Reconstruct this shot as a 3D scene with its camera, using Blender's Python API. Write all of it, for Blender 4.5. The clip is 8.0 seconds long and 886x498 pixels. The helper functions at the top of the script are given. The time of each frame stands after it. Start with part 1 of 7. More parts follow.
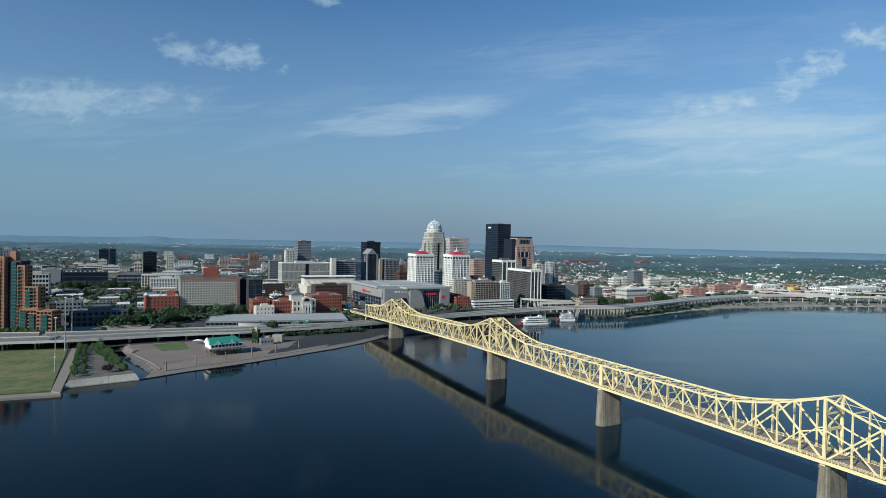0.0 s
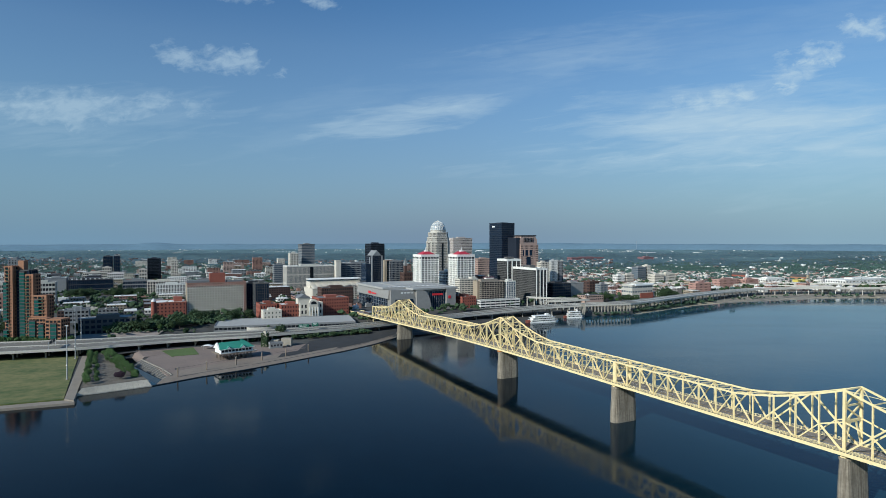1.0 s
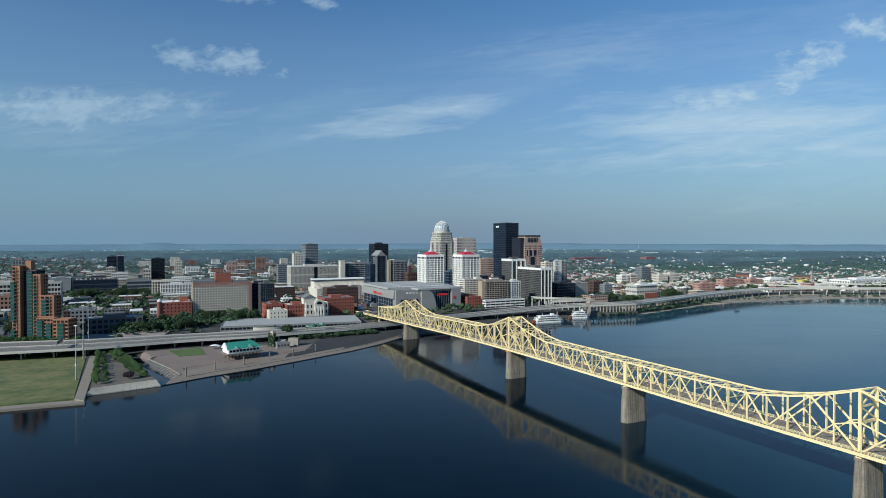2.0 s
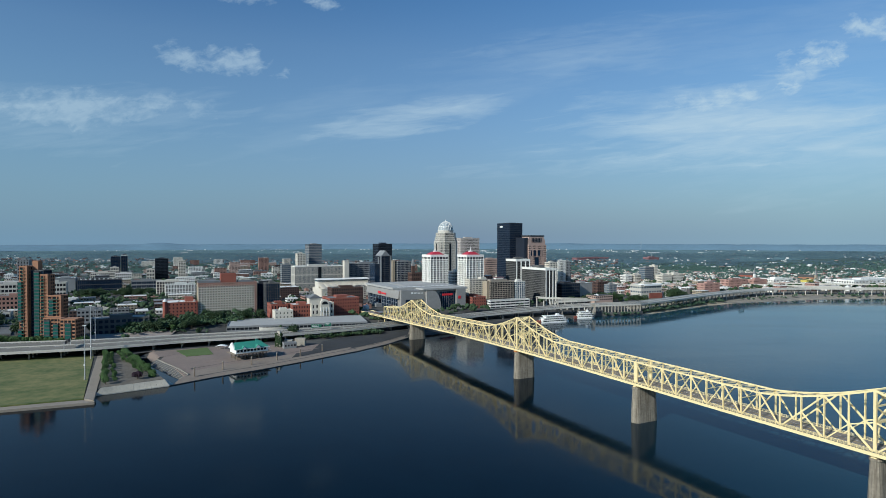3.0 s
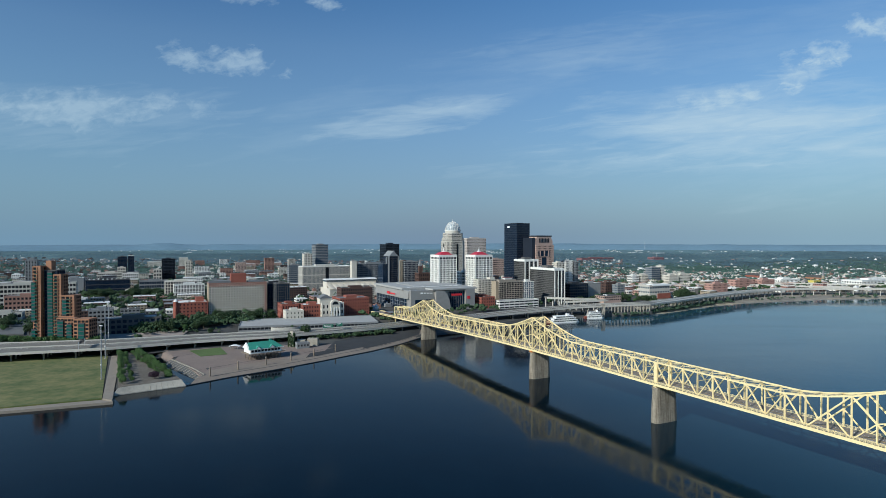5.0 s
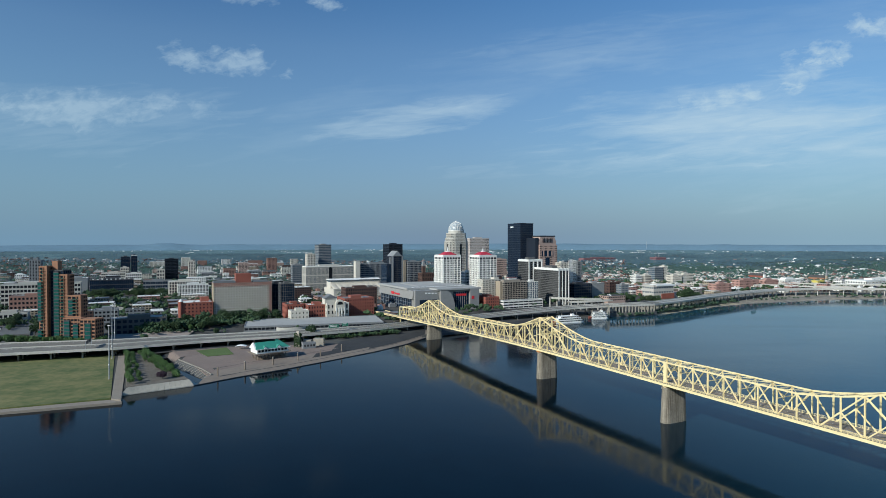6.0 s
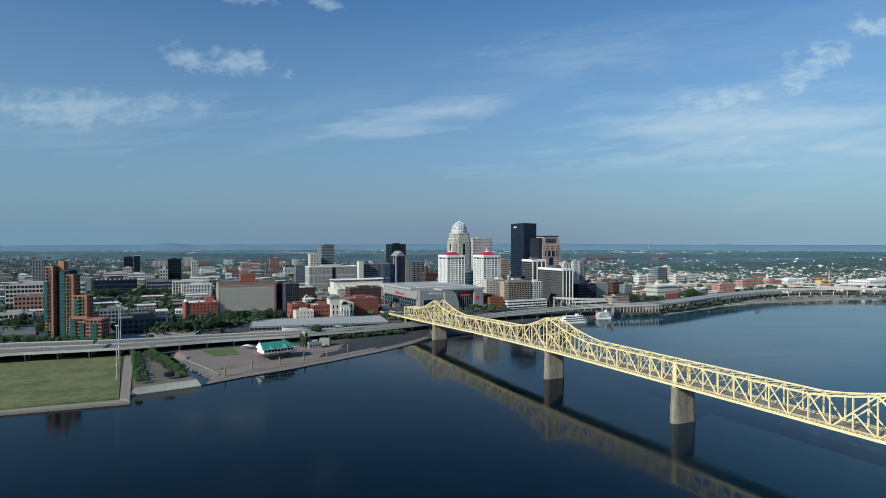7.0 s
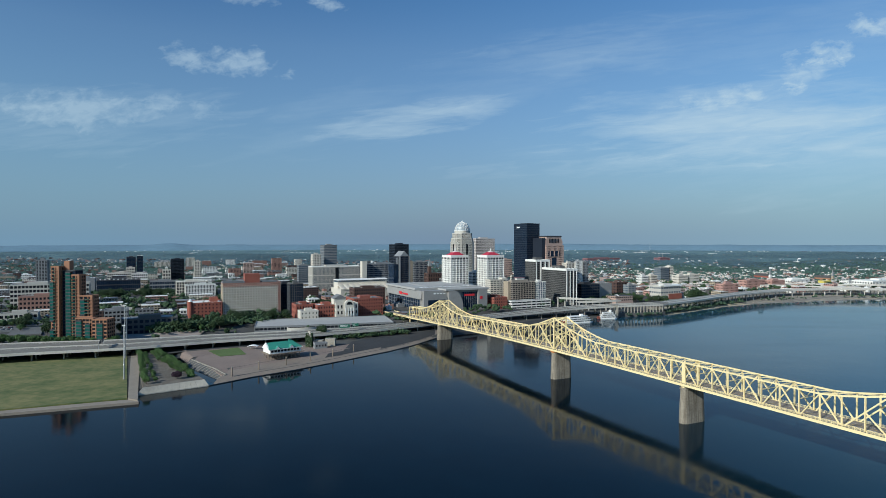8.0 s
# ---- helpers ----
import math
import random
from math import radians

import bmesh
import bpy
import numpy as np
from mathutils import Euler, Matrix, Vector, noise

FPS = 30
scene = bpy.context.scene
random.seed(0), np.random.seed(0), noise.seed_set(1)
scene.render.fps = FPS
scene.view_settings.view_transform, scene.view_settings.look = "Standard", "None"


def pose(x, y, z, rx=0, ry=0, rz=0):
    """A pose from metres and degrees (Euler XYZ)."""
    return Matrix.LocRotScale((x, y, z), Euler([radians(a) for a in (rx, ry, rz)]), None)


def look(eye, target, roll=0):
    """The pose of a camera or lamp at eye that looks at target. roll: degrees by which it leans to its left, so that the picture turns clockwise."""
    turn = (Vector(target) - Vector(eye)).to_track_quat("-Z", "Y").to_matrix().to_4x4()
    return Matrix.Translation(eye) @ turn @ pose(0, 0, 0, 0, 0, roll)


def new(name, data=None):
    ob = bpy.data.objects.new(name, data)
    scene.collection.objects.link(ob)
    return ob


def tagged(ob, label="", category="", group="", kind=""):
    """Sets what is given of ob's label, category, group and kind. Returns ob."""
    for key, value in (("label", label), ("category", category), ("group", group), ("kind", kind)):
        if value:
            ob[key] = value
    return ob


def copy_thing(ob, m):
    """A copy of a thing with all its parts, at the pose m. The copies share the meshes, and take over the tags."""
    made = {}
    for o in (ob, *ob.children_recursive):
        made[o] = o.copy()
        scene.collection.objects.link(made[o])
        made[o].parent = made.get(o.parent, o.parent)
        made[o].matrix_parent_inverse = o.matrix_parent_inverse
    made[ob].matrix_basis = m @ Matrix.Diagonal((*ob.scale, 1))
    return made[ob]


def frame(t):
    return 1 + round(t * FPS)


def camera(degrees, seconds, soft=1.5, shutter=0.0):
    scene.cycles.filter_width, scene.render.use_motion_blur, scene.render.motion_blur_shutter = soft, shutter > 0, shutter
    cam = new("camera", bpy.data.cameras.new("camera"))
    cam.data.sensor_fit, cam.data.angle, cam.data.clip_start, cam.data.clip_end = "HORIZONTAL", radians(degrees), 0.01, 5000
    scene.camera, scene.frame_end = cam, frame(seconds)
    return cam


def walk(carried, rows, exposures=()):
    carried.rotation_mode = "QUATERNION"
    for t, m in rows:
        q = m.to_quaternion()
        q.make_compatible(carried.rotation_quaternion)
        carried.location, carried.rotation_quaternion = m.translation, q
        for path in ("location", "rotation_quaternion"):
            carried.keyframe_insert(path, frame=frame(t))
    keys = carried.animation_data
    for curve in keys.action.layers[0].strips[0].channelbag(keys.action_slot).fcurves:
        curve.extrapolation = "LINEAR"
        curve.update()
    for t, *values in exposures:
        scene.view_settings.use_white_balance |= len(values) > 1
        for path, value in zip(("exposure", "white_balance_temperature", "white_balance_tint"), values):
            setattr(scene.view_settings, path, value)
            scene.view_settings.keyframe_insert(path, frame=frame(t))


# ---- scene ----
# ---------------------------------------------------------------- camera
EYE_Z = 129.5
cam = camera(73.0, 8.0, soft=0.75)


def stand(t, extra_roll=0.0):
    """The pose on the drone's slow sideways slide at t seconds."""
    s = t - 4.5
    x = -(6.25 * s - 0.057 * s * s)
    yaw = (1.7 * s - 0.09 * s * s) / 1060
    pitch = -0.01415 + 0.0002 * s
    eye = Vector((x, 0, EYE_Z - 0.06 * s))
    ahead = Vector((-math.sin(yaw), math.cos(yaw), math.tan(pitch)))
    return look(eye, eye + ahead * 100, extra_roll)


ROLLS = {0.0: 1.22, 0.1: 0.38, 0.2: 0.1, 0.3: 0.0}
TIMES = [0.0, 0.1, 0.2, 0.3, 0.5, 1.0, 1.5, 2.2, 3.0, 3.5, 4.0, 4.5, 5.2, 6.0, 6.5, 7.0, 7.5, 8.0]
walk(cam, [(t, stand(t, ROLLS.get(t, 0.0))) for t in TIMES], exposures=[(0.0, -0.08, 5700, 4), (8.0, -0.08, 5700, 4)])

# ---------------------------------------------------------------- world and sun
SUN_WAY = Vector((-0.72, -0.69, 0.0)).normalized()
SUN_UP = radians(30)
to_sun = Vector((SUN_WAY.x * math.cos(SUN_UP), SUN_WAY.y * math.cos(SUN_UP), math.sin(SUN_UP)))
sun = new("sun", bpy.data.lights.new("sun", "SUN"))
sun.data.energy, sun.data.angle, sun.data.color = 5.0, radians(0.6), (1.0, 0.91, 0.78)
sun.matrix_world = look((0, 0, 400), Vector((0, 0, 400)) - to_sun)


# cloud banks: bearing and height as slopes, their half sizes, lean, thickness, raggedness, and 0 for torn puffs, 1 for smooth streaks
CLOUDS = ((-0.61, 0.220, 0.17, 0.026, 0.0, 0.32, 0.66, 0), (-0.62, 0.20, 0.22, 0.042, 0.0, 0.26, 0.54, 1), (-0.366, 0.298, 0.085, 0.021, -0.14, 0.44, 0.62, 0),
          (-0.05, 0.205, 0.12, 0.024, 0.13, 0.5, 0.54, 1), (0.02, 0.25, 0.30, 0.045, 0.22, 0.14, 0.52, 1), (0.56, 0.205, 0.28, 0.048, 0.04, 0.5, 0.48, 1),
          (0.47, 0.238, 0.12, 0.017, 0.16, 0.45, 0.73, 0), (0.625, 0.315, 0.05, 0.019, 0.1, 0.6, 0.66, 0), (0.60, 0.278, 0.04, 0.022, 0.3, 0.42, 0.66, 0), (0.72, 0.355, 0.06, 0.02, 0.15, 0.6, 0.70, 0),
          (0.26, 0.12, 0.24, 0.016, 0.02, 0.36, 0.60, 1), (-0.205, 0.398, 0.034, 0.012, -0.25, 0.5, 0.68, 0), (-0.325, 0.402, 0.036, 0.011, -0.1, 0.36, 0.64, 0), (0.7, 0.15, 0.4, 0.06, 0.0, 0.22, 0.5, 1),
          (0.5, 0.34, 0.35, 0.05, 0.1, 0.14, 0.55, 1))


def make_world():
    world = bpy.data.worlds.new("sky")
    scene.world = world
    world.use_nodes = True
    nt = world.node_tree
    nt.nodes.clear()
    N, L = nt.nodes.new, nt.links.new
    out, bg = N("ShaderNodeOutputWorld"), N("ShaderNodeBackground")
    sky = N("ShaderNodeTexSky")
    sky.sky_type, sky.sun_disc = "NISHITA", False
    sky.sun_elevation, sky.sun_rotation = SUN_UP, math.atan2(SUN_WAY.x, SUN_WAY.y)
    sky.air_density, sky.dust_density, sky.ozone_density, sky.altitude = 1.0, 1.2, 2.5, 150
    co = N("ShaderNodeTexCoord")
    sep = N("ShaderNodeSeparateXYZ")
    L(co.outputs["Generated"], sep.inputs[0])

    def maths(op, a, b=None, c=None, clamp=False):
        m = N("ShaderNodeMath")
        m.operation, m.use_clamp = op, clamp
        for i, v in enumerate((a, b, c)):
            if v is None:
                continue
            if isinstance(v, (int, float)):
                m.inputs[i].default_value = v
            else:
                L(v, m.inputs[i])
        return m.outputs[0]

    # deep blue overhead
    deep = N("ShaderNodeMix")
    deep.data_type, deep.blend_type = "RGBA", "MULTIPLY"
    deep.inputs["Factor"].default_value = 1.0
    L(sky.outputs[0], deep.inputs["A"])
    deep.inputs["B"].default_value = (0.90, 1.02, 1.08, 1)
    zenith = N("ShaderNodeMix")
    zenith.data_type, zenith.blend_type = "RGBA", "MULTIPLY"
    L(maths("MULTIPLY", maths("SUBTRACT", sep.outputs[2], 0.3), 4.0, clamp=True), zenith.inputs["Factor"])
    L(deep.outputs["Result"], zenith.inputs["A"])
    round_sky = N("ShaderNodeMix")
    round_sky.data_type = "RGBA"
    L(maths("MULTIPLY_ADD", maths("DIVIDE", sep.outputs[0], maths("MAXIMUM", sep.outputs[1], 0.2)), 0.8, 0.5, clamp=True), round_sky.inputs["Factor"])
    round_sky.inputs["A"].default_value, round_sky.inputs["B"].default_value = (0.28, 0.60, 0.84, 1), (0.62, 1.0, 1.16, 1)
    L(round_sky.outputs["Result"], zenith.inputs["B"])
    # thin haze low over the horizon
    low = maths("SUBTRACT", 1.0, maths("MULTIPLY", maths("ABSOLUTE", sep.outputs[2]), 2.7), clamp=True)
    low = maths("POWER", low, 1.7)
    haze = N("ShaderNodeMix")
    haze.data_type = "RGBA"
    L(maths("MULTIPLY", low, 0.96), haze.inputs["Factor"])
    L(zenith.outputs["Result"], haze.inputs["A"])
    veil = N("ShaderNodeValToRGB")
    side = maths("MULTIPLY_ADD", maths("DIVIDE", sep.outputs[0], maths("MAXIMUM", sep.outputs[1], 0.2)), 0.66, 0.5, clamp=True)
    L(side, veil.inputs[0])
    el = veil.color_ramp.elements
    el[0].position, el[0].color = 0.1, (0.213, 0.322, 0.415, 1)
    el[1].position, el[1].color = 0.92, (0.30, 0.415, 0.48, 1)
    mid = el.new(0.52)
    mid.color = (0.225, 0.292, 0.372, 1)
    bright = N("ShaderNodeVectorMath")
    bright.operation = "SCALE"
    bright.inputs["Scale"].default_value = 10.0
    L(veil.outputs[0], bright.inputs[0])
    L(bright.outputs[0], haze.inputs["B"])
    # wispy clouds: banks round their own bearing and height, torn into puffs or drawn out into streaks
    ahead = maths("MAXIMUM", sep.outputs[1], 0.05)
    u, v = maths("DIVIDE", sep.outputs[0], ahead), maths("DIVIDE", sep.outputs[2], ahead)
    comb = N("ShaderNodeCombineXYZ")
    L(u, comb.inputs[0]), L(maths("MULTIPLY_ADD", u, -0.1, v), comb.inputs[1])
    kinds = []
    for scale, layers in (((1.0, 1.7, 1), ((14.0, 0.55, 0.3, 1.0), (40.0, 0.6, 0.5, 0.75))), ((1.0, 6.5, 1), ((3.2, 0.5, 0.6, 1.0), (11.0, 0.6, 0.8, 0.6)))):
        mp = N("ShaderNodeMapping")
        L(comb.outputs[0], mp.inputs["Vector"])
        mp.inputs["Scale"].default_value = scale
        tex = None
        for sc, ro, di, am in layers:
            nz = N("ShaderNodeTexNoise")
            nz.inputs["Scale"].default_value, nz.inputs["Detail"].default_value = sc, 7.0
            nz.inputs["Roughness"].default_value, nz.inputs["Distortion"].default_value = ro, di
            L(mp.outputs[0], nz.inputs["Vector"])
            one = maths("MULTIPLY", nz.outputs[0], am)
            tex = one if tex is None else maths("ADD", tex, one)
        kinds.append(tex)
    cloud = None
    for u0, v0, su, sv, lean, amount, edge, kind in CLOUDS:
        du = maths("DIVIDE", maths("SUBTRACT", u, u0), su)
        dv = maths("DIVIDE", maths("SUBTRACT", maths("SUBTRACT", v, v0), maths("MULTIPLY", maths("SUBTRACT", u, u0), lean)), sv)
        rr = maths("ADD", maths("MULTIPLY", du, du), maths("MULTIPLY", dv, dv))
        worn = maths("SUBTRACT", maths("ADD", kinds[kind], -edge), maths("MULTIPLY", rr, (0.16, 0.14)[kind]))
        torn = maths("MULTIPLY", worn, (3.2, 2.0)[kind], clamp=True)
        one = maths("MULTIPLY", torn, amount)
        cloud = one if cloud is None else maths("ADD", cloud, one, clamp=True)
    mix = N("ShaderNodeMix")
    mix.data_type = "RGBA"
    L(cloud, mix.inputs["Factor"])
    L(haze.outputs["Result"], mix.inputs["A"])
    mix.inputs["B"].default_value = (6.0, 6.9, 7.2, 1)
    L(mix.outputs["Result"], bg.inputs["Color"])
    bg.inputs["Strength"].default_value = 0.1
    L(bg.outputs[0], out.inputs[0])


make_world()

# ---------------------------------------------------------------- materials
MATS = {}


def mat(name, base, rough=0.8, metal=0.0, vary=0.25, grain=0.5, coarse=0.05, bump=0.15, other=None, ior=1.45, per_object=0.0, per_island=0.0):
    """A procedural surface: base colour with variation at two scales, fine relief; scales in 1/m."""
    m = bpy.data.materials.new(name)
    m.use_nodes = True
    nt = m.node_tree
    N, L = nt.nodes.new, nt.links.new
    bs = nt.nodes["Principled BSDF"]
    bs.inputs["Roughness"].default_value, bs.inputs["Metallic"].default_value = rough, metal
    bs.inputs["IOR"].default_value = ior
    co = N("ShaderNodeTexCoord")
    a, b = N("ShaderNodeTexNoise"), N("ShaderNodeTexNoise")
    geo = N("ShaderNodeNewGeometry")
    for nz, sc in ((a, grain), (b, coarse)):
        nz.inputs["Scale"].default_value, nz.inputs["Detail"].default_value = sc, 5.0
        L(geo.outputs["Position"], nz.inputs["Vector"])
    add = N("ShaderNodeMath")
    add.operation = "ADD"
    L(a.outputs[0], add.inputs[0]), L(b.outputs[0], add.inputs[1])
    last = add.outputs[0]
    for amount, kind, socket in ((per_object, "ShaderNodeObjectInfo", "Random"), (per_island, "ShaderNodeNewGeometry", "Random Per Island")):
        if amount:
            info, ma = N(kind), N("ShaderNodeMath")
            ma.operation = "MULTIPLY_ADD"
            L(info.outputs[socket], ma.inputs[0])
            ma.inputs[1].default_value = amount
            L(last, ma.inputs[2])
            last = ma.outputs[0]
    ramp = N("ShaderNodeMapRange")
    ramp.inputs["From Min"].default_value, ramp.inputs["From Max"].default_value = 0.6, 1.4 + per_object + per_island
    L(last, ramp.inputs["Value"])
    mix = N("ShaderNodeMix")
    mix.data_type = "RGBA"
    L(ramp.outputs[0], mix.inputs["Factor"])
    hi = other or [min(1, c * (1 + vary)) for c in base]
    mix.inputs["A"].default_value = (*[c * (1 - vary) for c in base], 1)
    mix.inputs["B"].default_value = (*hi, 1)
    L(mix.outputs["Result"], bs.inputs["Base Color"])
    if bump:
        bp = N("ShaderNodeBump")
        bp.inputs["Strength"].default_value, bp.inputs["Distance"].default_value = bump, 0.3
        L(a.outputs[0], bp.inputs["Height"])
        L(bp.outputs[0], bs.inputs["Normal"])
    MATS[name] = m
    return m


def water_material():
    m = mat("river_water", (0.0012, 0.0052, 0.0092), rough=0.09, vary=0.35, grain=0.05, coarse=0.006, bump=0, ior=1.18)
    nt = m.node_tree
    N, L = nt.nodes.new, nt.links.new
    geo = N("ShaderNodeNewGeometry")
    h = []
    for sc, st in ((0.35, 1.0), (0.06, 2.0)):
        nz = N("ShaderNodeTexNoise")
        nz.inputs["Scale"].default_value, nz.inputs["Detail"].default_value = sc, 3.0
        L(geo.outputs["Position"], nz.inputs["Vector"])
        h.append(nz.outputs[0])
    add = N("ShaderNodeMath")
    add.operation = "MULTIPLY_ADD"
    L(h[1], add.inputs[0])
    add.inputs[1].default_value = 2.0
    L(h[0], add.inputs[2])
    bp = N("ShaderNodeBump")
    bp.inputs["Strength"].default_value, bp.inputs["Distance"].default_value = 0.04, 0.6
    L(add.outputs[0], bp.inputs["Height"])
    L(bp.outputs[0], nt.nodes["Principled BSDF"].inputs["Normal"])
    # patches of breeze roughen the mirror
    mp, nz, mr = N("ShaderNodeMapping"), N("ShaderNodeTexNoise"), N("ShaderNodeMapRange")
    mp.inputs["Rotation"].default_value, mp.inputs["Scale"].default_value = (0, 0, radians(-30)), (0.004, 0.016, 1)
    L(geo.outputs["Position"], mp.inputs["Vector"]), L(mp.outputs[0], nz.inputs["Vector"])
    nz.inputs["Scale"].default_value, nz.inputs["Detail"].default_value, nz.inputs["Distortion"].default_value = 1.0, 5.0, 0.6
    mr.inputs["From Min"].default_value, mr.inputs["From Max"].default_value = 0.38, 0.66
    mr.inputs["To Min"].default_value, mr.inputs["To Max"].default_value = 0.05, 0.13
    L(nz.outputs[0], mr.inputs["Value"])
    L(mr.outputs[0], nt.nodes["Principled BSDF"].inputs["Roughness"])
    # brighter sky reflection towards +x, painted into the base colour as paler blue
    sep, across, sky_tint = N("ShaderNodeSeparateXYZ"), N("ShaderNodeMapRange"), N("ShaderNodeMix")
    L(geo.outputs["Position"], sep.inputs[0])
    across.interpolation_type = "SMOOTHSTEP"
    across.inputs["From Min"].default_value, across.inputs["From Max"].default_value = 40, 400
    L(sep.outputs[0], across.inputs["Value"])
    sky_tint.data_type = "RGBA"
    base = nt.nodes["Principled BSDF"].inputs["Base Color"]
    L(across.outputs[0], sky_tint.inputs["Factor"]), L(base.links[0].from_socket, sky_tint.inputs["A"])
    sky_tint.inputs["B"].default_value = (0.018, 0.057, 0.084, 1)
    L(sky_tint.outputs["Result"], base)
    nt.nodes["Principled BSDF"].inputs["Specular Tint"].default_value = (0.80, 0.98, 1.0, 1)
    return m


def soft_crowns(m, up):
    """Flattens light and shade on far crowns as haze would: shading normals leaning to the sky."""
    nt = m.node_tree
    N, L = nt.nodes.new, nt.links.new
    geo, mix, nrm = N("ShaderNodeNewGeometry"), N("ShaderNodeMix"), N("ShaderNodeVectorMath")
    mix.data_type = "VECTOR"
    mix.inputs["Factor"].default_value = up
    nrm.operation = "NORMALIZE"
    vec = [k for k in mix.inputs if k.type == "VECTOR" and k.name in ("A", "B")]
    L(geo.outputs["Normal"], vec[0])
    vec[1].default_value = (0, 0, 1)
    L([k for k in mix.outputs if k.type == "VECTOR"][0], nrm.inputs[0])
    L(nrm.outputs[0], nt.nodes["Principled BSDF"].inputs["Normal"])
    return m


WATER = water_material()


def streaked(name, base, other):
    """Old concrete with rain streaks running down it."""
    m = mat(name, base, rough=0.9, vary=0.2, grain=0.7, coarse=0.15, bump=0.3, other=other)
    nt = m.node_tree
    N, L = nt.nodes.new, nt.links.new
    geo, mp, nz, mr, mix = N("ShaderNodeNewGeometry"), N("ShaderNodeMapping"), N("ShaderNodeTexNoise"), N("ShaderNodeMapRange"), N("ShaderNodeMix")
    mp.inputs["Scale"].default_value = (0.9, 0.9, 0.05)
    L(geo.outputs["Position"], mp.inputs["Vector"]), L(mp.outputs[0], nz.inputs["Vector"])
    nz.inputs["Scale"].default_value, nz.inputs["Detail"].default_value = 1.0, 6.0
    mr.inputs["From Min"].default_value, mr.inputs["From Max"].default_value = 0.45, 0.7
    mr.inputs["To Max"].default_value = 0.75
    L(nz.outputs[0], mr.inputs["Value"])
    mix.data_type = "RGBA"
    bs = nt.nodes["Principled BSDF"]
    L(mr.outputs[0], mix.inputs["Factor"]), L(bs.inputs["Base Color"].links[0].from_socket, mix.inputs["A"])
    mix.inputs["B"].default_value = (base[0] * 0.42, base[1] * 0.4, base[2] * 0.38, 1)
    L(mix.outputs["Result"], bs.inputs["Base Color"])
    return m


PIERC = streaked("stained_pier_concrete", (0.215, 0.182, 0.135), (0.33, 0.29, 0.225))
STEEL = mat("yellow_painted_steel", (0.80, 0.655, 0.345), rough=0.5, vary=0.12, grain=0.8, coarse=0.05, bump=0.05, per_object=0.25)
CONC = mat("weathered_concrete", (0.30, 0.27, 0.22), rough=0.9, vary=0.35, grain=0.6, coarse=0.12, bump=0.3)
ROADC = mat("pale_road_concrete", (0.168, 0.156, 0.132), rough=0.9, vary=0.2, grain=0.3, coarse=0.03)
STREET = mat("greyed_asphalt", (0.115, 0.115, 0.11), rough=0.9, vary=0.25, grain=0.3, coarse=0.02)
ASPH = mat("asphalt", (0.06, 0.06, 0.06), rough=0.9, vary=0.3, grain=0.3, coarse=0.02)
GROUND = mat("city_ground", (0.05, 0.052, 0.05), rough=0.95, vary=0.45, grain=0.05, coarse=0.012, other=(0.10, 0.095, 0.085))
LAWN = mat("dry_lawn_grass", (0.058, 0.112, 0.026), rough=0.95, vary=0.3, grain=0.16, coarse=0.035, other=(0.215, 0.19, 0.075))
LEAF = mat("tree_leaves", (0.018, 0.042, 0.014), rough=0.8, vary=0.4, grain=0.5, coarse=0.02, bump=0.3, other=(0.042, 0.076, 0.022), per_island=0.6)
# haze is painted into these base colours: bluer and paler towards the horizon
FARLEAF = mat("haze_tinted_woodland", (0.098, 0.185, 0.238), rough=0.95, vary=0.35, grain=0.012, coarse=0.0025, bump=0, other=(0.145, 0.24, 0.29), per_island=0.25)
HORIZONLEAF = mat("haze_paled_woodland", (0.15, 0.24, 0.295), rough=0.95, vary=0.2, grain=0.012, coarse=0.002, bump=0, other=(0.185, 0.275, 0.325), per_island=0.2)
HILL = mat("haze_blue_hills", (0.135, 0.218, 0.275), rough=1.0, vary=0.12, grain=0.03, coarse=0.004, bump=0)
BARK = mat("bark", (0.1, 0.075, 0.05), rough=0.9)
PAVING = mat("pinkish_wharf_paving", (0.215, 0.176, 0.14), rough=0.9, vary=0.15, grain=0.3, coarse=0.03)
PATH = mat("grey_brown_path", (0.245, 0.21, 0.168), rough=0.9, vary=0.15, grain=0.5, coarse=0.05)
MULCH = mat("dark_mulch_and_gravel", (0.10, 0.085, 0.062), rough=0.95, vary=0.4, grain=0.6, coarse=0.08, bump=0.3, other=(0.2, 0.175, 0.14))
PAVING_P = mat("pale_pink_paving", (0.28, 0.235, 0.205), rough=0.9, vary=0.2, grain=0.3, coarse=0.05)
STONE = mat("pale_stone", (0.5, 0.45, 0.365), rough=0.85, vary=0.2, grain=0.5, coarse=0.08)
GLASS_D = mat("dark_window_glass", (0.014, 0.017, 0.021), rough=0.12, vary=0.4, grain=0.15, coarse=0.03, bump=0, ior=1.25)
GLASS_B = mat("blue_grey_glass", (0.06, 0.09, 0.12), rough=0.15, vary=0.3, grain=0.1, coarse=0.03, bump=0, ior=1.25)
GLASS_T = mat("teal_glass", (0.012, 0.075, 0.062), rough=0.15, vary=0.35, grain=0.2, coarse=0.05, bump=0)
WHITE = mat("white_concrete", (0.72, 0.70, 0.64), rough=0.8, vary=0.1)
CREAM = mat("cream_precast", (0.57, 0.525, 0.44), rough=0.85, vary=0.12)
TAN = mat("tan_stone", (0.34, 0.28, 0.20), rough=0.85, vary=0.12)
GREYC = mat("grey_precast", (0.22, 0.225, 0.225), rough=0.85, vary=0.12)
BRICK = mat("red_brick", (0.26, 0.085, 0.058), rough=0.9, vary=0.2, grain=1.0, coarse=0.1)
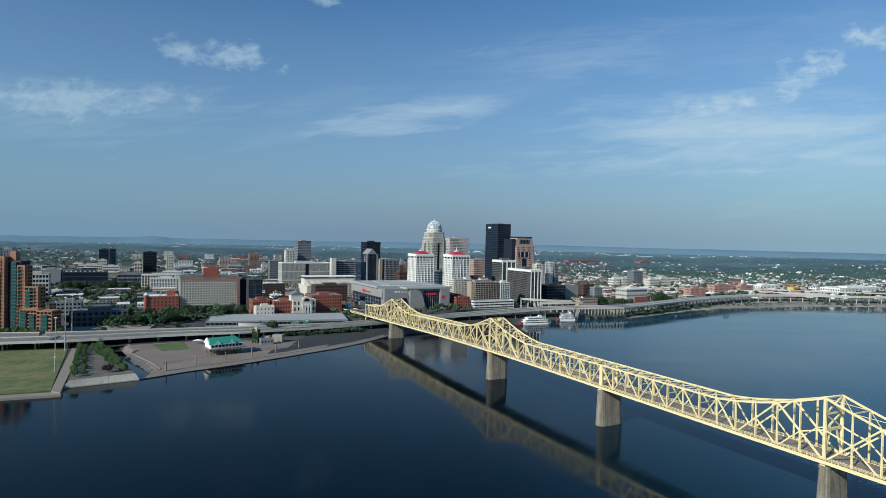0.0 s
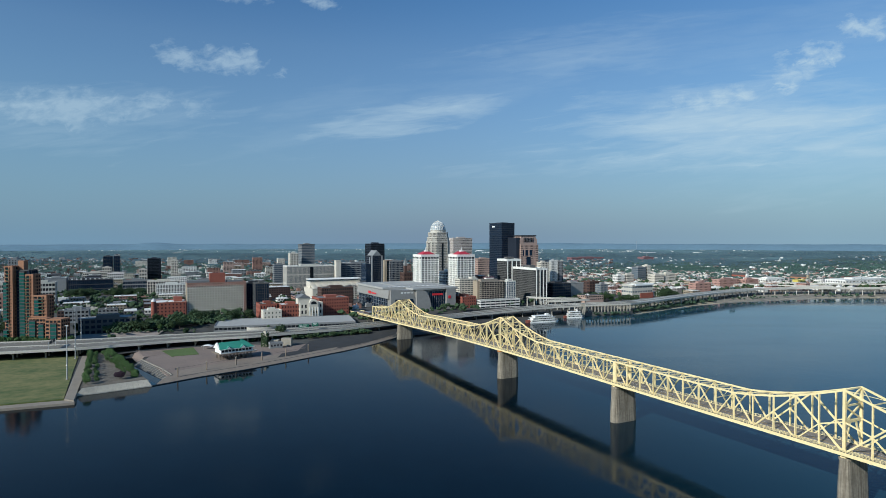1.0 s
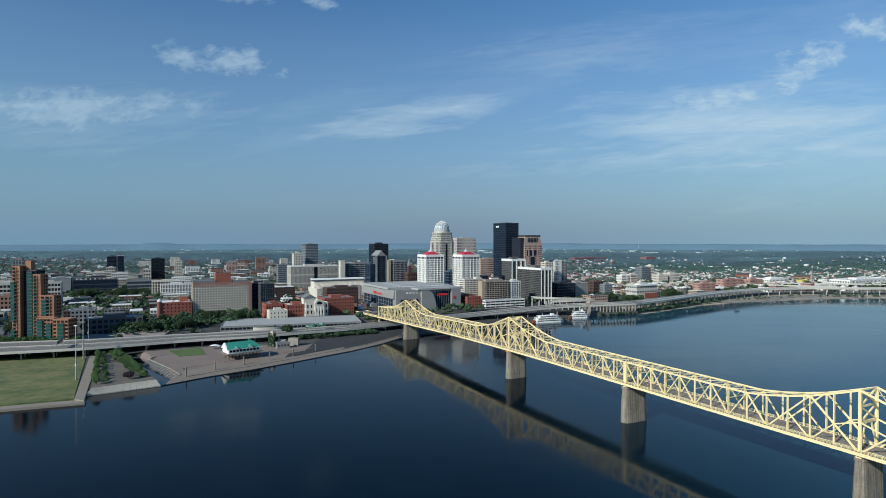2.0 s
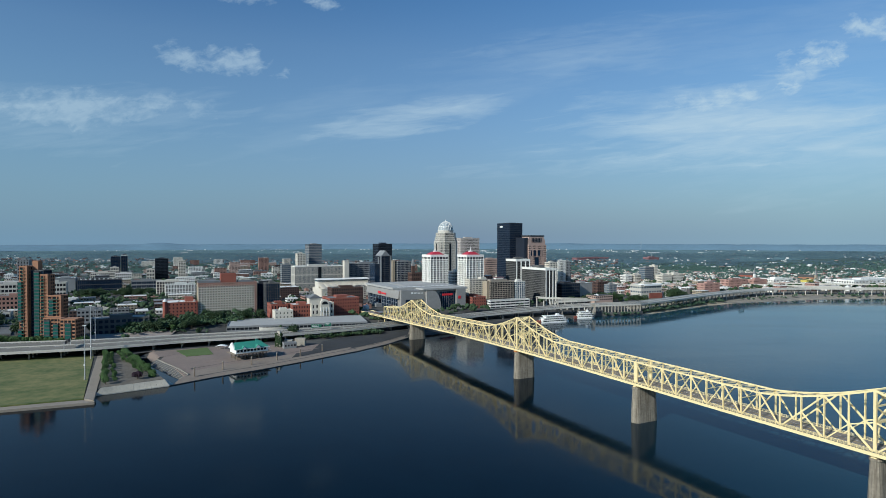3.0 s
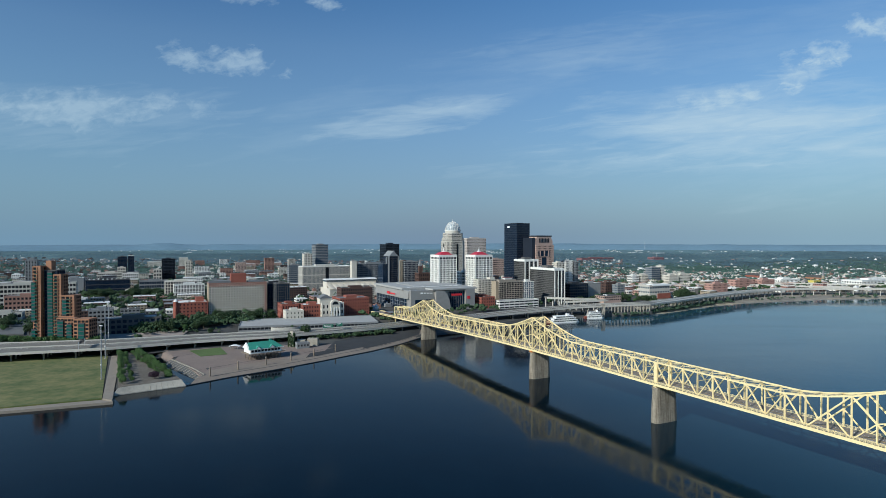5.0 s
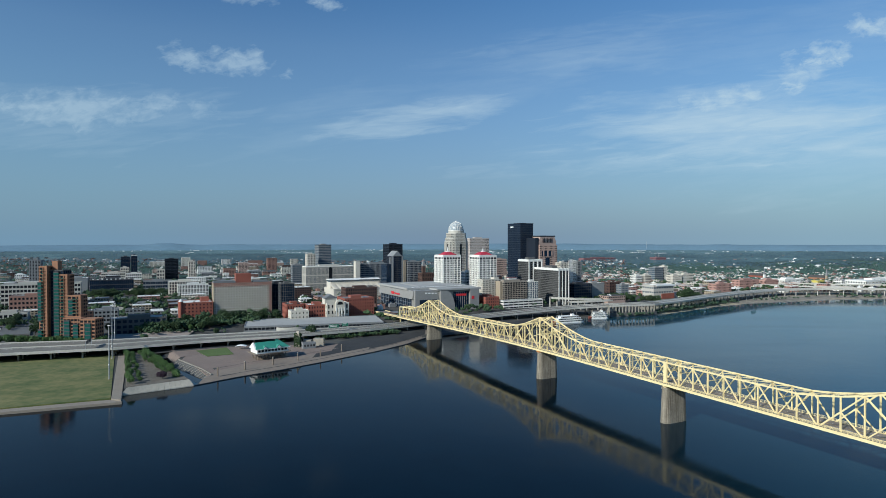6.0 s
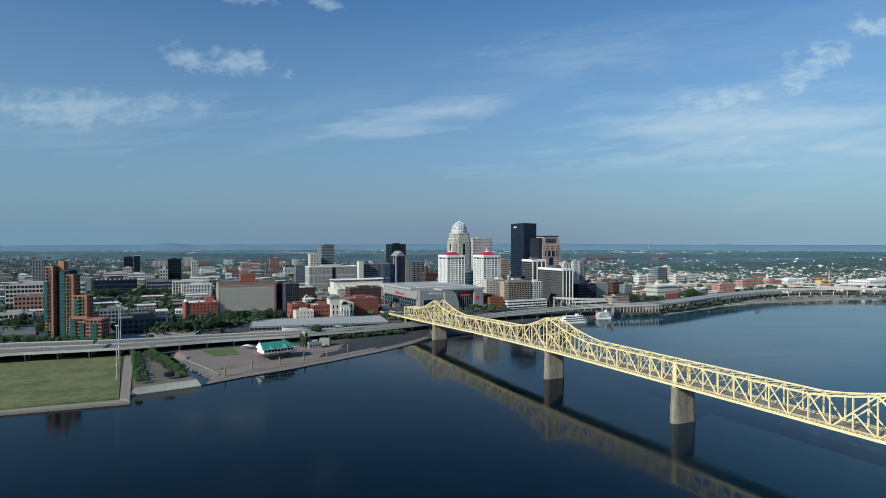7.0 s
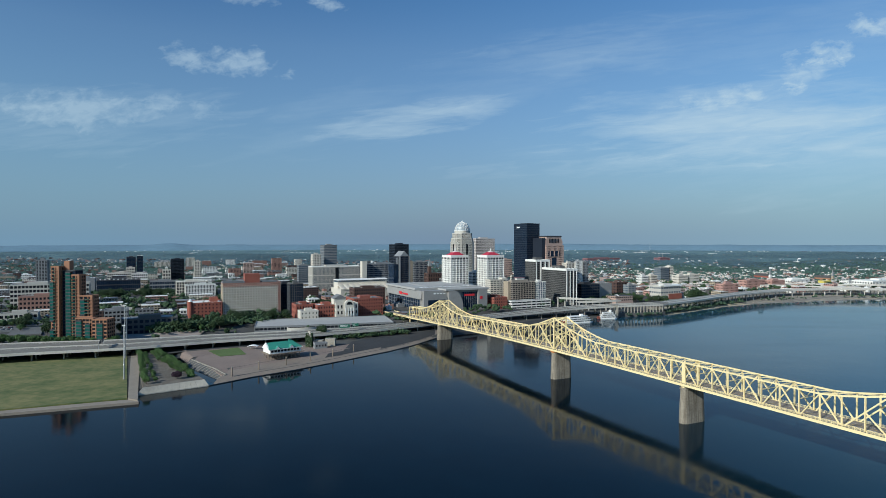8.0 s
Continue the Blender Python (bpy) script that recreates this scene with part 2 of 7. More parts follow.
BRICK_D = mat("dark_brown_brick", (0.085, 0.05, 0.04), rough=0.9, vary=0.2, grain=1.0, coarse=0.1)
# dull purple-red: the far mill's haze is painted into this brick
MILLB = mat("haze_dulled_brick", (0.23, 0.12, 0.125), rough=0.9, vary=0.2, grain=0.5, coarse=0.05)
ORANGE = mat("orange_brick", (0.29, 0.148, 0.085), rough=0.9, vary=0.15, grain=1.0, coarse=0.1)
BLACK = mat("black_steel_cladding", (0.018, 0.023, 0.034), rough=0.45, vary=0.25)
PINK = mat("pink_granite", (0.44, 0.31, 0.25), rough=0.5, vary=0.12)
LIMEST = mat("pale_limestone", (0.48, 0.45, 0.39), rough=0.8, vary=0.1)
ROOF_G = mat("grey_roof_membrane", (0.165, 0.17, 0.175), rough=0.9, vary=0.2)
ROOF_W = mat("white_roof_membrane", (0.68, 0.67, 0.63), rough=0.8, vary=0.15)
ROOF_D = mat("dark_tar_roof", (0.07, 0.068, 0.065), rough=0.9, vary=0.3)
REDROOF = mat("red_metal_roof", (0.42, 0.03, 0.05), rough=0.5, vary=0.1)
GREENROOF = mat("green_metal_roof", (0.05, 0.23, 0.165), rough=0.5, vary=0.15)
METAL = mat("silver_metal_panels", (0.30, 0.288, 0.268), rough=0.45, metal=0.1, vary=0.1, grain=0.2)
DARKM = mat("dark_metal", (0.06, 0.06, 0.065), rough=0.5, metal=0.4)
SIGNRED = mat("red_sign", (0.62, 0.03, 0.04), rough=0.5, vary=0.05, bump=0)
GLASS_P = mat("pale_dome_glass", (0.30, 0.34, 0.36), rough=0.25, vary=0.15, grain=0.3, bump=0)
GLASS_N = mat("blue_black_glass", (0.012, 0.024, 0.045), rough=0.1, vary=0.3, grain=0.1, bump=0, ior=1.25)
PINKL = mat("pale_pink_stone", (0.52, 0.46, 0.41), rough=0.7, vary=0.1)
HOTELG = mat("grey_brown_precast", (0.105, 0.102, 0.096), rough=0.8, vary=0.12)
PAVING_B = mat("pink_plaza_pavers", (0.205, 0.158, 0.13), rough=0.9, vary=0.18, grain=0.5, coarse=0.04)
GRASS = mat("green_grass", (0.085, 0.125, 0.034), rough=0.95, vary=0.25, grain=0.5, coarse=0.05)
GALV = mat("galvanised_steel", (0.42, 0.43, 0.43), rough=0.5, metal=0.5, vary=0.1)
TIMBER = mat("weathered_timber", (0.20, 0.16, 0.12), rough=0.9, vary=0.25)
PARAPET = mat("pale_parapet_concrete", (0.47, 0.445, 0.39), rough=0.9, vary=0.15, grain=0.4)
LEAF_B = mat("fresh_green_leaves", (0.036, 0.085, 0.022), rough=0.8, vary=0.4, grain=0.5, coarse=0.03, bump=0.3, other=(0.095, 0.165, 0.042), per_island=0.6)
LEAF_P = mat("purple_leaves", (0.035, 0.016, 0.028), rough=0.8, vary=0.3, per_island=0.4)
GARROOF = mat("pale_grey_gravel_roof", (0.35, 0.345, 0.325), rough=0.9, vary=0.12, grain=0.3, coarse=0.03)
# a first touch of haze mixed into the leaf colour
MIDLEAF = mat("lightly_hazed_woodland", (0.045, 0.10, 0.085), rough=0.9, vary=0.4, grain=0.03, coarse=0.005, bump=0, other=(0.09, 0.165, 0.13), per_island=0.4)
BANK = mat("sandy_earth_bank", (0.34, 0.295, 0.20), rough=0.95, vary=0.4, grain=0.12, coarse=0.03, other=(0.46, 0.39, 0.28))
BALC = mat("grey_brown_balconies", (0.31, 0.265, 0.215), rough=0.85, vary=0.15)
BRICK_L = mat("sun_faded_brick", (0.30, 0.17, 0.13), rough=0.9, vary=0.2, grain=1.0, coarse=0.1)
FADEDP = mat("pinkish_faded_brick", (0.40, 0.235, 0.19), rough=0.9, vary=0.2, grain=1.0, coarse=0.05)
# brick red with haze mixed into the colour, made for far roofs
ROSE = mat("haze_greyed_brick_roofs", (0.27, 0.19, 0.165), rough=0.9, vary=0.2, grain=0.3, coarse=0.02)
SIGNGREEN = mat("green_road_sign", (0.02, 0.13, 0.08), rough=0.5, vary=0.05, bump=0)
LOT = mat("dark_wharf_lot", (0.036, 0.036, 0.036), rough=0.9, vary=0.3, grain=0.3, coarse=0.05)
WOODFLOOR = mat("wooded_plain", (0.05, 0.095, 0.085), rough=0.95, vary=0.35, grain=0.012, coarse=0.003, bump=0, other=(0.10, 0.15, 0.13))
# far ground with haze blue painted into its colour
FARFLOOR = mat("haze_tinted_fields_and_woods", (0.10, 0.18, 0.195), rough=0.95, vary=0.3, grain=0.014, coarse=0.0035, bump=0, other=(0.15, 0.245, 0.25))
LEAF_DK = mat("deep_green_leaves", (0.024, 0.052, 0.022), rough=0.85, vary=0.4, grain=0.5, coarse=0.02, bump=0.3, other=(0.052, 0.092, 0.034), per_island=0.6)
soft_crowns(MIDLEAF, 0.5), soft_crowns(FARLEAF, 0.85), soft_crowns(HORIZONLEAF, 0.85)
DRYLOT = mat("pale_dry_lots", (0.17, 0.155, 0.12), rough=0.95, vary=0.4, grain=0.05, coarse=0.012, other=(0.36, 0.32, 0.26))
ROADL = mat("paler_road_concrete", (0.34, 0.33, 0.30), rough=0.9, vary=0.18, grain=0.3, coarse=0.03)
PALEC = mat("paler_concrete", (0.48, 0.45, 0.39), rough=0.9, vary=0.15, grain=0.5, coarse=0.05)
BANKLEAF = mat("willow_leaves", (0.04, 0.078, 0.046), rough=0.85, vary=0.3, grain=0.5, coarse=0.02, bump=0.3, other=(0.055, 0.095, 0.05), per_island=0.5)
YELLOW = mat("yellow_metal_siding", (0.55, 0.45, 0.10), rough=0.6, vary=0.1)
WHITEP = mat("white_paint", (0.78, 0.77, 0.73), rough=0.6, vary=0.08)

# ---------------------------------------------------------------- mesh helpers


def finish(name, bm, material, parent=None, label="", kind="", m=None, smooth=False):
    me = bpy.data.meshes.new(name)
    bmesh.ops.recalc_face_normals(bm, faces=bm.faces) if len(bm.faces) < 4000 else None
    bm.to_mesh(me)
    bm.free()
    for mt in material if isinstance(material, (list, tuple)) else (material,):
        me.materials.append(mt)
    if smooth:
        me.polygons.foreach_set("use_smooth", [True] * len(me.polygons))
    ob = new(name, me)
    if parent is not None:
        ob.parent = parent
    if m is not None:
        ob.matrix_basis = m
    return tagged(ob, label, kind=kind)


def part(name, bm, material, parent, label="", kind="", smooth=False):
    return finish(name, bm, material, parent, label, kind, smooth=smooth)


def thing(name, m, label, category, group="", kind=""):
    ob = new(name)
    ob.matrix_basis = m
    ob.empty_display_size = 1
    return tagged(ob, label, category, group, kind)


BOXF = ((0, 3, 2, 1), (4, 5, 6, 7), (0, 1, 5, 4), (1, 2, 6, 5), (2, 3, 7, 6), (3, 0, 4, 7))


def box(bm, x0, x1, y0, y1, z0, z1, taper=0.0, mi=0):
    """An upright block; taper draws its top in by so many metres on every side."""
    vs = [bm.verts.new(p) for p in ((x0, y0, z0), (x1, y0, z0), (x1, y1, z0), (x0, y1, z0),
                                    (x0 + taper, y0 + taper, z1), (x1 - taper, y0 + taper, z1), (x1 - taper, y1 - taper, z1), (x0 + taper, y1 - taper, z1))]
    for q in BOXF:
        bm.faces.new([vs[i] for i in q]).material_index = mi
    return vs


def beam(bm, p, q, w, h, up=(0, 0, 1)):
    """A bar of width w and height h from p to q."""
    p, q = Vector(p), Vector(q)
    d = (q - p).normalized()
    side = d.cross(Vector(up))
    if side.length < 1e-4:
        side = d.cross(Vector((0, 1, 0)))
    side.normalize()
    top = side.cross(d)
    vs = []
    for e in (p, q):
        for a, c in ((-1, -1), (1, -1), (1, 1), (-1, 1)):
            vs.append(bm.verts.new(e + side * (a * w / 2) + top * (c * h / 2)))
    for f in ((0, 1, 2, 3), (7, 6, 5, 4), (0, 4, 5, 1), (1, 5, 6, 2), (2, 6, 7, 3), (3, 7, 4, 0)):
        bm.faces.new([vs[i] for i in f])


def prism(bm, pts, z0, z1, inset=0.0, mi=0):
    """A block over an outline; the top may be drawn in towards the middle by a share."""
    cx, cy = sum(p[0] for p in pts) / len(pts), sum(p[1] for p in pts) / len(pts)
    lo = [bm.verts.new((x, y, z0)) for x, y in pts]
    hi = [bm.verts.new((x + (cx - x) * inset, y + (cy - y) * inset, z1)) for x, y in pts]
    k = len(pts)
    bm.faces.new(lo[::-1]).material_index = mi
    bm.faces.new(hi).material_index = mi
    for i in range(k):
        bm.faces.new((lo[i], lo[(i + 1) % k], hi[(i + 1) % k], hi[i])).material_index = mi


def cyl(bm, x, y, r0, r1, z0, z1, k=12):
    prism_pts = [(x + r0 * math.cos(2 * math.pi * i / k), y + r0 * math.sin(2 * math.pi * i / k)) for i in range(k)]
    prism(bm, prism_pts, z0, z1, 1 - r1 / r0)


# the street grid: b runs along the bridge into town, n across it
GRID = radians(27.0)
BX, BY = -math.sin(GRID), math.cos(GRID)
NX, NY = math.cos(GRID), math.sin(GRID)


def at_grid(x, y, z=0.0, turn=0.0):
    """A pose on the ground whose x runs along n and whose y runs along b."""
    return pose(x, y, z, 0, 0, 27.0 + turn)

# ---------------------------------------------------------------- ground and river
SHORE = [(-7000, 100), (-2500, 120), (-900, 330), (-352, 441), (-333, 448), (-290, 470), (-281, 498), (-233, 532), (-206, 565), (-172, 598), (-136, 640), (-116, 665), (-88, 699),
         (-59, 744), (-33, 800), (12, 830), (80, 868), (150, 924), (192, 966), (230, 1002), (262, 1030), (305, 1041), (354, 1049), (380, 1055), (432, 1095), (517, 1170), (611, 1228),
         (692, 1261), (829, 1305), (951, 1330), (1400, 1345), (2200, 1200), (7000, 900)]


def shore(x):
    return float(np.interp(x, [p[0] for p in SHORE], [p[1] for p in SHORE]))


INLET = ((-228, 542, 13), (-290, 612, 8), (-330, 672, 5))    # a finger of water: x, y, half width


def land(x, y, cut=True):
    """Height of the ground; cut: with the inlet."""
    o = y - shore(x)
    z = float(np.interp(o, (-60, -8, 0, 12, 60, 130, 260), (-6, -2.0, 0.0, 2.0, 4.5, 7, 12)))
    if -102 * (y - 542) - 130 * (x + 228) > 0:
        # the flat park lies low, up to the highway
        z = min(z, 2.6 + max(0.0, (y - (905 + 0.52 * x)) * 0.1))
    elif x < 150:
        # the wharf stays low under the highway and climbs behind it
        base = 4.2 + max(0.0, x + 20) * 0.05
        z = min(z, base + max(0.0, (y - (905 + 0.52 * x)) * 0.1))
    if cut and -345 < x < -222 and 530 < y < 690:
        for (ax, ay, ra), (bx, by, rb) in zip(INLET, INLET[1:]):
            k = max(0.0, min(1.0, ((x - ax) * (bx - ax) + (y - ay) * (by - ay)) / ((bx - ax) ** 2 + (by - ay) ** 2)))
            d = math.hypot(x - ax - k * (bx - ax), y - ay - k * (by - ay)) - (ra + k * (rb - ra))
            z = min(z, max(-1.5, d * 0.7))
    return z + far_rise(x, y)


def far_rise(x, y):
    """Tilts the far plain up towards the hills to fit the camera's view."""
    return float(np.interp(math.hypot(x, y), (2400, 4600), (0, 50)))


def grid_mesh(name, xs, ys_of, zf, material, **kw):
    verts, faces = [], []
    rows = len(ys_of(xs[0]))
    for x in xs:
        for y in ys_of(x):
            verts.append((x, y, zf(x, y)))
    for i in range(len(xs) - 1):
        for j in range(rows - 1):
            a = i * rows + j
            faces.append((a, a + rows, a + rows + 1, a + 1))
    me = bpy.data.meshes.new(name)
    me.from_pydata(verts, [], faces)
    me.materials.append(material)
    me.polygons.foreach_set("use_smooth", [True] * len(me.polygons))
    return tagged(new(name, me), **kw)


xs = sorted(set([-7000, -6000, -5000, -4500] + list(range(-4200, -600, 150)) + list(range(-600, -360, 12)) + list(range(-360, -200, 4)) + list(range(-200, 1000, 12)) + list(range(1000, 4300, 150)) + [4500, 5000, 6000, 7000]))
offs = [-60, -30, -8, 0, 4, 8] + list(range(12, 200, 6)) + [220, 260, 400] + list(range(600, 5600, 130))
grid_mesh("ground", xs, lambda x: [shore(x) + o for o in offs], land, GROUND, label="grey city ground with streets and a sloping river bank", category="ground", kind="structure")
bm = bmesh.new()
box(bm, -7000, 7000, -900, 1520, -8, 0.0)
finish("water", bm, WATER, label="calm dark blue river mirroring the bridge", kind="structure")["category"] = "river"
for y0, y1, floor, words in ((1750, 2800, WOODFLOOR, "dark green wooded plain behind the city"), (2790, 4700, FARFLOOR, "plain of woods and fields in painted haze blue")):
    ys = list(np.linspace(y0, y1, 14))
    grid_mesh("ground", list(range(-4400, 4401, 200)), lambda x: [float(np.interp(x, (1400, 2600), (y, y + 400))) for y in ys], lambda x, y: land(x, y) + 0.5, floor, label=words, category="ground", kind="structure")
# the near bank, behind the camera
bm = bmesh.new()
prism(bm, [(-7000, -5000), (7000, -5000), (7000, -160), (600, -170), (-600, -260), (-7000, -400)], -7, 6)
finish("ground", bm, GROUND, label="low river bank on the far side behind the flight", kind="structure")["category"] = "ground"

# ---------------------------------------------------------------- the truss bridge
P4 = Vector((220.67, 293.19, 0))
BDIR = Vector((-0.4438, 0.8961, 0))
BM = Matrix.Translation(P4) @ Matrix(((BDIR.x, -BDIR.y, 0, 0), (BDIR.y, BDIR.x, 0, 0), (0, 0, 1, 0), (0, 0, 0, 1)))
# bridge coordinates: x along it towards the town from the second tower pier, y to the side (near truss +6), z up
HALF = 7.0
# spans from tower to tower: metres and panels
SPANS = ((-356.0, -256.0, 8), (-256.0, -6.0, 20), (-6.0, 150.0, 13), (150.0, 302.0, 13), (302.0, 550.0, 20), (550.0, 650.0, 8))
NODES = [SPANS[0][0]]
for a, c, k in SPANS:
    NODES += [a + (c - a) * (i + 1) / k for i in range(k)]
FIRST, LAST = 0, len(NODES) - 1
TOWERS = (8, 28, 54, 74)    # numbers of the nodes over the tower piers
FLAT_PIER = 41


def grade(s):
    """Height of the lower chord: level, then a summit curve down to the town."""
    if s < 220:
        return 27.2
    if s < 480:
        return 27.2 - 6.25e-5 * (s - 220) ** 2
    return 27.2 - 6.25e-5 * 67600 - 0.0325 * (s - 480)


def depth_at(i):
    d = min(abs(i - k) for k in TOWERS)
    return (30.5, 26.3, 22.4, 19.5, 17.2)[d] if d < 5 else 15.7


def hbar(p, q, w, h):
    """An H-section bar: two flanges and a web."""
    m = bmesh.new()
    p, q = Vector(p), Vector(q)
    d = (q - p).normalized()
    side = Vector((0, 1, 0))
    off = side * (w / 2 - 0.06)
    beam(m, p + off, q + off, h, 0.12, up=side)
    beam(m, p - off, q - off, h, 0.12, up=side)
    beam(m, p, q, h * 0.3, w - 0.25, up=side)
    return m


def build_bridge():
    br = thing("truss_bridge", BM, "long pale yellow steel cantilever truss bridge on concrete piers", "bridge")
    low = lambda i: grade(NODES[i])
    top = lambda i: low(i) + depth_at(i)
    for side in (1, -1):
        y = side * HALF
        B = lambda i: (NODES[i], y, low(i))
        T = lambda i: (NODES[i], y, top(i))
        M = lambda i, j: (NODES[i], y, (low(i) + top(j)) / 2)
        for i in range(FIRST, LAST):
            part("bottom_chord", hbar(B(i), B(i + 1), 0.8, 1.2), STEEL, br)
            part("top_chord", hbar(T(i), T(i + 1), 0.85, 0.88), STEEL, br)
        for i in range(FIRST, LAST + 1):
            heavy = i in TOWERS or i == FLAT_PIER or i in (FIRST, LAST)
            part("vertical_post", hbar(B(i), T(i), 0.9, 1.35 if heavy else 0.6), STEEL, br)
        i = FIRST
        while i < LAST:
            near = min(TOWERS, key=lambda k: min(abs(i - k), abs(i + 2 - k)))
            if i - near in (-4, -2, 0, 2):
                k = i - near
                # double-panel bays beside a tower, with half-depth branches
                if k == -2:
                    a, c, mid = T(i), B(i + 2), i + 1
                elif k == -4:
                    a, c, mid = B(i), T(i + 2), i + 1
                elif k == 0:
                    a, c, mid = B(i), T(i + 2), i + 1
                else:
                    a, c, mid = T(i), B(i + 2), i + 1
                cen = tuple((u + v) / 2 for u, v in zip(a, c))
                part("diagonal", hbar(a, c, 0.8, 0.78), STEEL, br)
                foot = B(i) if k in (-2, 2) else B(i + 2)
                part("sub_diagonal", hbar(cen, foot, 0.7, 0.55), STEEL, br)
                if k in (-2, 0):
                    # a strut from the diagonal's middle up to the tower post
                    n = i + 2 if k == -2 else i
                    part("tower_strut", hbar(cen, (NODES[n], y, low(n) + 15.2), 0.65, 0.6), STEEL, br)
                i += 2
            else:
                last = max(k for k in TOWERS if k <= i) if i >= TOWERS[0] else None
                up_first = (i - last) % 2 == 0 if last is not None and i < FLAT_PIER or i >= TOWERS[2] and last is not None else (TOWERS[2] - i) % 2 == 0 if i > TOWERS[0] else i % 2 == 0
                a, c = (B(i), T(i + 1)) if up_first else (T(i), B(i + 1))
                part("diagonal", hbar(a, c, 0.75, 0.6), STEEL, br)
                i += 1
    # cross struts, sway braces and laterals between the two trusses
    def bar(name, p, q, w, h):
        m = bmesh.new()
        beam(m, p, q, w, h)
        part(name, m, STEEL, br)
    for i in range(FIRST, LAST + 1):
        x, zt = NODES[i], top(i)
        zp = low(i) + 8.0
        zk = max(zp + 1, zt - 5)
        bar("top_strut", (x, -HALF, zt), (x, HALF, zt), 0.5, 0.5)
        if min(abs(i - k) for k in TOWERS) > 4:
            bar("sway_brace", (x, -HALF, zt - 0.6), (x, 0, zk), 0.3, 0.3)
            bar("sway_brace", (x, HALF, zt - 0.6), (x, 0, zk), 0.3, 0.3)
            if i % 2 == 0:
                bar("portal_strut", (x, -HALF, zk - 0.6), (x, HALF, zk - 0.6), 0.35, 0.45)
        if i == FLAT_PIER:
            for s in (-1, 1):
                part("pier_post", hbar((x - 1.1, s * HALF, low(i)), (x - 1.1, s * HALF, zt), 0.9, 0.8), STEEL, br)
                part("pier_post", hbar((x + 1.1, s * HALF, low(i)), (x + 1.1, s * HALF, zt), 0.9, 0.8), STEEL, br)
                bar("knee_brace", (x, s * HALF, zp - 2.5), (x, s * (HALF - 4), zp + 1.3), 0.7, 0.6)
            bar("portal_strut", (x, -HALF, zp + 1.6), (x, HALF, zp + 1.6), 1.2, 1.0)
            bar("tower_brace", (x, -HALF, zt), (x, HALF, zp + 1.6), 0.6, 0.6)
            bar("tower_brace", (x, HALF, zt), (x, -HALF, zp + 1.6), 0.6, 0.6)
        if i in TOWERS:
            # two crossed panels, a deep portal at half height and splayed legs under it
            zq = low(i) + 15.0
            for k in range(2):
                za, zb = zt - (zt - zq) * k / 2, zt - (zt - zq) * (k + 1) / 2
                bar("tower_brace", (x, -HALF, za), (x, HALF, zb), 0.7, 0.7)
                bar("tower_brace", (x, HALF, za), (x, -HALF, zb), 0.7, 0.7)
                bar("portal_strut", (x, -HALF, zb), (x, HALF, zb), 0.7, 0.8 + 0.5 * k)
            for e in (-1, 1):
                bar("splayed_leg", (x, e * HALF, low(i) + 3.0), (x, e * 2.2, zq), 0.7, 0.8)
                bar("knee_brace", (x, e * HALF, low(i) + 9.5), (x, e * 4.2, low(i) + 9.5), 0.4, 0.5)
        if i < LAST:
            bar("top_lateral", (x, -HALF, zt), (NODES[i + 1], HALF, top(i + 1)), 0.35, 0.3)
            bar("top_lateral", (x, HALF, zt), (NODES[i + 1], -HALF, top(i + 1)), 0.35, 0.3)
        bar("floor_beam", (x, -HALF - 2.2, low(i) - 0.1), (x, HALF + 2.2, low(i) - 0.1), 0.5, 1.3)
    # deck, sidewalks, kerbs and rails follow the grade
    def strip(y0, y1, dz0, dz1, i0=FIRST, i1=LAST):
        m = bmesh.new()
        rows = [[m.verts.new((NODES[i], y, grade(NODES[i]) + dz)) for y, dz in ((y0, dz0), (y0, dz1), (y1, dz1), (y1, dz0))] for i in range(i0, i1 + 1)]
        for a, c in zip(rows, rows[1:]):
            for k in range(4):
                m.faces.new((a[k], a[(k + 1) % 4], c[(k + 1) % 4], c[k]))
        m.faces.new(rows[0]), m.faces.new(rows[-1][::-1])
        return m
    part("deck", strip(-6.2, 6.2, 0.75, 1.15), BRIDGE_DECK, br, "worn grey-brown road deck")
    for s in (1, -1):
        part("sidewalk", strip(*sorted((s * 7.6, s * 9.2)), 0.85, 1.1), ROADC, br, "narrow concrete footway outside the truss")
        part("fascia", strip(*sorted((s * 9.2, s * 9.35)), -0.55, 1.15), STEEL, br)
        part("kerb", strip(*sorted((s * 6.2, s * 6.45)), 0.75, 1.5), ROADC, br)
        for dz in (1.55, 2.0, 2.35):
            part("hand_rail", strip(*sorted((s * 9.18, s * 9.3)), dz, dz + 0.12), STEEL, br)
        part("guard_rail", strip(*sorted((s * 6.3, s * 6.4)), 1.75, 2.0), STEEL, br)
        m = bmesh.new()
        for k in range(336):
            x = NODES[0] + 3 * k
            box(m, x - 0.1, x + 0.1, *sorted((s * 9.15, s * 9.32)), grade(x) + 1.1, grade(x) + 2.5)
        part("railing", m, STEEL, br, kind="stuff")
    part("deck_marking", strip(-0.25, -0.1, 1.15, 1.16), YELLOWLINE, br)
    part("deck_marking", strip(0.1, 0.25, 1.15, 1.16), YELLOWLINE, br)
    for y in (-2.7, 2.7):
        part("lane_marking", strip(y - 0.06, y + 0.06, 1.15, 1.16), WHITEP, br)
    part("stringers", strip(-5.4, 5.4, 0.1, 0.7), BRIDGE_UNDER, br, "dull yellow steel stringers under the deck")


BRIDGE_DECK = mat("worn_bridge_deck", (0.20, 0.175, 0.15), rough=0.9, vary=0.25, grain=0.4, coarse=0.05)
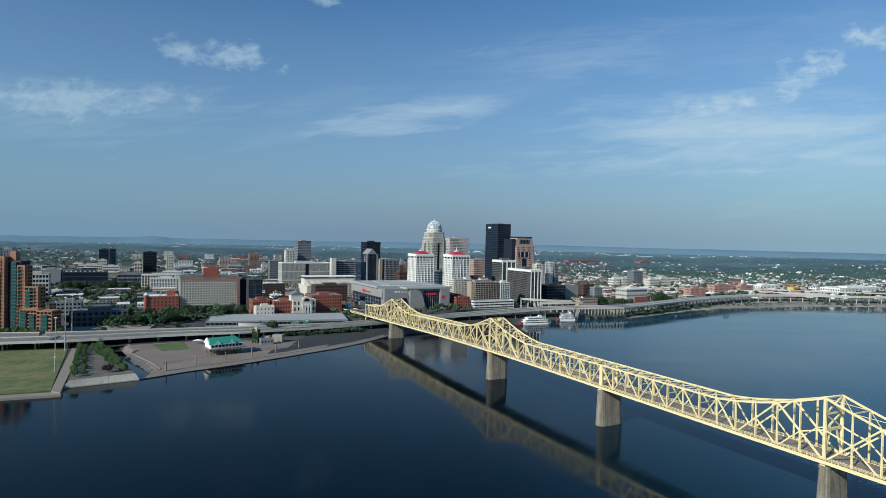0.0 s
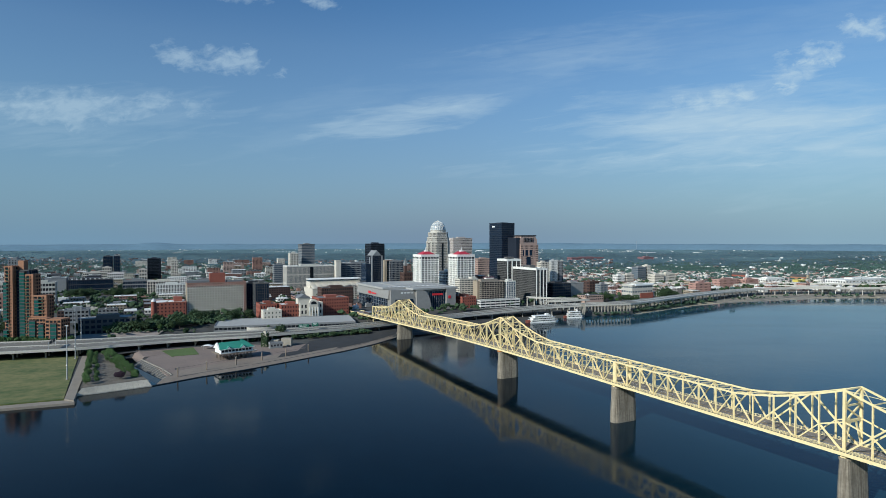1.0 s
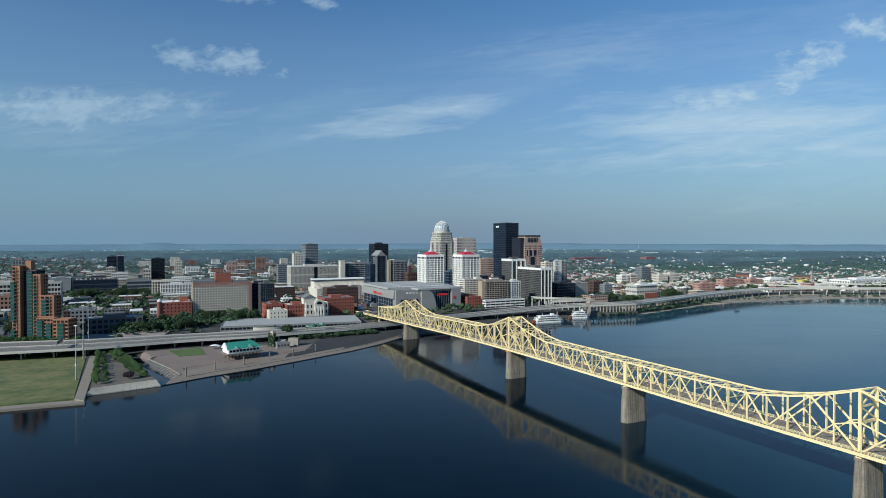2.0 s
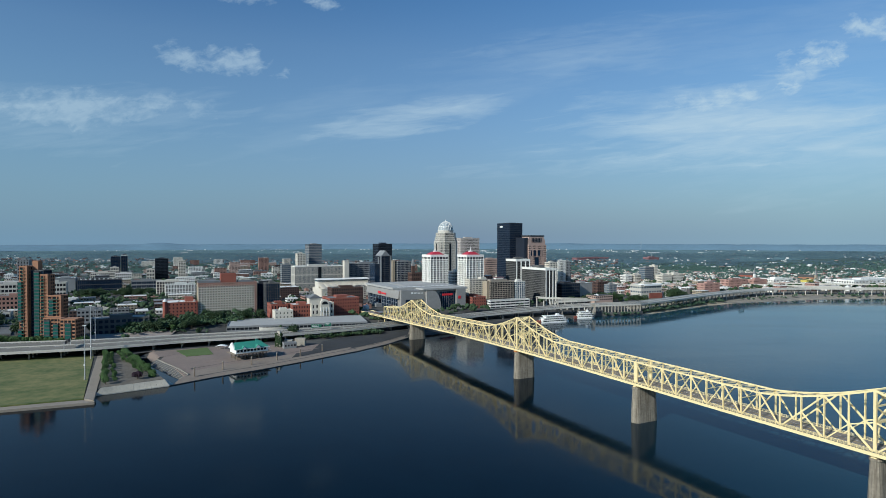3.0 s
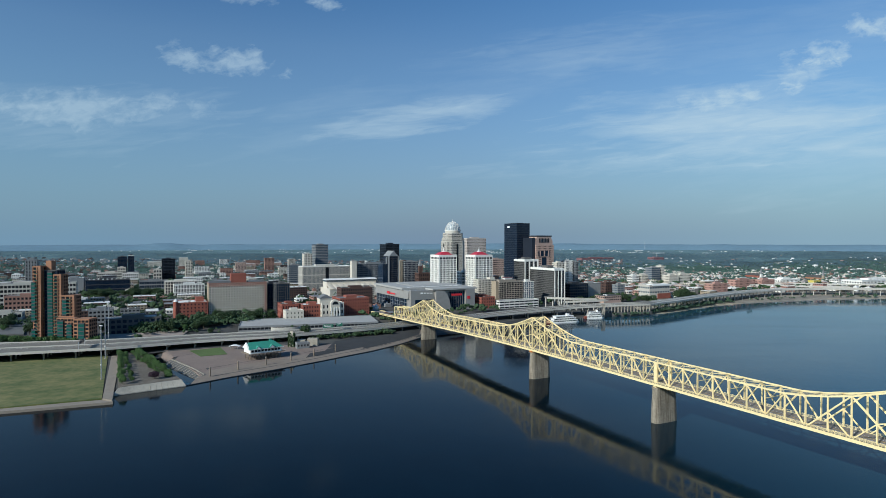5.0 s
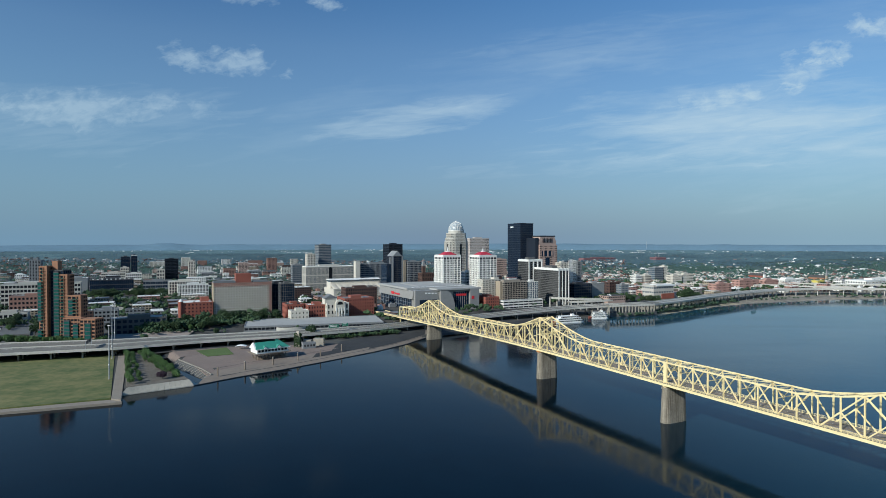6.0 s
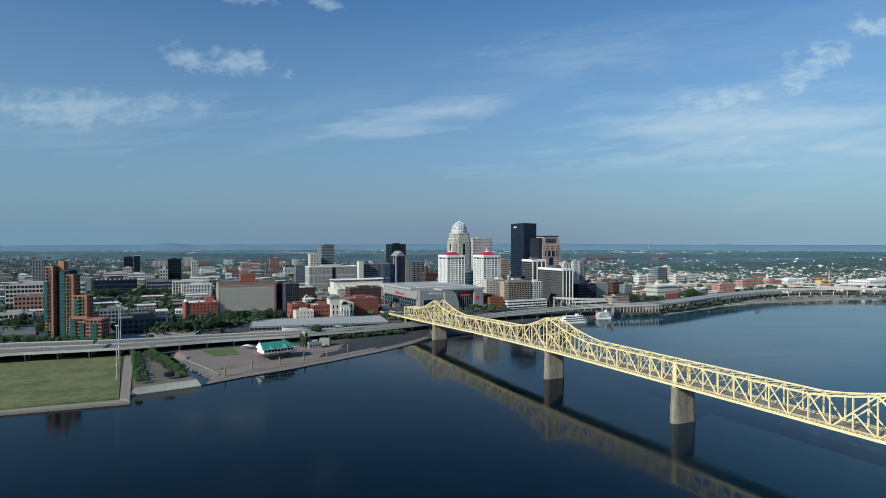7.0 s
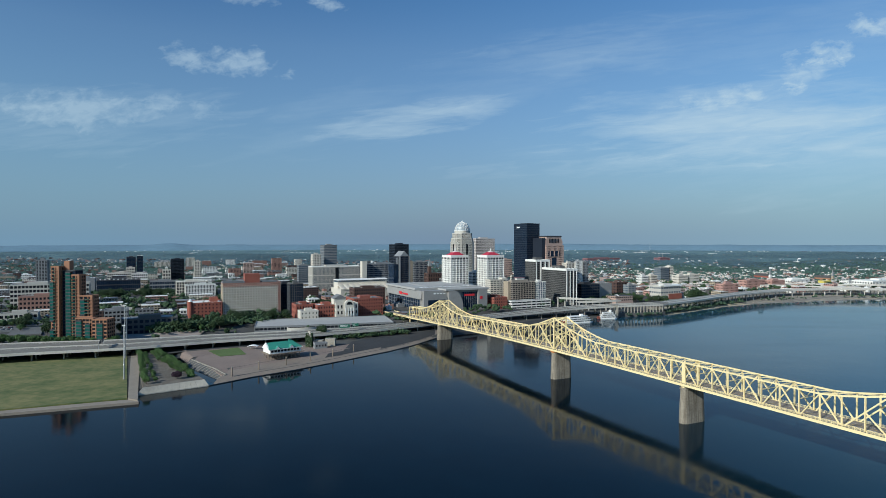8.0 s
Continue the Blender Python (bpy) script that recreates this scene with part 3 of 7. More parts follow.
BRIDGE_UNDER = mat("dull_yellow_steel", (0.42, 0.34, 0.2), rough=0.8, vary=0.3)
YELLOWLINE = mat("faded_yellow_line", (0.5, 0.34, 0.08), rough=0.8, vary=0.2)
build_bridge()


def bridge_pier(s, foot):
    """A battered concrete pier with rounded ends and a cap."""
    ztop = grade(s) - 1.9
    t = thing("bridge_pier", BM @ pose(s, 0, 0), "tall weathered concrete bridge pier standing in the river", "bridge pier", "piers of the bridge")

    def outline(a, r, k=7):
        pts = []
        for e in (1, -1):
            for i in range(k):
                an = math.pi * i / (k - 1) + (0 if e > 0 else math.pi)
                pts.append((r * math.cos(an), (a if e > 0 else -a - reach) + r * math.sin(an)))
        return pts
    m = bmesh.new()
    reach, slim = (1.2, 0.5) if s < 50 else (2.2, 0.0)
    lo, mid, hi = outline(6.2, 3.8 - slim), outline(6.2, 3.35 - slim), outline(6.2, 2.85 - slim)
    k = len(lo)
    rows = [[m.verts.new((x, y, z)) for x, y in o] for o, z in ((lo, foot), (lo, 1.0), (mid, ztop * 0.55), (hi, ztop - 1.2))]
    for r0, r1 in zip(rows, rows[1:]):
        for i in range(k):
            m.faces.new((r0[i], r0[(i + 1) % k], r1[(i + 1) % k], r1[i]))
    m.faces.new(rows[-1])
    part("shaft", m, PIERC, t)
    m = bmesh.new()
    prism(m, outline(6.3, 3.25 - slim), ztop - 1.2, ztop, 0.0)
    part("cap", m, PIERC, t)
    for y in (-HALF, HALF):
        m = bmesh.new()
        box(m, -1.3, 1.3, y - 1.1, y + 1.1, ztop, ztop + 0.6)
        box(m, -0.8, 0.8, y - 0.7, y + 0.7, ztop + 0.6, ztop + 1.5)
        part("bearing", m, STEEL, t)


for i in (*TOWERS, FLAT_PIER):
    bridge_pier(NODES[i], -5)


def bridge_approach():
    """The yellow girder spans that carry the road from the last truss into town."""
    t = thing("bridge_approach", BM, "low yellow girder viaduct leading from the truss into town", "viaduct")
    for k in range(6):
        x0, x1 = 650.5 + 25 * k, 675.3 + 25 * k
        for y in (-8, -2.7, 2.7, 8):
            m = bmesh.new()
            beam(m, (x0, y, grade(x0) + 0.1), (x1, y, grade(x1) + 0.1), 0.5, 1.6)
            part("girder", m, STEEL, t)
        m = bmesh.new()
        beam(m, (x0, 0, grade(x0) + 1.05), (x1, 0, grade(x1) + 1.05), 18.6, 0.3)
        part("deck", m, BRIDGE_DECK, t)
        for y in (-9.2, 9.2):
            m = bmesh.new()
            beam(m, (x0, y, grade(x0) + 1.8), (x1, y, grade(x1) + 1.8), 0.2, 1.1)
            part("railing", m, STEEL, t)
        for y in (-6, 6):
            m = bmesh.new()
            zt = grade(x0) - 0.8
            box(m, x0 - 0.5, x0 + 0.5, y - 0.6, y + 0.6, 0, zt, taper=-0.1)
            part("column", m, STEEL if k == 0 else CONC, t)
        m = bmesh.new()
        box(m, x0 - 0.6, x0 + 0.6, -8.4, 8.4, grade(x0) - 1.9, grade(x0) - 0.75)
        part("cross_head", m, CONC, t)


bridge_approach()

bm = bmesh.new()
box(bm, -2.2, 2.2, 5.2, 9.2, grade(302) - 1.95, grade(302) + 0.4)
work_box = finish("work_platform", bm, mat("rusty_orange_boards", (0.45, 0.16, 0.03), rough=0.85, vary=0.2), label="orange boarded work platform at a pier top", m=BM @ pose(302, 0, 0))
work_box["category"] = "platform"

# ---------------------------------------------------------------- buildings


TAKEN = []


def to_grid(x, y):
    """Street-grid coordinates of a place."""
    return x * NX + y * NY, x * BX + y * BY


def facade(bm, w, l, z0, z1, floors, bn, bb, pier, span, faces="AB", proud=0.35):
    """One wall sheet with window openings and their reveals. A: the face along x at y=0, B: along y at x=0, C: y=l, E: x=w."""
    fh = (z1 - z0) / floors
    zs = [z0, z1]
    if span > 0:
        zs = [min(z1, max(z0, z0 + j * fh + e * fh * span / 2)) for j in range(floors + 1) for e in (-1, 1)]
    for face in faces:
        run, bays = (w, bn) if face in "AC" else (l, bb)
        bw = run / max(1, bays)
        us = [0.0, run]
        if pier > 0:
            us = [min(run, max(0.0, i * bw + e * bw * pier / 2)) for i in range(max(1, bays) + 1) for e in (-1, 1)]
        seen = {}

        def at(i, j, out):
            if (i, j, out) not in seen:
                u, o = us[i], proud if out else -0.1
                p = {"A": (u, -o), "C": (u, l + o), "B": (-o, u), "E": (w + o, u)}[face]
                seen[i, j, out] = bm.verts.new((*p, zs[j]))
            return seen[i, j, out]
        m, n = len(us) - 1, len(zs) - 1
        solid = lambda i, j: 0 <= i < m and 0 <= j < n and ((pier > 0 and i % 2 == 0) or (span > 0 and j % 2 == 0))
        for i in range(m):
            for j in range(n):
                if not solid(i, j):
                    continue
                bm.faces.new((at(i, j, 1), at(i + 1, j, 1), at(i + 1, j + 1, 1), at(i, j + 1, 1)))
                for di, dj, a, c in ((-1, 0, (i, j), (i, j + 1)), (1, 0, (i + 1, j + 1), (i + 1, j)), (0, -1, (i + 1, j), (i, j)), (0, 1, (i, j + 1), (i + 1, j + 1))):
                    if not solid(i + di, j + dj):
                        bm.faces.new((at(*c, 1), at(*a, 1), at(*a, 0), at(*c, 0)))


def building(name, label, x, y, w, l, z1, floors=10, bn=8, bb=6, pier=0.35, span=0.4, wall=CREAM, glass=GLASS_D, roof=ROOF_G, z0=11.0,
             category="office building", plant=(0.3, 0.3, 0.4, 0.4, 4.0), turn=0.0, faces="ABCE", parapet=1.1, group="", coping=None):
    """A block on the street grid with its near corner at x, y."""
    t = thing(name, at_grid(x, y, 0, turn), label, category, group)
    TAKEN.append((*to_grid(x, y), w, l))
    m = bmesh.new()
    box(m, 0, w, 0, l, z0 - 3, z1 - 0.3)
    if span >= 1:
        part("wall", m, wall, t)
    else:
        part("glazing", m, glass, t)
        m = bmesh.new()
        facade(m, w, l, z0 - 3, z1, floors, bn, bb, pier, span, faces)
        part("wall", m, wall, t)
    m = bmesh.new()
    box(m, 0.1, w - 0.1, 0.1, l - 0.1, z1 - 0.3, z1 + 0.1)
    part("roof", m, roof, t)
    m = bmesh.new()
    for q in ((-0.4, w + 0.4, -0.4, 0.3), (-0.4, w + 0.4, l - 0.3, l + 0.4), (-0.4, 0.3, 0.3, l - 0.3), (w - 0.3, w + 0.4, 0.3, l - 0.3)):
        box(m, *q, z1 - 0.2, z1 + parapet)
    part("parapet", m, coping or wall, t)
    if plant:
        m = bmesh.new()
        a, c, pw, pl, ph = plant
        box(m, a * w, (a + pw) * w, c * l, (c + pl) * l, z1 + 0.1, z1 + ph)
        part("plant_room", m, wall if parapet else roof, t)
        m = bmesh.new()
        rnd = random.Random(int(abs(x * 7 + y)))
        for _ in range(5):
            u, v, s = rnd.uniform(0.05, 0.9) * w, rnd.uniform(0.05, 0.9) * l, rnd.uniform(1, 2.2)
            box(m, u, u + s, v, v + s * 1.4, z1 + 0.1, z1 + 0.1 + s)
        part("roof_plant", m, METAL, t, kind="stuff")
    return t



# ---- along the waterfront, from the east
building("office_building", "white precast office block with bands of dark windows", -770, 1024, 76, 40, 53, 6, 14, 6, 0.2, 0.42, LIMEST, roof=ROOF_G)
building("office_building", "white precast office wing with square windows", -687, 1040, 38, 30, 55, 6, 8, 5, 0.24, 0.42, LIMEST)
building("apartment_tower", "tall grey concrete slab apartment tower", -1045, 1490, 24, 40, 80, 20, 4, 9, 0.45, 0.4, GREYC, plant=(0.3, 0.3, 0.4, 0.5, 6))
building("office_building", "faded brick low office building", -722, 978, 66, 30, 37, 4, 12, 5, 0.4, 0.5, BRICK_L, roof=ROOF_G)
building("office_building", "low white building with wide arched openings", -655, 845, 46, 22, 25, 2, 8, 4, 0.3, 0.5, LIMEST, roof=ROOF_D)
building("warehouse", "plain pale grey windowless box of a building", -857, 1340, 41, 45, 44, 1, 1, 1, 0, 1.0, GREYC, GREYC, ROOF_W)
stadium = building("stadium", "long dark ballpark grandstand with white roof vents", -812, 1352, 88, 40, 39, 3, 22, 6, 0.12, 0.2, DARKM, GLASS_N, roof=ROOF_D, category="stadium")
for k in range(9):
    bm = bmesh.new()
    box(bm, 5 + k * 9, 8.5 + k * 9, 3, 8, 39.1, 42, taper=0.4)
    part("roof_vent", bm, ROOF_W, stadium, "white roof vent")
building("office_building", "long low dark glass and concrete hall", -715, 1400, 62, 34, 34, 3, 12, 6, 0.15, 0.35, GREYC, GLASS_N, roof=ROOF_D)
building("apartment_block", "pale concrete terraced housing blocks", -980, 1690, 60, 30, 37, 4, 12, 6, 0.3, 0.4, CREAM)
building("apartment_block", "pale concrete terraced housing blocks", -905, 1680, 40, 30, 36, 4, 8, 6, 0.3, 0.4, WHITE)
building("office_tower", "dark blue glass slab tower", -978, 1790, 24, 40, 80, 18, 6, 10, 0.06, 0.12, DARKM, GLASS_N)
building("office_tower", "dark glass tower with a white end wall", -952, 1800, 16, 40, 84, 18, 3, 10, 0.1, 0.12, DARKM, GLASS_N, coping=WHITE)
building("office_building", "cream low block at the foot of dark towers", -955, 1745, 22, 20, 50, 5, 5, 4, 0.4, 0.4, CREAM)
building("office_tower", "dark bronze glass office tower", -812, 1720, 34, 34, 76, 16, 10, 10, 0.1, 0.2, BLACK)
building("office_building", "cream low block beside a dark tower", -822, 1690, 20, 16, 47, 4, 3, 3, 0.4, 0.4, CREAM)
building("apartment_tower", "slim cream concrete apartment tower", -745, 1720, 18, 18, 70, 14, 4, 4, 0.4, 0.4, CREAM)
building("apartment_block", "cream and brick mid-rise with fin walls", -585, 1250, 62, 30, 43, 6, 12, 5, 0.35, 0.25, CREAM, roof=ROOF_W)
building("office_building", "white mid-rise with vertical fins", -555, 1225, 58, 24, 38, 4, 20, 7, 0.45, 0.2, WHITE, roof=ROOF_G)
warehouse = building("brick_warehouse", "red brick warehouse with arched windows and white roof", -410, 905, 47, 46, 34, 5, 9, 9, 0.62, 0.55, BRICK, roof=ROOF_W, category="warehouse", plant=(0.65, 0.3, 0.25, 0.35, 7))
bm = bmesh.new()
cyl(bm, 1.5, 1.5, 3.4, 3.4, 8, 37, 12)
turret = part("corner_turret", bm, BRICK, warehouse, "round brick corner turret")
bm = bmesh.new()
cyl(bm, 1.5, 1.5, 3.9, 0.3, 37, 41.5, 12)
part("turret_roof", bm, ROOF_W, turret, "pale conical turret roof")
building("office_building", "low brown-grey office terrace beside the highway", -437, 764, 66, 30, 28, 3, 10, 5, 0.35, 0.45, HOTELG, GLASS_N, roof=GARROOF)
building("office_building", "grey concrete low block", -505, 845, 30, 28, 30, 4, 6, 5, 0.35, 0.5, GREYC)
# ---- the cream hotel with brick edges
hotel = building("hotel", "cream hotel with red brick edges and small square windows", -368, 930, 88, 26, 62, 14, 22, 6, 0.38, 0.42, CREAM, category="hotel", plant=None, coping=BRICK_L, z0=12)
for u0, u1, zz0, zz1 in ((84, 88, 9, 62), (0, 84, 57.5, 62)):
    bm = bmesh.new()
    facade(bm, u1 - u0, 26, zz0, zz1, max(2, round((zz1 - zz0) / 3.8)), max(2, round((u1 - u0) / 4.4)), 1, 0.62, 0.58, "A", 0.5)
    bmesh.ops.translate(bm, verts=bm.verts, vec=(u0, 0, 0))
    part("brick_edge", bm, BRICK_L, hotel, "red brick edge of the facade")
bm = bmesh.new()
facade(bm, 88, 26, 9, 62, 14, 1, 6, 0.6, 0.55, "B", 0.45)
part("end_wall", bm, TAN, hotel, "tan end wall")
bm = bmesh.new()
box(bm, 34, 57, 8, 24, 62.1, 77)
part("penthouse", bm, BRICK, hotel, "red brick penthouse block")
bm = bmesh.new()
box(bm, 0, 33, 5, 20, 62.1, 66), box(bm, 60, 84, 6, 20, 62.1, 65)
part("roof_plant", bm, ROOF_G, hotel, kind="stuff")
building("office_building", "dark blue glass office block", -296, 985, 22, 24, 58, 12, 8, 8, 0.06, 0.1, DARKM, GLASS_N)
building("office_building", "dark grey glass office block with thin mullions", -270, 955, 21, 22, 60, 13, 6, 6, 0.12, 0.1, HOTELG, GLASS_N)
building("brick_house", "red brick low building behind the garage", -245, 895, 25, 30, 33, 3, 6, 6, 0.6, 0.5, BRICK, roof=ROOF_D, category="building")
building("stucco_house", "cream rendered low building with small windows", -233, 872, 26, 18, 26, 3, 5, 4, 0.7, 0.6, CREAM, roof=ROOF_W, category="building")
building("brick_house", "red brick office with rows of windows", -213, 895, 32, 30, 32, 4, 8, 7, 0.55, 0.5, BRICK, roof=ROOF_W, category="building")
# ---- cream hall with a gabled roof and an arched window
hall = building("arched_hall", "cream hall with gabled grey roof and big arched window", -186, 900, 34, 22, 34, 3, 6, 4, 0.6, 0.4, CREAM, roof=ROOF_G, category="hall", plant=None)
bm = bmesh.new()
box(bm, -2, 16, 4, 20, 33, 42)
part("gable_block", bm, CREAM, hall)
bm = bmesh.new()
vs = [bm.verts.new(p) for p in ((-3, 3, 42), (17, 3, 42), (17, 21, 42), (-3, 21, 42), (7, 3, 48), (7, 21, 48))]
for q in ((0, 1, 4), (2, 3, 5), (1, 2, 5, 4), (3, 0, 4, 5), (3, 2, 1, 0)):
    bm.faces.new([vs[i] for i in q])
part("gable_roof", bm, ROOF_G, hall, "grey pitched roof")
bm = bmesh.new()
pts = [(math.cos(math.pi * i / 12) * 7 + 20, math.sin(math.pi * i / 12) * 7) for i in range(13)] + [(13, -10), (27, -10)]
lo, hi = [bm.verts.new((x, -2.2, 33 + z)) for x, z in pts], [bm.verts.new((x, 3, 33 + z)) for x, z in pts]
bm.faces.new(lo), bm.faces.new(hi[::-1])
for i in range(len(pts)):
    bm.faces.new((lo[i], lo[(i + 1) % len(pts)], hi[(i + 1) % len(pts)], hi[i]))
front_wall = part("arched_front", bm, CREAM, hall)
bm = bmesh.new()
pts = [(math.cos(math.pi * i / 12) * 4.6 + 20, math.sin(math.pi * i / 12) * 4.6) for i in range(13)]
lo, hi = [bm.verts.new((x, -2.5, 32.5 + z)) for x, z in pts], [bm.verts.new((x, -2.1, 32.5 + z)) for x, z in pts]
bm.faces.new(lo), bm.faces.new(hi[::-1])
for i in range(13):
    bm.faces.new((lo[i], lo[(i + 1) % 13], hi[(i + 1) % 13], hi[i]))
part("arched_window", bm, GLASS_D, front_wall)
for i in range(4):
    bm = bmesh.new()
    box(bm, 13 + i * 4.2, 14.6 + i * 4.2, -3.2, -2.2, 8, 28)
    part("column", bm, WHITE, hall)
building("brick_office", "red brick warehouse offices with a flat grey roof", -165, 935, 48, 40, 38, 6, 12, 10, 0.55, 0.5, BRICK, roof=ROOF_G, category="building")
building("brick_office", "brown brick loft building with many windows", -178, 1025, 56, 26, 47, 7, 14, 6, 0.5, 0.45, BRICK_D, roof=ROOF_D, category="building")
# ---- behind: convention centre and towers
conv = building("convention_centre", "long pale convention hall with vertical fins", -333, 1400, 116, 40, 68, 3, 60, 20, 0.45, 0.12, LIMEST, GLASS_B, ROOF_W, category="convention centre", coping=WHITE)
bm = bmesh.new()
box(bm, 55, 63, -0.6, 0, 12, 66)
part("dark_bay", bm, GLASS_D, conv)
building("office_tower", "grey glass office tower with dark crown", -366, 1700, 36, 44, 117, 24, 12, 14, 0.12, 0.4, GREYC, GLASS_B, coping=DARKM)
building("office_tower", "tall slender cream stone tower", -388, 1655, 22, 24, 92, 18, 5, 6, 0.5, 0.4, CREAM)
building("office_building", "greenish glass office block", -395, 1520, 28, 20, 67, 12, 8, 6, 0.1, 0.4, GREYC, GLASS_B)
building("office_building", "long dark glass slab building", -206, 1385, 92, 26, 75, 14, 30, 8, 0.2, 0.35, GREYC, GLASS_N, roof=ROOF_D)
building("stair_tower", "cream blank stair tower", -212, 1368, 11, 14, 82, 1, 1, 1, 0, 1.0, CREAM, CREAM, plant=None)
exhibit = building("exhibition_hall", "cream exhibition hall with scalloped vaults and a raised clerestory", -236, 1225, 116, 70, 29, 1, 1, 1, 0, 1.0, CREAM, CREAM, roof=ROOF_W, category="exhibition hall", plant=None)
for k in range(9):
    bm = bmesh.new()
    pts = [(math.cos(math.pi * i / 8) * 6.1 + 8 + 12.4 * k, math.sin(math.pi * i / 8) * 2.6) for i in range(9)]
    lo, hi = [bm.verts.new((x, -1, 28.4 + z)) for x, z in pts], [bm.verts.new((x, 36, 38 + z * 0.5)) for x, z in pts]
    for i in range(8):
        bm.faces.new((lo[i], lo[i + 1], hi[i + 1], hi[i]))
    bm.faces.new(lo), bm.faces.new(hi[::-1])
    part("vault", bm, STONE, exhibit, "cream curved roof vault")
bm = bmesh.new()
box(bm, 4, 114, 36, 66, 29, 42)
part("upper_wall", bm, CREAM, exhibit)
bm = bmesh.new()
box(bm, 4.6, 113.4, 36.6, 65.4, 42, 46)
clerestory = part("clerestory", bm, GLASS_B, exhibit, "grey clerestory glass under the roof")
for k in range(23):
    bm = bmesh.new()
    beam(bm, (4.5 + 4.9 * k, 36.3, 42), (6.9 + 4.9 * k, 36.3, 46), 0.45, 0.45)
    beam(bm, (6.9 + 4.9 * k, 36.3, 46), (9.3 + 4.9 * k, 36.3, 42), 0.45, 0.45)
    part("truss_bay", bm, WHITE, clerestory)
bm = bmesh.new()
pts = [(34 + 34 * i / 8, 46 + 2.4 * math.sin(math.pi * i / 8)) for i in range(9)]
lo, hi = [bm.verts.new((2, y, z)) for y, z in pts], [bm.verts.new((116, y, z)) for y, z in pts]
for i in range(8):
    bm.faces.new((lo[i], hi[i], hi[i + 1], lo[i + 1]))
bm.faces.new(lo), bm.faces.new(hi[::-1]), bm.faces.new((lo[0], lo[-1], hi[-1], hi[0]))
part("upper_roof", bm, ROOF_W, exhibit, "white shallow curved roof")
building("office_tower", "dark bronze glass tower", -146, 1480, 36, 40, 120, 28, 12, 14, 0.12, 0.3, BLACK)
# ---- dark tower with a stone gable on top
gable = building("gabled_tower", "dark glass tower with grey stone gabled crown", -118, 1260, 22, 34, 96, 22, 8, 12, 0.15, 0.25, DARKM, GLASS_N, category="office tower", plant=None)
bm = bmesh.new()
vs = [bm.verts.new(p) for p in ((0, 0, 96), (22, 0, 96), (22, 34, 96), (0, 34, 96), (11, 0, 108), (11, 34, 108))]
for q in ((0, 1, 4), (2, 3, 5), (1, 2, 5, 4), (3, 0, 4, 5), (3, 2, 1, 0)):
    bm.faces.new([vs[i] for i in q])
part("gable_roof", bm, GREYC, gable, "grey stone gabled roof")
for u in (-1.5, 20.5):
    bm = bmesh.new()
    box(bm, u, u + 3, -1.2, 2, 8, 97)
    part("stone_pier", bm, GREYC, gable)
bm = bmesh.new()
box(bm, -13, -0.5, 2, 32, 8, 80)
part("low_wing", bm, GLASS_N, gable, "lower blue-black glass wing")
bm = bmesh.new()
box(bm, -1.2, 0.2, 11, 15, 8, 94)
part("stone_side", bm, GREYC, gable)
building("office_building", "blue-grey mid-rise office block", -100, 1500, 36, 24, 76, 15, 10, 8, 0.2, 0.3, GREYC, GLASS_N)
building("stair_tower", "ochre metal-clad stair tower", -104, 1390, 6, 8, 82, 4, 1, 1, 0.2, 0.3, TAN, TAN, plant=None)
church = building("church", "brown brick church with a tall spire", -64, 1490, 30, 40, 48, 4, 6, 8, 0.6, 0.4, BRICK_D, roof=ROOF_D, category="church", plant=None)
bm = bmesh.new()
box(bm, 2, 9, 2, 9, 48, 66)
part("steeple", bm, BRICK_D, church)
bm = bmesh.new()
prism(bm, [(1.5, 1.5), (9.5, 1.5), (9.5, 9.5), (1.5, 9.5)], 66, 86, 0.97)
part("spire", bm, GREYC, church)
# ---- twin white towers with red roofs


def twin_tower(x, y):
    s = 37
    t = building("apartment_tower", "white gridded tower with red pyramid roof and finial", x, y, s, s, 101, 22, 12, 12, 0.26, 0.34, WHITE, category="apartment tower", group="twin white towers", plant=None)
    bm = bmesh.new()
    prism(bm, [(4, 4), (s - 4, 4), (s - 4, s - 4), (4, s - 4)], 101.2, 107.5, 0.62)
    red = part("red_roof", bm, REDROOF, t, "low red hipped roof")
    bm = bmesh.new()
    box(bm, s / 2 - 3, s / 2 + 3, s / 2 - 3, s / 2 + 3, 107.4, 109.5)
    cyl(bm, s / 2, s / 2, 1.1, 0.3, 109.5, 117, 8)
    part("finial", bm, WHITEP, red, "white finial")
    bm = bmesh.new()
    for q in ((-0.8, s + 0.8, -0.8, 0), (-0.8, 0, 0, s), (s, s + 0.8, 0, s), (-0.8, s + 0.8, s, s + 0.8)):
        box(bm, *q, 97.5, 101.6)
    part("cornice", bm, WHITE, t)
    for u in range(7):
        for face in (0, 1):
            bm = bmesh.new()
            q = (u * s / 6 - 0.7, u * s / 6 + 0.7)
            box(bm, *(q if face == 0 else (-0.9, 0)), *((-0.9, 0) if face == 0 else q), 9, 97.4)
            part("rib", bm, WHITE, t)
    # a dark band put in as the shadow gap under the cornice
    bm = bmesh.new()
    for q in ((0.2, s - 0.2, -0.6, 0), (-0.6, 0, 0.2, s - 0.2)):
        box(bm, *q, 94.2, 97.3)
    part("shadow_gap", bm, GLASS_D, t, "dark band standing for the shadow under the cornice")


twin_tower(-11, 1143)
twin_tower(58, 1143)
building("office_building", "white low office between the towers", 33, 1205, 26, 22, 66, 10, 8, 6, 0.3, 0.45, WHITE)
# ---- the domed tower


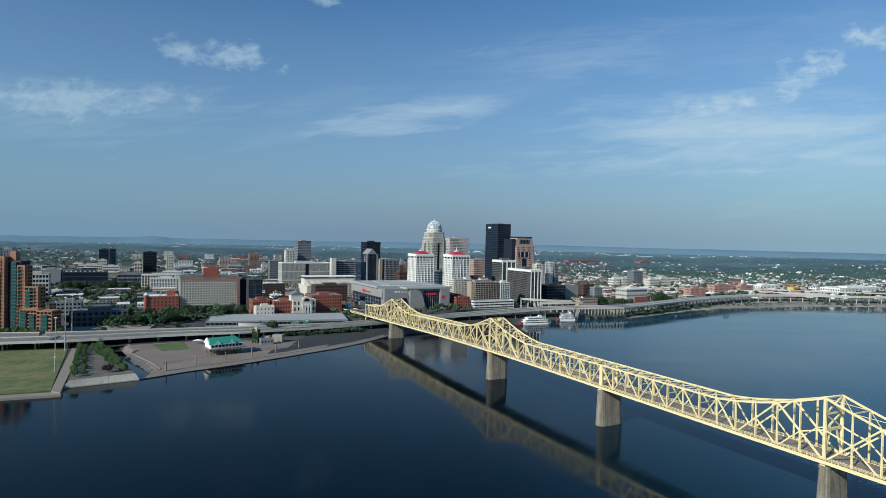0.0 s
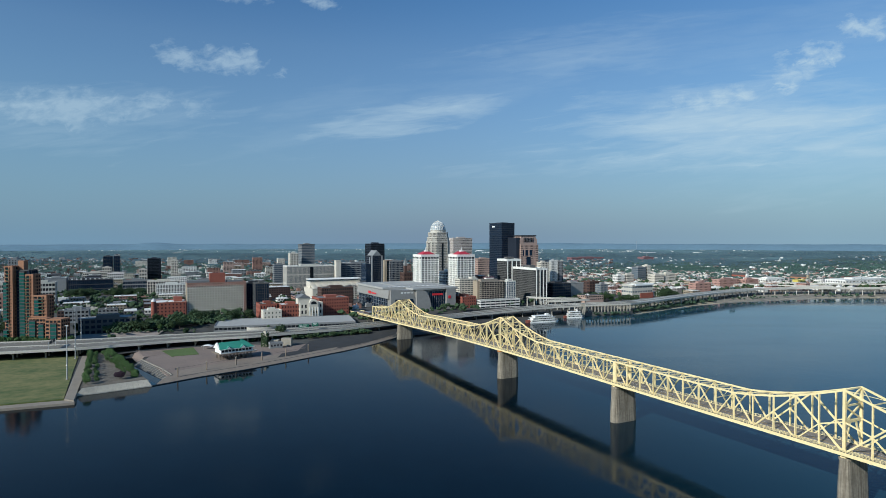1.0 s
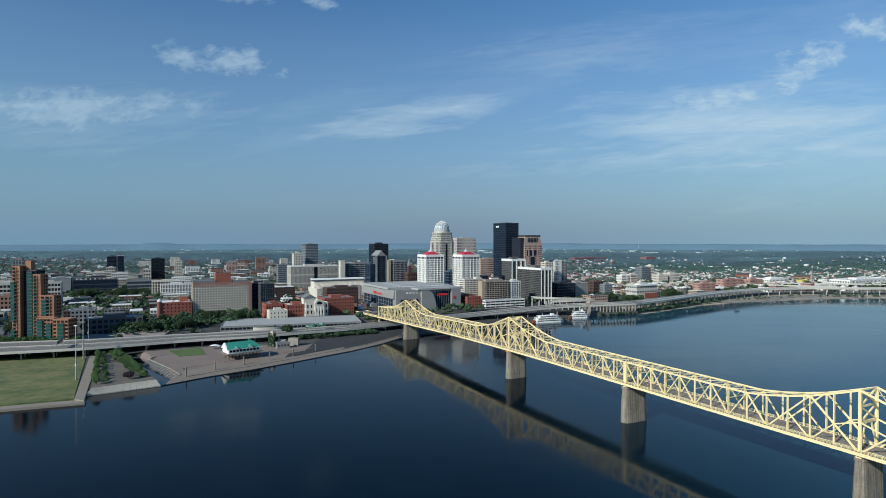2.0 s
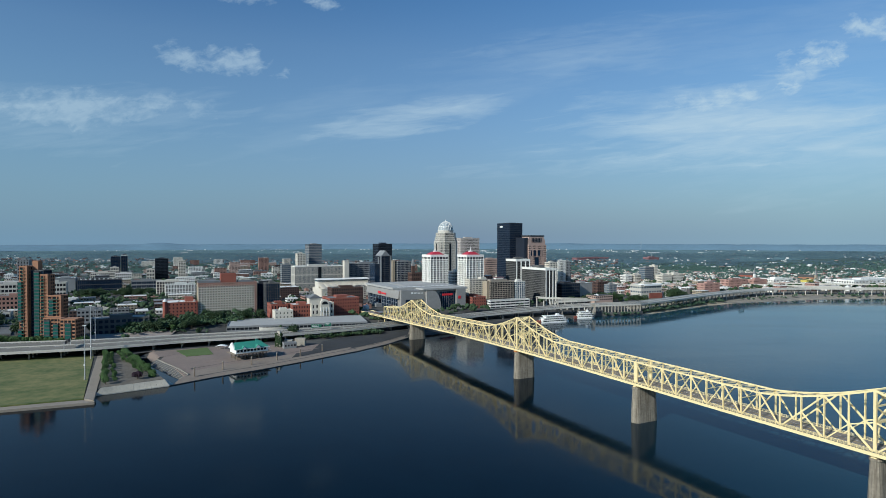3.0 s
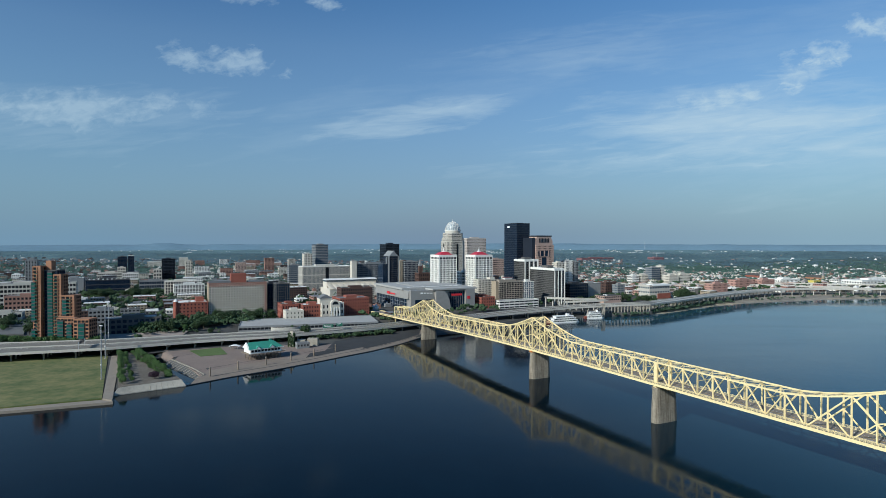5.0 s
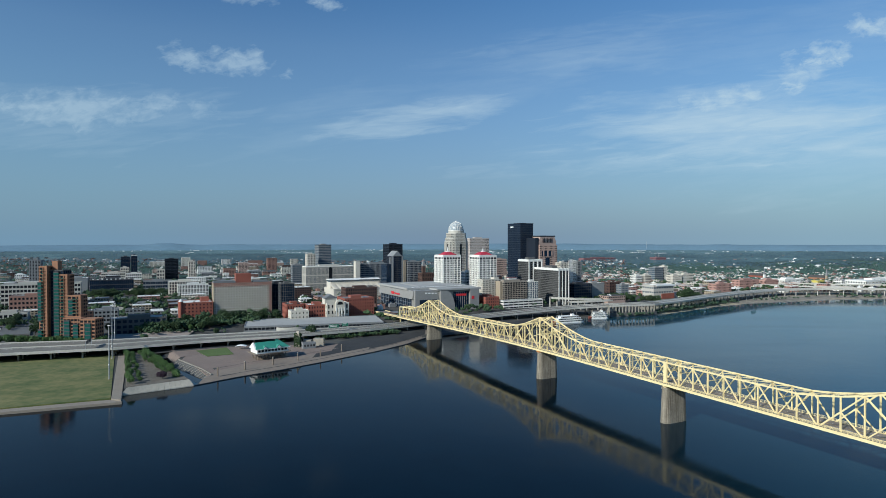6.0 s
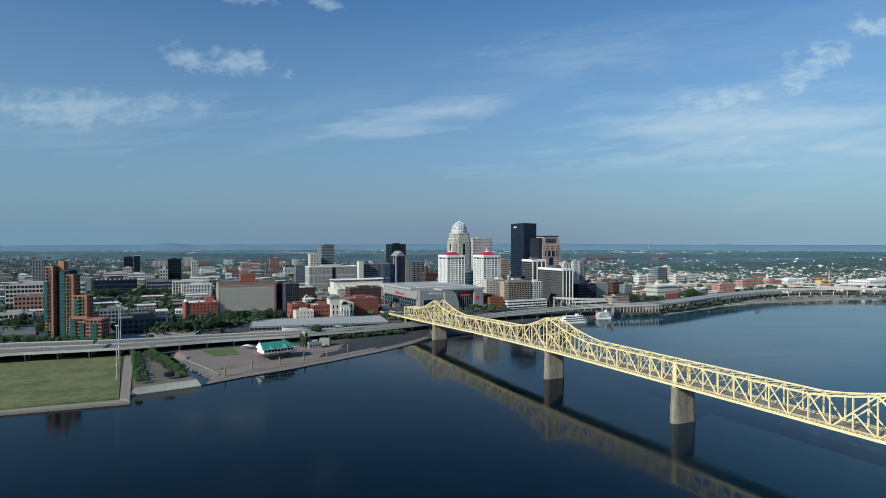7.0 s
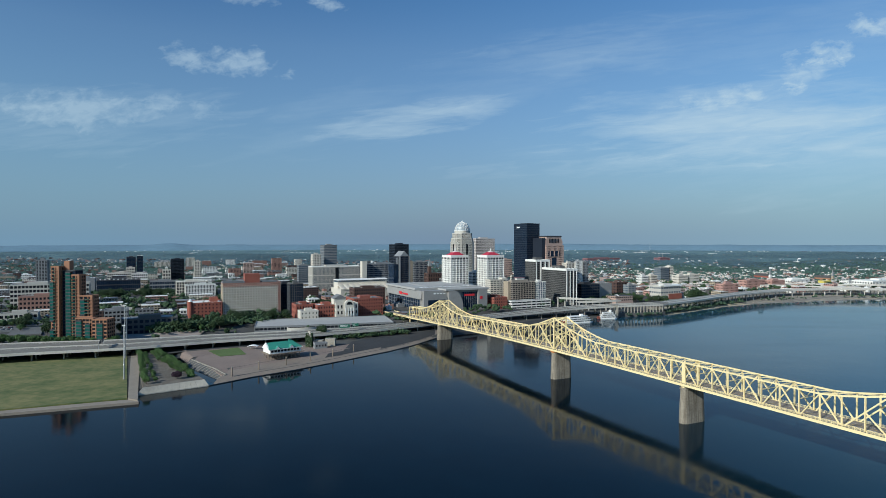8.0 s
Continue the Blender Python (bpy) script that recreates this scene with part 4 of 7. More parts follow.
def domed_tower():
    t = thing("domed_tower", at_grid(20, 1500), "pale stone tower with setbacks and a ribbed glass dome", "office tower")
    TAKEN.append((*to_grid(20 - 30, 1480), 50, 50))

    def octo(r, c):
        return [(-r, -c), (-c, -r), (c, -r), (r, -c), (r, c), (c, r), (-c, r), (-r, c)]
    for r, c, z0, z1, fl in ((24.5, 14.5, 8, 127, 30), (22.5, 14, 127, 136, 2), (20.5, 12.5, 136, 148, 2)):
        bm = bmesh.new()
        prism(bm, octo(r, c), z0, z1)
        part("glazing", bm, GLASS_D, t)
        fh = (z1 - z0) / fl
        bm = bmesh.new()
        for j in range(fl + 1):
            z = z0 + j * fh
            prism(bm, octo(r + 0.3, c + 0.2), max(z0, z - fh * 0.16), min(z1, z + fh * 0.16))
        for an in range(0, 360, 90):
            rot = Matrix.Rotation(radians(an), 3, "Z")
            n = int(2 * c / 2.6)
            for i in range(n + 1):
                u = -c + 2 * c * i / n
                vs = box(bm, u - 0.6, u + 0.6, -r - 0.5, -r + 0.1, z0, z1)
                for v in vs:
                    v.co = rot @ v.co
            for i in range(5):
                k = i / 4
                u, w = -r + (r - c) * k, -c - (r - c) * k
                vs = box(bm, u - 0.7, u + 0.7, w - 0.7, w + 0.7, z0, z1)
                for v in vs:
                    v.co = rot @ v.co
        part("wall", bm, LIMEST, t)
        bm = bmesh.new()
        prism(bm, octo(r + 0.8, c + 0.5), z1 - 1.5, z1 + 0.8)
        part("cornice", bm, LIMEST, t)
    # dark slots up the middle of each face
    for an in range(0, 360, 90):
        bm = bmesh.new()
        vs = box(bm, -2.2, 2.2, -25.4, -24.4, 20, 122)
        rot = Matrix.Rotation(radians(an), 3, "Z")
        for v in vs:
            v.co = rot @ v.co
        part("window_slot", bm, GLASS_D, t)
    # a ring and the hemispherical dome with close ribs and hoops
    bm = bmesh.new()
    cyl(bm, 0, 0, 19.6, 19.2, 148, 155, 28)
    part("drum", bm, LIMEST, t)
    bm = bmesh.new()
    cyl(bm, 0, 0, 20.2, 20.2, 154, 155.4, 28)
    part("drum_cornice", bm, WHITE, t)
    prof = [(18.4 * math.cos(math.pi / 2 * k / 8), 155.4 + 21.5 * math.sin(math.pi / 2 * k / 8)) for k in range(8)] + [(1.6, 176.8)]
    for (ra, za), (rb, zb) in zip(prof, prof[1:]):
        bm = bmesh.new()
        cyl(bm, 0, 0, ra, rb, za, zb, 28)
        part("dome_glazing", bm, GLASS_P, t)
    for ra, za in prof[2:7:2]:
        bm = bmesh.new()
        cyl(bm, 0, 0, ra + 0.45, ra + 0.35, za - 0.4, za + 0.4, 28)
        part("dome_hoop", bm, WHITE, t)
    for i in range(24):
        an = 2 * math.pi * i / 24
        bm = bmesh.new()
        for (ra, za), (rb, zb) in zip(prof, prof[1:]):
            beam(bm, ((ra + 0.2) * math.cos(an), (ra + 0.2) * math.sin(an), za), ((rb + 0.2) * math.cos(an), (rb + 0.2) * math.sin(an), zb), 0.7, 0.6)
        part("dome_rib", bm, WHITE, t)
    bm = bmesh.new()
    cyl(bm, 0, 0, 2.4, 2.0, 176.4, 178.6, 10)
    cyl(bm, 0, 0, 0.5, 0.15, 178.6, 182, 6)
    part("lantern", bm, WHITE, t)


domed_tower()
building("office_tower", "pale pink stone slab tower with dark top windows", 62, 1650, 60, 26, 135, 30, 18, 8, 0.45, 0.35, PINKL, coping=PINKL)
black = building("office_tower", "tall black steel and glass tower", 172, 1425, 36, 55, 170, 38, 12, 18, 0.22, 0.3, BLACK, GLASS_N, plant=(0.2, 0.2, 0.5, 0.5, 2.2))
bm = bmesh.new()
for k in range(3):
    box(bm, -0.9, -0.5, 38 + k * 4.4 - 8, 41.2 + k * 4.4 - 8, 160.5, 164)
part("sign_bars", bm, WHITEP, black, "white illegible sign bars")


def granite_tower():
    t = building("granite_tower", "pink granite tower with a stepped curved top and loggia", 214, 1400, 50, 36, 118, 22, 14, 10, 0.5, 0.4, PINK, category="office tower", plant=None)
    bm = bmesh.new()
    vs0 = [(0, 118), (50, 118), (50, 128), (46, 136), (44, 140), (6, 140), (2, 134), (0, 128)]
    lo, hi = [bm.verts.new((x, 4, z)) for x, z in vs0], [bm.verts.new((x, 34, z)) for x, z in vs0]
    bm.faces.new(lo), bm.faces.new(hi[::-1])
    for i in range(8):
        bm.faces.new((lo[i], lo[(i + 1) % 8], hi[(i + 1) % 8], hi[i]))
    part("crown", bm, PINK, t)
    bm = bmesh.new()
    box(bm, 3, 47, 3.4, 34.6, 138.5, 141.5)
    part("dark_cap", bm, DARKM, t, "dark roof edge")
    for k in range(7):
        bm = bmesh.new()
        vs = box(bm, 11 + k * 4.3, 12.6 + k * 4.3, 3.2, 4.2, 125, 135)
        part("slot_window", bm, GLASS_D, t)
    bm = bmesh.new()
    box(bm, 6, 38, -0.9, 0.6, 93, 106)
    loggia = part("loggia", bm, GLASS_N, t, "dark recessed loggia")
    for k in range(3):
        bm = bmesh.new()
        box(bm, 9 + k * 12, 12 + k * 12, -1.4, -0.8, 93, 106)
        part("loggia_pier", bm, PINK, loggia)
    bm = bmesh.new()
    box(bm, 16, 28, -0.9, 0.5, 60, 90)
    part("centre_bay", bm, GLASS_N, t)
    bm = bmesh.new()
    box(bm, -10, -0.5, 4, 40, 8, 136, )
    part("dark_wing", bm, BLACK, t, "dark glass rear wing")


granite_tower()
building("office_building", "pink brick mid-rise block", 139, 1800, 46, 24, 73, 10, 12, 6, 0.4, 0.45, PINK)


def stripe_tower(x, y, w, l, z1, fl, bn, bb, label):
    """A riverside hotel: dark window bands, white corner ribs and a white top."""
    t = building("hotel_tower", label, x, y, w, l, z1, fl, bn, bb, 0.28, 0.32, HOTELG, GLASS_D, ROOF_W, category="hotel", group="riverside hotel towers", coping=WHITE, plant=(0.25, 0.35, 0.5, 0.3, 5))
    bm = bmesh.new()
    for q in ((-0.8, w + 0.8, -0.8, 0), (-0.8, 0, 0, l), (w, w + 0.8, 0, l)):
        box(bm, *q, z1 - 3.2, z1 + 0.6)
    part("top_band", bm, WHITE, t, "white band under the roof")
    for u in (0.0, w * 0.32, w * 0.64, w - 2.0):
        bm = bmesh.new()
        box(bm, u, u + w * 0.065, -1.2, 0, 8, z1)
        part("white_rib", bm, WHITE, t)
    return t


stripe_tower(206, 1128, 25, 81, 76, 20, 5, 27, "riverside hotel slab with white end ribs")
stripe_tower(158, 1190, 33, 36, 91, 24, 7, 10, "older white-topped hotel tower with dark bands")
slab = building("apartment_block", "brown and white slab with deep balconies", 99, 1080, 49, 16, 54, 13, 14, 4, 0.16, 0.26, BALC, GLASS_D, ROOF_G, category="apartment block", plant=(0.0, 0.15, 0.74, 0.6, 4.6))
bm = bmesh.new()
box(bm, 13, 29, 4, 12, 58.6, 61.2)
hut = part("roof_hut", bm, WHITE, slab, "white hut on the roof")
bm = bmesh.new()
box(bm, 12, 30, 3.4, 12.6, 61.2, 62.4)
part("hut_roof", bm, MILLB, hut, "dull red hut roof")
building("apartment_block", "cream slab with rows of narrow windows", 61, 1098, 38, 18, 57, 13, 12, 5, 0.3, 0.5, CREAM, GLASS_D, ROOF_G, category="apartment block", plant=(0.7, 0.2, 0.28, 0.6, 4.0))
building("apartment_block", "tan brick stair end of the balcony slab", 92, 1083, 6, 16, 54.5, 1, 1, 1, 0, 1.0, TAN, TAN, plant=None)
building("office_building", "blue-grey glass wing beside the balcony slab", 147, 1103, 20, 18, 53, 13, 5, 5, 0.18, 0.12, WHITE, GLASS_B)
building("parking_garage", "white layered parking deck at the river road", 96, 1058, 84, 14, 22, 3, 8, 3, 0.06, 0.5, WHITE, GLASS_D, ROOF_G, category="garage", plant=None)
building("office_building", "white office slab with fine windows", 67, 1160, 30, 30, 54, 12, 9, 8, 0.3, 0.4, WHITE)
building("brick_warehouse", "dark red brick warehouse by the bridge", 64, 1052, 27, 38, 29, 4, 6, 9, 0.6, 0.45, BRICK, roof=ROOF_D, category="warehouse")
building("apartment_tower", "slim cream concrete apartment tower", 262, 1400, 22, 18, 77, 16, 5, 4, 0.45, 0.4, CREAM)
building("apartment_tower", "pale grey ribbed apartment tower", 293, 1450, 22, 22, 80, 18, 6, 6, 0.5, 0.2, WHITE)
building("apartment_tower", "narrow grey concrete slab tower", 316, 1460, 12, 22, 77, 18, 3, 6, 0.4, 0.3, GREYC)
building("office_building", "dark low office podium", 250, 1195, 46, 34, 42, 6, 10, 8, 0.2, 0.35, DARKM, GLASS_N, ROOF_D)
building("office_building", "low silver metal-clad hall", 286, 1225, 42, 24, 41, 1, 1, 1, 0, 1.0, METAL, METAL, ROOF_W)
building("office_building", "brown brick office block", 350, 1300, 32, 26, 39, 5, 7, 6, 0.5, 0.45, BRICK_D, roof=ROOF_W)
building("office_building", "grey and white office block", 362, 1255, 20, 16, 36, 6, 5, 4, 0.3, 0.4, GREYC, GLASS_B)
museum = building("museum", "white museum with slanted glass front and red base", 424, 1240, 58, 30, 36, 3, 8, 6, 0.3, 0.62, LIMEST, GLASS_B, ROOF_W, category="museum")
bm = bmesh.new()
box(bm, 22, 59, -1.6, 18, 8, 19)
part("red_base", bm, BRICK, museum, "red tiled base")
bm = bmesh.new()
box(bm, 8, 60, -2, 18, 34.5, 37.5)
part("roof_slab", bm, WHITEP, museum)
building("office_tower", "glass and white mid-rise block", 589, 1700, 32, 24, 52, 8, 8, 6, 0.15, 0.3, GREYC, GLASS_B)
building("office_tower", "cream stair end of a mid-rise", 622, 1718, 12, 20, 56, 6, 3, 4, 0.5, 0.5, CREAM)
building("office_building", "cream brick office with regular windows and flat roof", 601, 1600, 34, 24, 36, 4, 9, 6, 0.5, 0.5, CREAM)
building("office_building", "cream brick office with regular windows", 638, 1622, 38, 24, 38, 4, 9, 6, 0.5, 0.5, CREAM)
building("apartment_block", "plain white apartment block of four floors", 502, 1600, 24, 20, 35, 4, 6, 5, 0.4, 0.4, WHITE)
building("apartment_block", "plain white apartment block of four floors", 530, 1612, 24, 20, 36, 4, 6, 5, 0.4, 0.4, CREAM)
building("brick_office", "red brick warehouse row", 604, 1350, 50, 20, 31, 4, 12, 6, 0.55, 0.5, FADEDP, roof=ROOF_G, category="warehouse")
building("brick_office", "long low red brick warehouse row", 706, 1450, 70, 22, 33, 4, 16, 6, 0.55, 0.5, FADEDP, roof=ROOF_D, category="warehouse")
building("brick_office", "orange brick riverside warehouse block", 786, 1485, 50, 22, 31, 3, 12, 6, 0.55, 0.5, FADEDP, roof=ROOF_G, category="warehouse")
building("warehouse", "long low white warehouse", 1060, 1520, 190, 50, 27, 2, 30, 8, 0.5, 0.6, WHITE, roof=ROOF_W, category="warehouse")
building("warehouse", "long low white warehouse", 900, 1600, 80, 40, 25, 2, 14, 8, 0.5, 0.6, WHITE, roof=ROOF_W, category="warehouse")
building("mill", "long dark red brick mill", 690, 3000, 210, 40, 41, 4, 40, 8, 0.5, 0.5, MILLB, roof=ROOF_D, category="mill")
mill_tower = building("mill", "red brick factory with a slim pale tower", 1050, 3000, 70, 40, 44, 4, 14, 8, 0.5, 0.5, MILLB, roof=ROOF_D, category="mill")
bm = bmesh.new()
cyl(bm, 30, 10, 1.5, 1.0, 44, 62, 10)
part("chimney", bm, GREYC, mill_tower, "slim grey chimney")
building("warehouse", "very long pale distribution warehouse", 1440, 2620, 240, 60, 26, 1, 30, 8, 0.4, 0.7, WHITE, roof=ROOF_W, category="warehouse")


def steeple_church(x, y, z1, wall, spire):
    t = thing("church", at_grid(x, y), "brick church with a tall pale steeple", "church", "churches with steeples")
    bm = bmesh.new()
    box(bm, 0, 14, 0, 44, 8, 24)
    part("nave", bm, wall, t)
    bm = bmesh.new()
    vs = [bm.verts.new(p) for p in ((-0.5, -0.5, 24), (14.5, -0.5, 24), (14.5, 44.5, 24), (-0.5, 44.5, 24), (7, -0.5, 31), (7, 44.5, 31))]
    for q in ((0, 1, 4), (2, 3, 5), (1, 2, 5, 4), (3, 0, 4, 5), (3, 2, 1, 0)):
        bm.faces.new([vs[i] for i in q])
    part("roof", bm, ROOF_D, t)
    bm = bmesh.new()
    box(bm, 4, 10, -6, 0, 8, z1 - 14)
    tower = part("tower", bm, spire, t)
    bm = bmesh.new()
    prism(bm, [(4.4, -5.6), (9.6, -5.6), (9.6, -0.4), (4.4, -0.4)], z1 - 14, z1 + 6, 0.94)
    part("spire", bm, GREYC, tower)


steeple_church(945, 1800, 42, BRICK, WHITE)
steeple_church(1068, 1700, 44, ORANGE, TAN)


def condominium():
    """Stepped orange brick tower: brick piers and floor bands, balconies and teal glass bays."""
    t = thing("condominium_tower", at_grid(-500, 717, 0, -27), "stepped orange brick tower with balconies and teal glass bays", "apartment tower")
    TAKEN.append((to_grid(-500, 717)[0], to_grid(-415, 717)[1], 90, 75))

    def block(x0, x1, y0, y1, z1, fl, bn, bb, frame_mat, pane, pier, span):
        bm = bmesh.new()
        box(bm, x0, x1, y0, y1, 4, z1 - 0.3)
        part("glazing", bm, pane, t)
        bm = bmesh.new()
        facade(bm, x1 - x0, y1 - y0, 5, z1, fl, bn, bb, pier, span, "ABE", 0.6)
        bmesh.ops.translate(bm, verts=bm.verts, vec=(x0, y0, 0))
        part("frame", bm, frame_mat, t)
        bm = bmesh.new()
        box(bm, x0 - 0.3, x1 + 0.3, y0 - 0.8, y1 + 0.2, z1 - 0.3, z1 + 0.9)
        part("roof", bm, ROOF_D if frame_mat is not ORANGE else ORANGE, t)

    def corner(x0, x1, y0, z1):
        bm = bmesh.new()
        box(bm, x0, x1, y0 - 1.0, y0 + 3, 4, z1 + 1.2)
        part("brick_pier", bm, ORANGE, t)

    def bay(x0, x1, y0, z0, z1, fl, deep=2.0):
        """A teal glass bay standing out of the wall, banded at each floor."""
        bm = bmesh.new()
        box(bm, x0, x1, y0 - deep, y0, z0, z1)
        b = part("teal_bay", bm, GLASS_T, t)
        bm = bmesh.new()
        for k in range(fl + 1):
            z = z0 + (z1 - z0) * k / fl
            box(bm, x0 - 0.15, x1 + 0.15, y0 - deep - 0.15, y0, z - 0.3, z + 1.1)
        part("floor_band", bm, DARKM, b)

    def balconies(x0, x1, y0, zs):
        for z in zs:
            bm = bmesh.new()
            box(bm, x0, x1, y0 - 2.4, y0, z - 0.35, z)
            slab = part("balcony", bm, ORANGE, t)
            bm = bmesh.new()
            box(bm, x0, x1, y0 - 2.4, y0 - 2.28, z, z + 1.1)
            part("balustrade", bm, GLASS_T, slab)

    fh = 93.0 / 22
    block(4.7, 14.2, 0, 13, 98, 22, 2, 3, ORANGE, GLASS_D, 0.2, 0.36)
    block(12.5, 30.2, 5, 20, 93, 22, 6, 4, DARKM, GLASS_N, 0.08, 0.16)
    block(29, 38, 1, 13, 88, 20, 2, 3, ORANGE, GLASS_D, 0.2, 0.38)
    block(37.8, 54, 0.5, 13, 63, 14, 3, 3, ORANGE, GLASS_D, 0.18, 0.38)
    block(39, 60, -9, 0.3, 37, 8, 5, 3, ORANGE, GLASS_D, 0.14, 0.34)
    block(59.8, 78, -11, 5, 36, 7, 4, 4, ORANGE, GLASS_D, 0.2, 0.4)
    corner(11.4, 14.4, 0, 98)
    corner(35.4, 38.2, 1, 88)
    corner(51.6, 54.2, 0.5, 63)
    bay(4.0, 8.2, -0.6, 8, 22, 3)
    bay(4.0, 8.2, -0.6, 33, 79, 11)
    bay(20, 26, 5, 14, 91, 19, 2.6)
    bay(40, 47, -9.6, 9, 34, 6, 1.2)
    bay(51, 57, -9.6, 9, 30, 5, 1.2)
    bay(66, 73, -11.6, 8, 31, 5, 1.0)
    bay(40, 45, -0.1, 40, 58, 4, 1.2)
    balconies(8.4, 11.3, -0.6, [5 + fh * k for k in range(2, 22)])
    balconies(29.4, 35.2, 0.4, [5 + 83 / 20 * k for k in range(3, 20)])
    balconies(45.4, 51.4, -0.1, [5 + 58 / 14 * k for k in range(9, 14)])
    bm = bmesh.new()
    box(bm, 14.2, 21, 9, 17, 93, 105)
    part("lift_tower", bm, ORANGE, t, "orange brick lift tower")


condominium()


def arena():
    t = thing("arena", at_grid(-59, 1000), "silver metal arena with curved shells and dark glass walls", "arena")
    TAKEN.append((*to_grid(-59, 1000), 122, 165))
    W, Ln = 122, 160
    bm = bmesh.new()
    box(bm, 1, W, 1, Ln, 8, 45)
    part("body", bm, METAL, t)
    bm = bmesh.new()
    box(bm, -3, W + 4, 26, Ln + 2, 45.2, 48.5), box(bm, 40, W + 4, -5, 26, 44.8, 47.5)
    part("roof", bm, GARROOF, t, "pale grey overhanging roof")
    bm = bmesh.new()
    box(bm, 30, 100, 50, 130, 48.5, 49.3)
    part("roof_step", bm, GARROOF, t)

    def front(prof, y0, y1, name, material, label=""):
        bm = bmesh.new()
        lo, hi = [bm.verts.new((x, y0, z)) for x, z in prof], [bm.verts.new((x, y1, z)) for x, z in prof]
        bm.faces.new(lo), bm.faces.new(hi[::-1])
        for i in range(len(prof)):
            bm.faces.new((lo[i], lo[(i + 1) % len(prof)], hi[(i + 1) % len(prof)], hi[i]))
        part(name, bm, material, t, label)
    arc = lambda cx, r, z0, h: [(cx + r * math.sin(math.pi / 2 * i / 9), z0 + h * math.cos(math.pi / 2 * i / 9)) for i in range(10)]
    front([(0, 8), (0, 46)] + arc(12, 40, 8, 38), -3, 3, "curved_shell", METAL, "curved silver shell")
    front([(8, 14), (8, 30), (40, 30), (46, 14)], -3.6, -2.8, "shell_window", GLASS_N)
    front([(46, 8), (46, 44), (58, 44)] + arc(58, 16, 8, 36), -6, 2, "curved_shell", METAL, "curved silver shell")
    front([(74, 10), (74, 41), (104, 41), (104, 10)], -0.6, 1.5, "glass_wall", GLASS_N, "dark glass wall")
    for k in range(8):
        front([(74 + 4.2 * k, 10), (74 + 4.2 * k, 41), (74.5 + 4.2 * k, 41), (74.5 + 4.2 * k, 10)], -1.0, -0.5, "mullion", GREYC)
    front([(104, 8), (104, 45), (W, 45), (W, 8)], -5, 3, "end_block", METAL)
    # east side: glass below, silver band above
    bm = bmesh.new()
    box(bm, 0.2, 1.2, 14, Ln - 4, 12, 30)
    part("side_glazing", bm, GLASS_N, t)
    for k in range(18):
        bm = bmesh.new()
        box(bm, -0.3, 0.4, 14 + k * 8, 14.4 + k * 8, 10, 31)
        part("mullion", bm, GREYC, t)
    for z in (12, 18, 24, 30):
        bm = bmesh.new()
        box(bm, -0.2, 0.5, 14, Ln - 4, z, z + 0.4)
        part("transom", bm, GREYC, t)
    bm = bmesh.new()
    vs = box(bm, -2.5, 1, 4, Ln, 31, 45)
    for v in vs:
        if v.co.z > 40 and v.co.x < 0:
            v.co.x += 2.0
    part("side_band", bm, METAL, t)
    # illegible red sign bars and pale roof fins
    for x0, y0, dx, dy, z0, z1 in ((-3.3, 84, 0.5, 12, 34, 38.5), (-3.3, 58, 0.5, 22, 34.5, 37)):
        bm = bmesh.new()
        box(bm, x0, x0 + dx, y0, y0 + dy, z0, z1)
        part("sign_bar", bm, SIGNRED, t, "red sign bar")
    for x0, x1, z0, z1 in ((78, 98, 34, 37.5), (107, 112, 28, 33)):
        bm = bmesh.new()
        box(bm, x0, x1, -5.6 if x0 > 100 else -1.4, -5 if x0 > 100 else -0.9, z0, z1)
        part("sign_bar", bm, SIGNRED, t, "red sign bar")
    for k in range(11):
        bm = bmesh.new()
        box(bm, 10 + k * 9.2, 16.4 + k * 9.2, 32, 39, 48.5, 48.56)
        part("roof_marking", bm, WHITEP, t, "white painted block on the roof")
    for k in range(4):
        bm = bmesh.new()
        box(bm, 18 + k * 6, 22 + k * 6, -3.4, -3, 39.5, 42 - k * 0.4)
        part("white_panel", bm, WHITEP, t)


arena()


def midrise_district():
    """Brick and concrete mid-rise blocks of the hospital quarter, south-east of the centre."""
    rnd = random.Random(17)
    walls = ((BRICK_L, "faded brick"), (PINK, "pink brick"), (BRICK_D, "brown brick"), (CREAM, "cream concrete"), (GREYC, "grey concrete"), (WHITE, "white concrete"), (TAN, "tan brick"))
    made, tries = 0, 0
    while made < 46 and tries < 600:
        tries += 1
        y = rnd.uniform(1650, 2650)
        x = rnd.uniform(-0.52, -0.05) * y
        w, l = rnd.uniform(22, 60), rnd.uniform(18, 30)
        p, q = to_grid(x, y)
        if any(p < tp + tw + 8 and p + w > tp - 8 and q < tq + tl + 8 and q + l > tq - 8 for tp, tq, tw, tl in TAKEN):
            continue
        h = rnd.uniform(12, 34) if rnd.random() < 0.85 else rnd.uniform(36, 58)
        w = min(w, 34) if h > 36 else w
        wall, word = rnd.choices(walls, (4, 4, 3, 3, 3, 2, 2))[0]
        low_block("midrise_block", "%s mid-rise block in the hospital quarter" % word, p, q, w, l, h, wall, rnd.choice((ROOF_G, ROOF_W, ROOF_D)), rnd)
        TAKEN.append((p, q, w, l))
        made += 1


# ---------------------------------------------------------------- waterfront


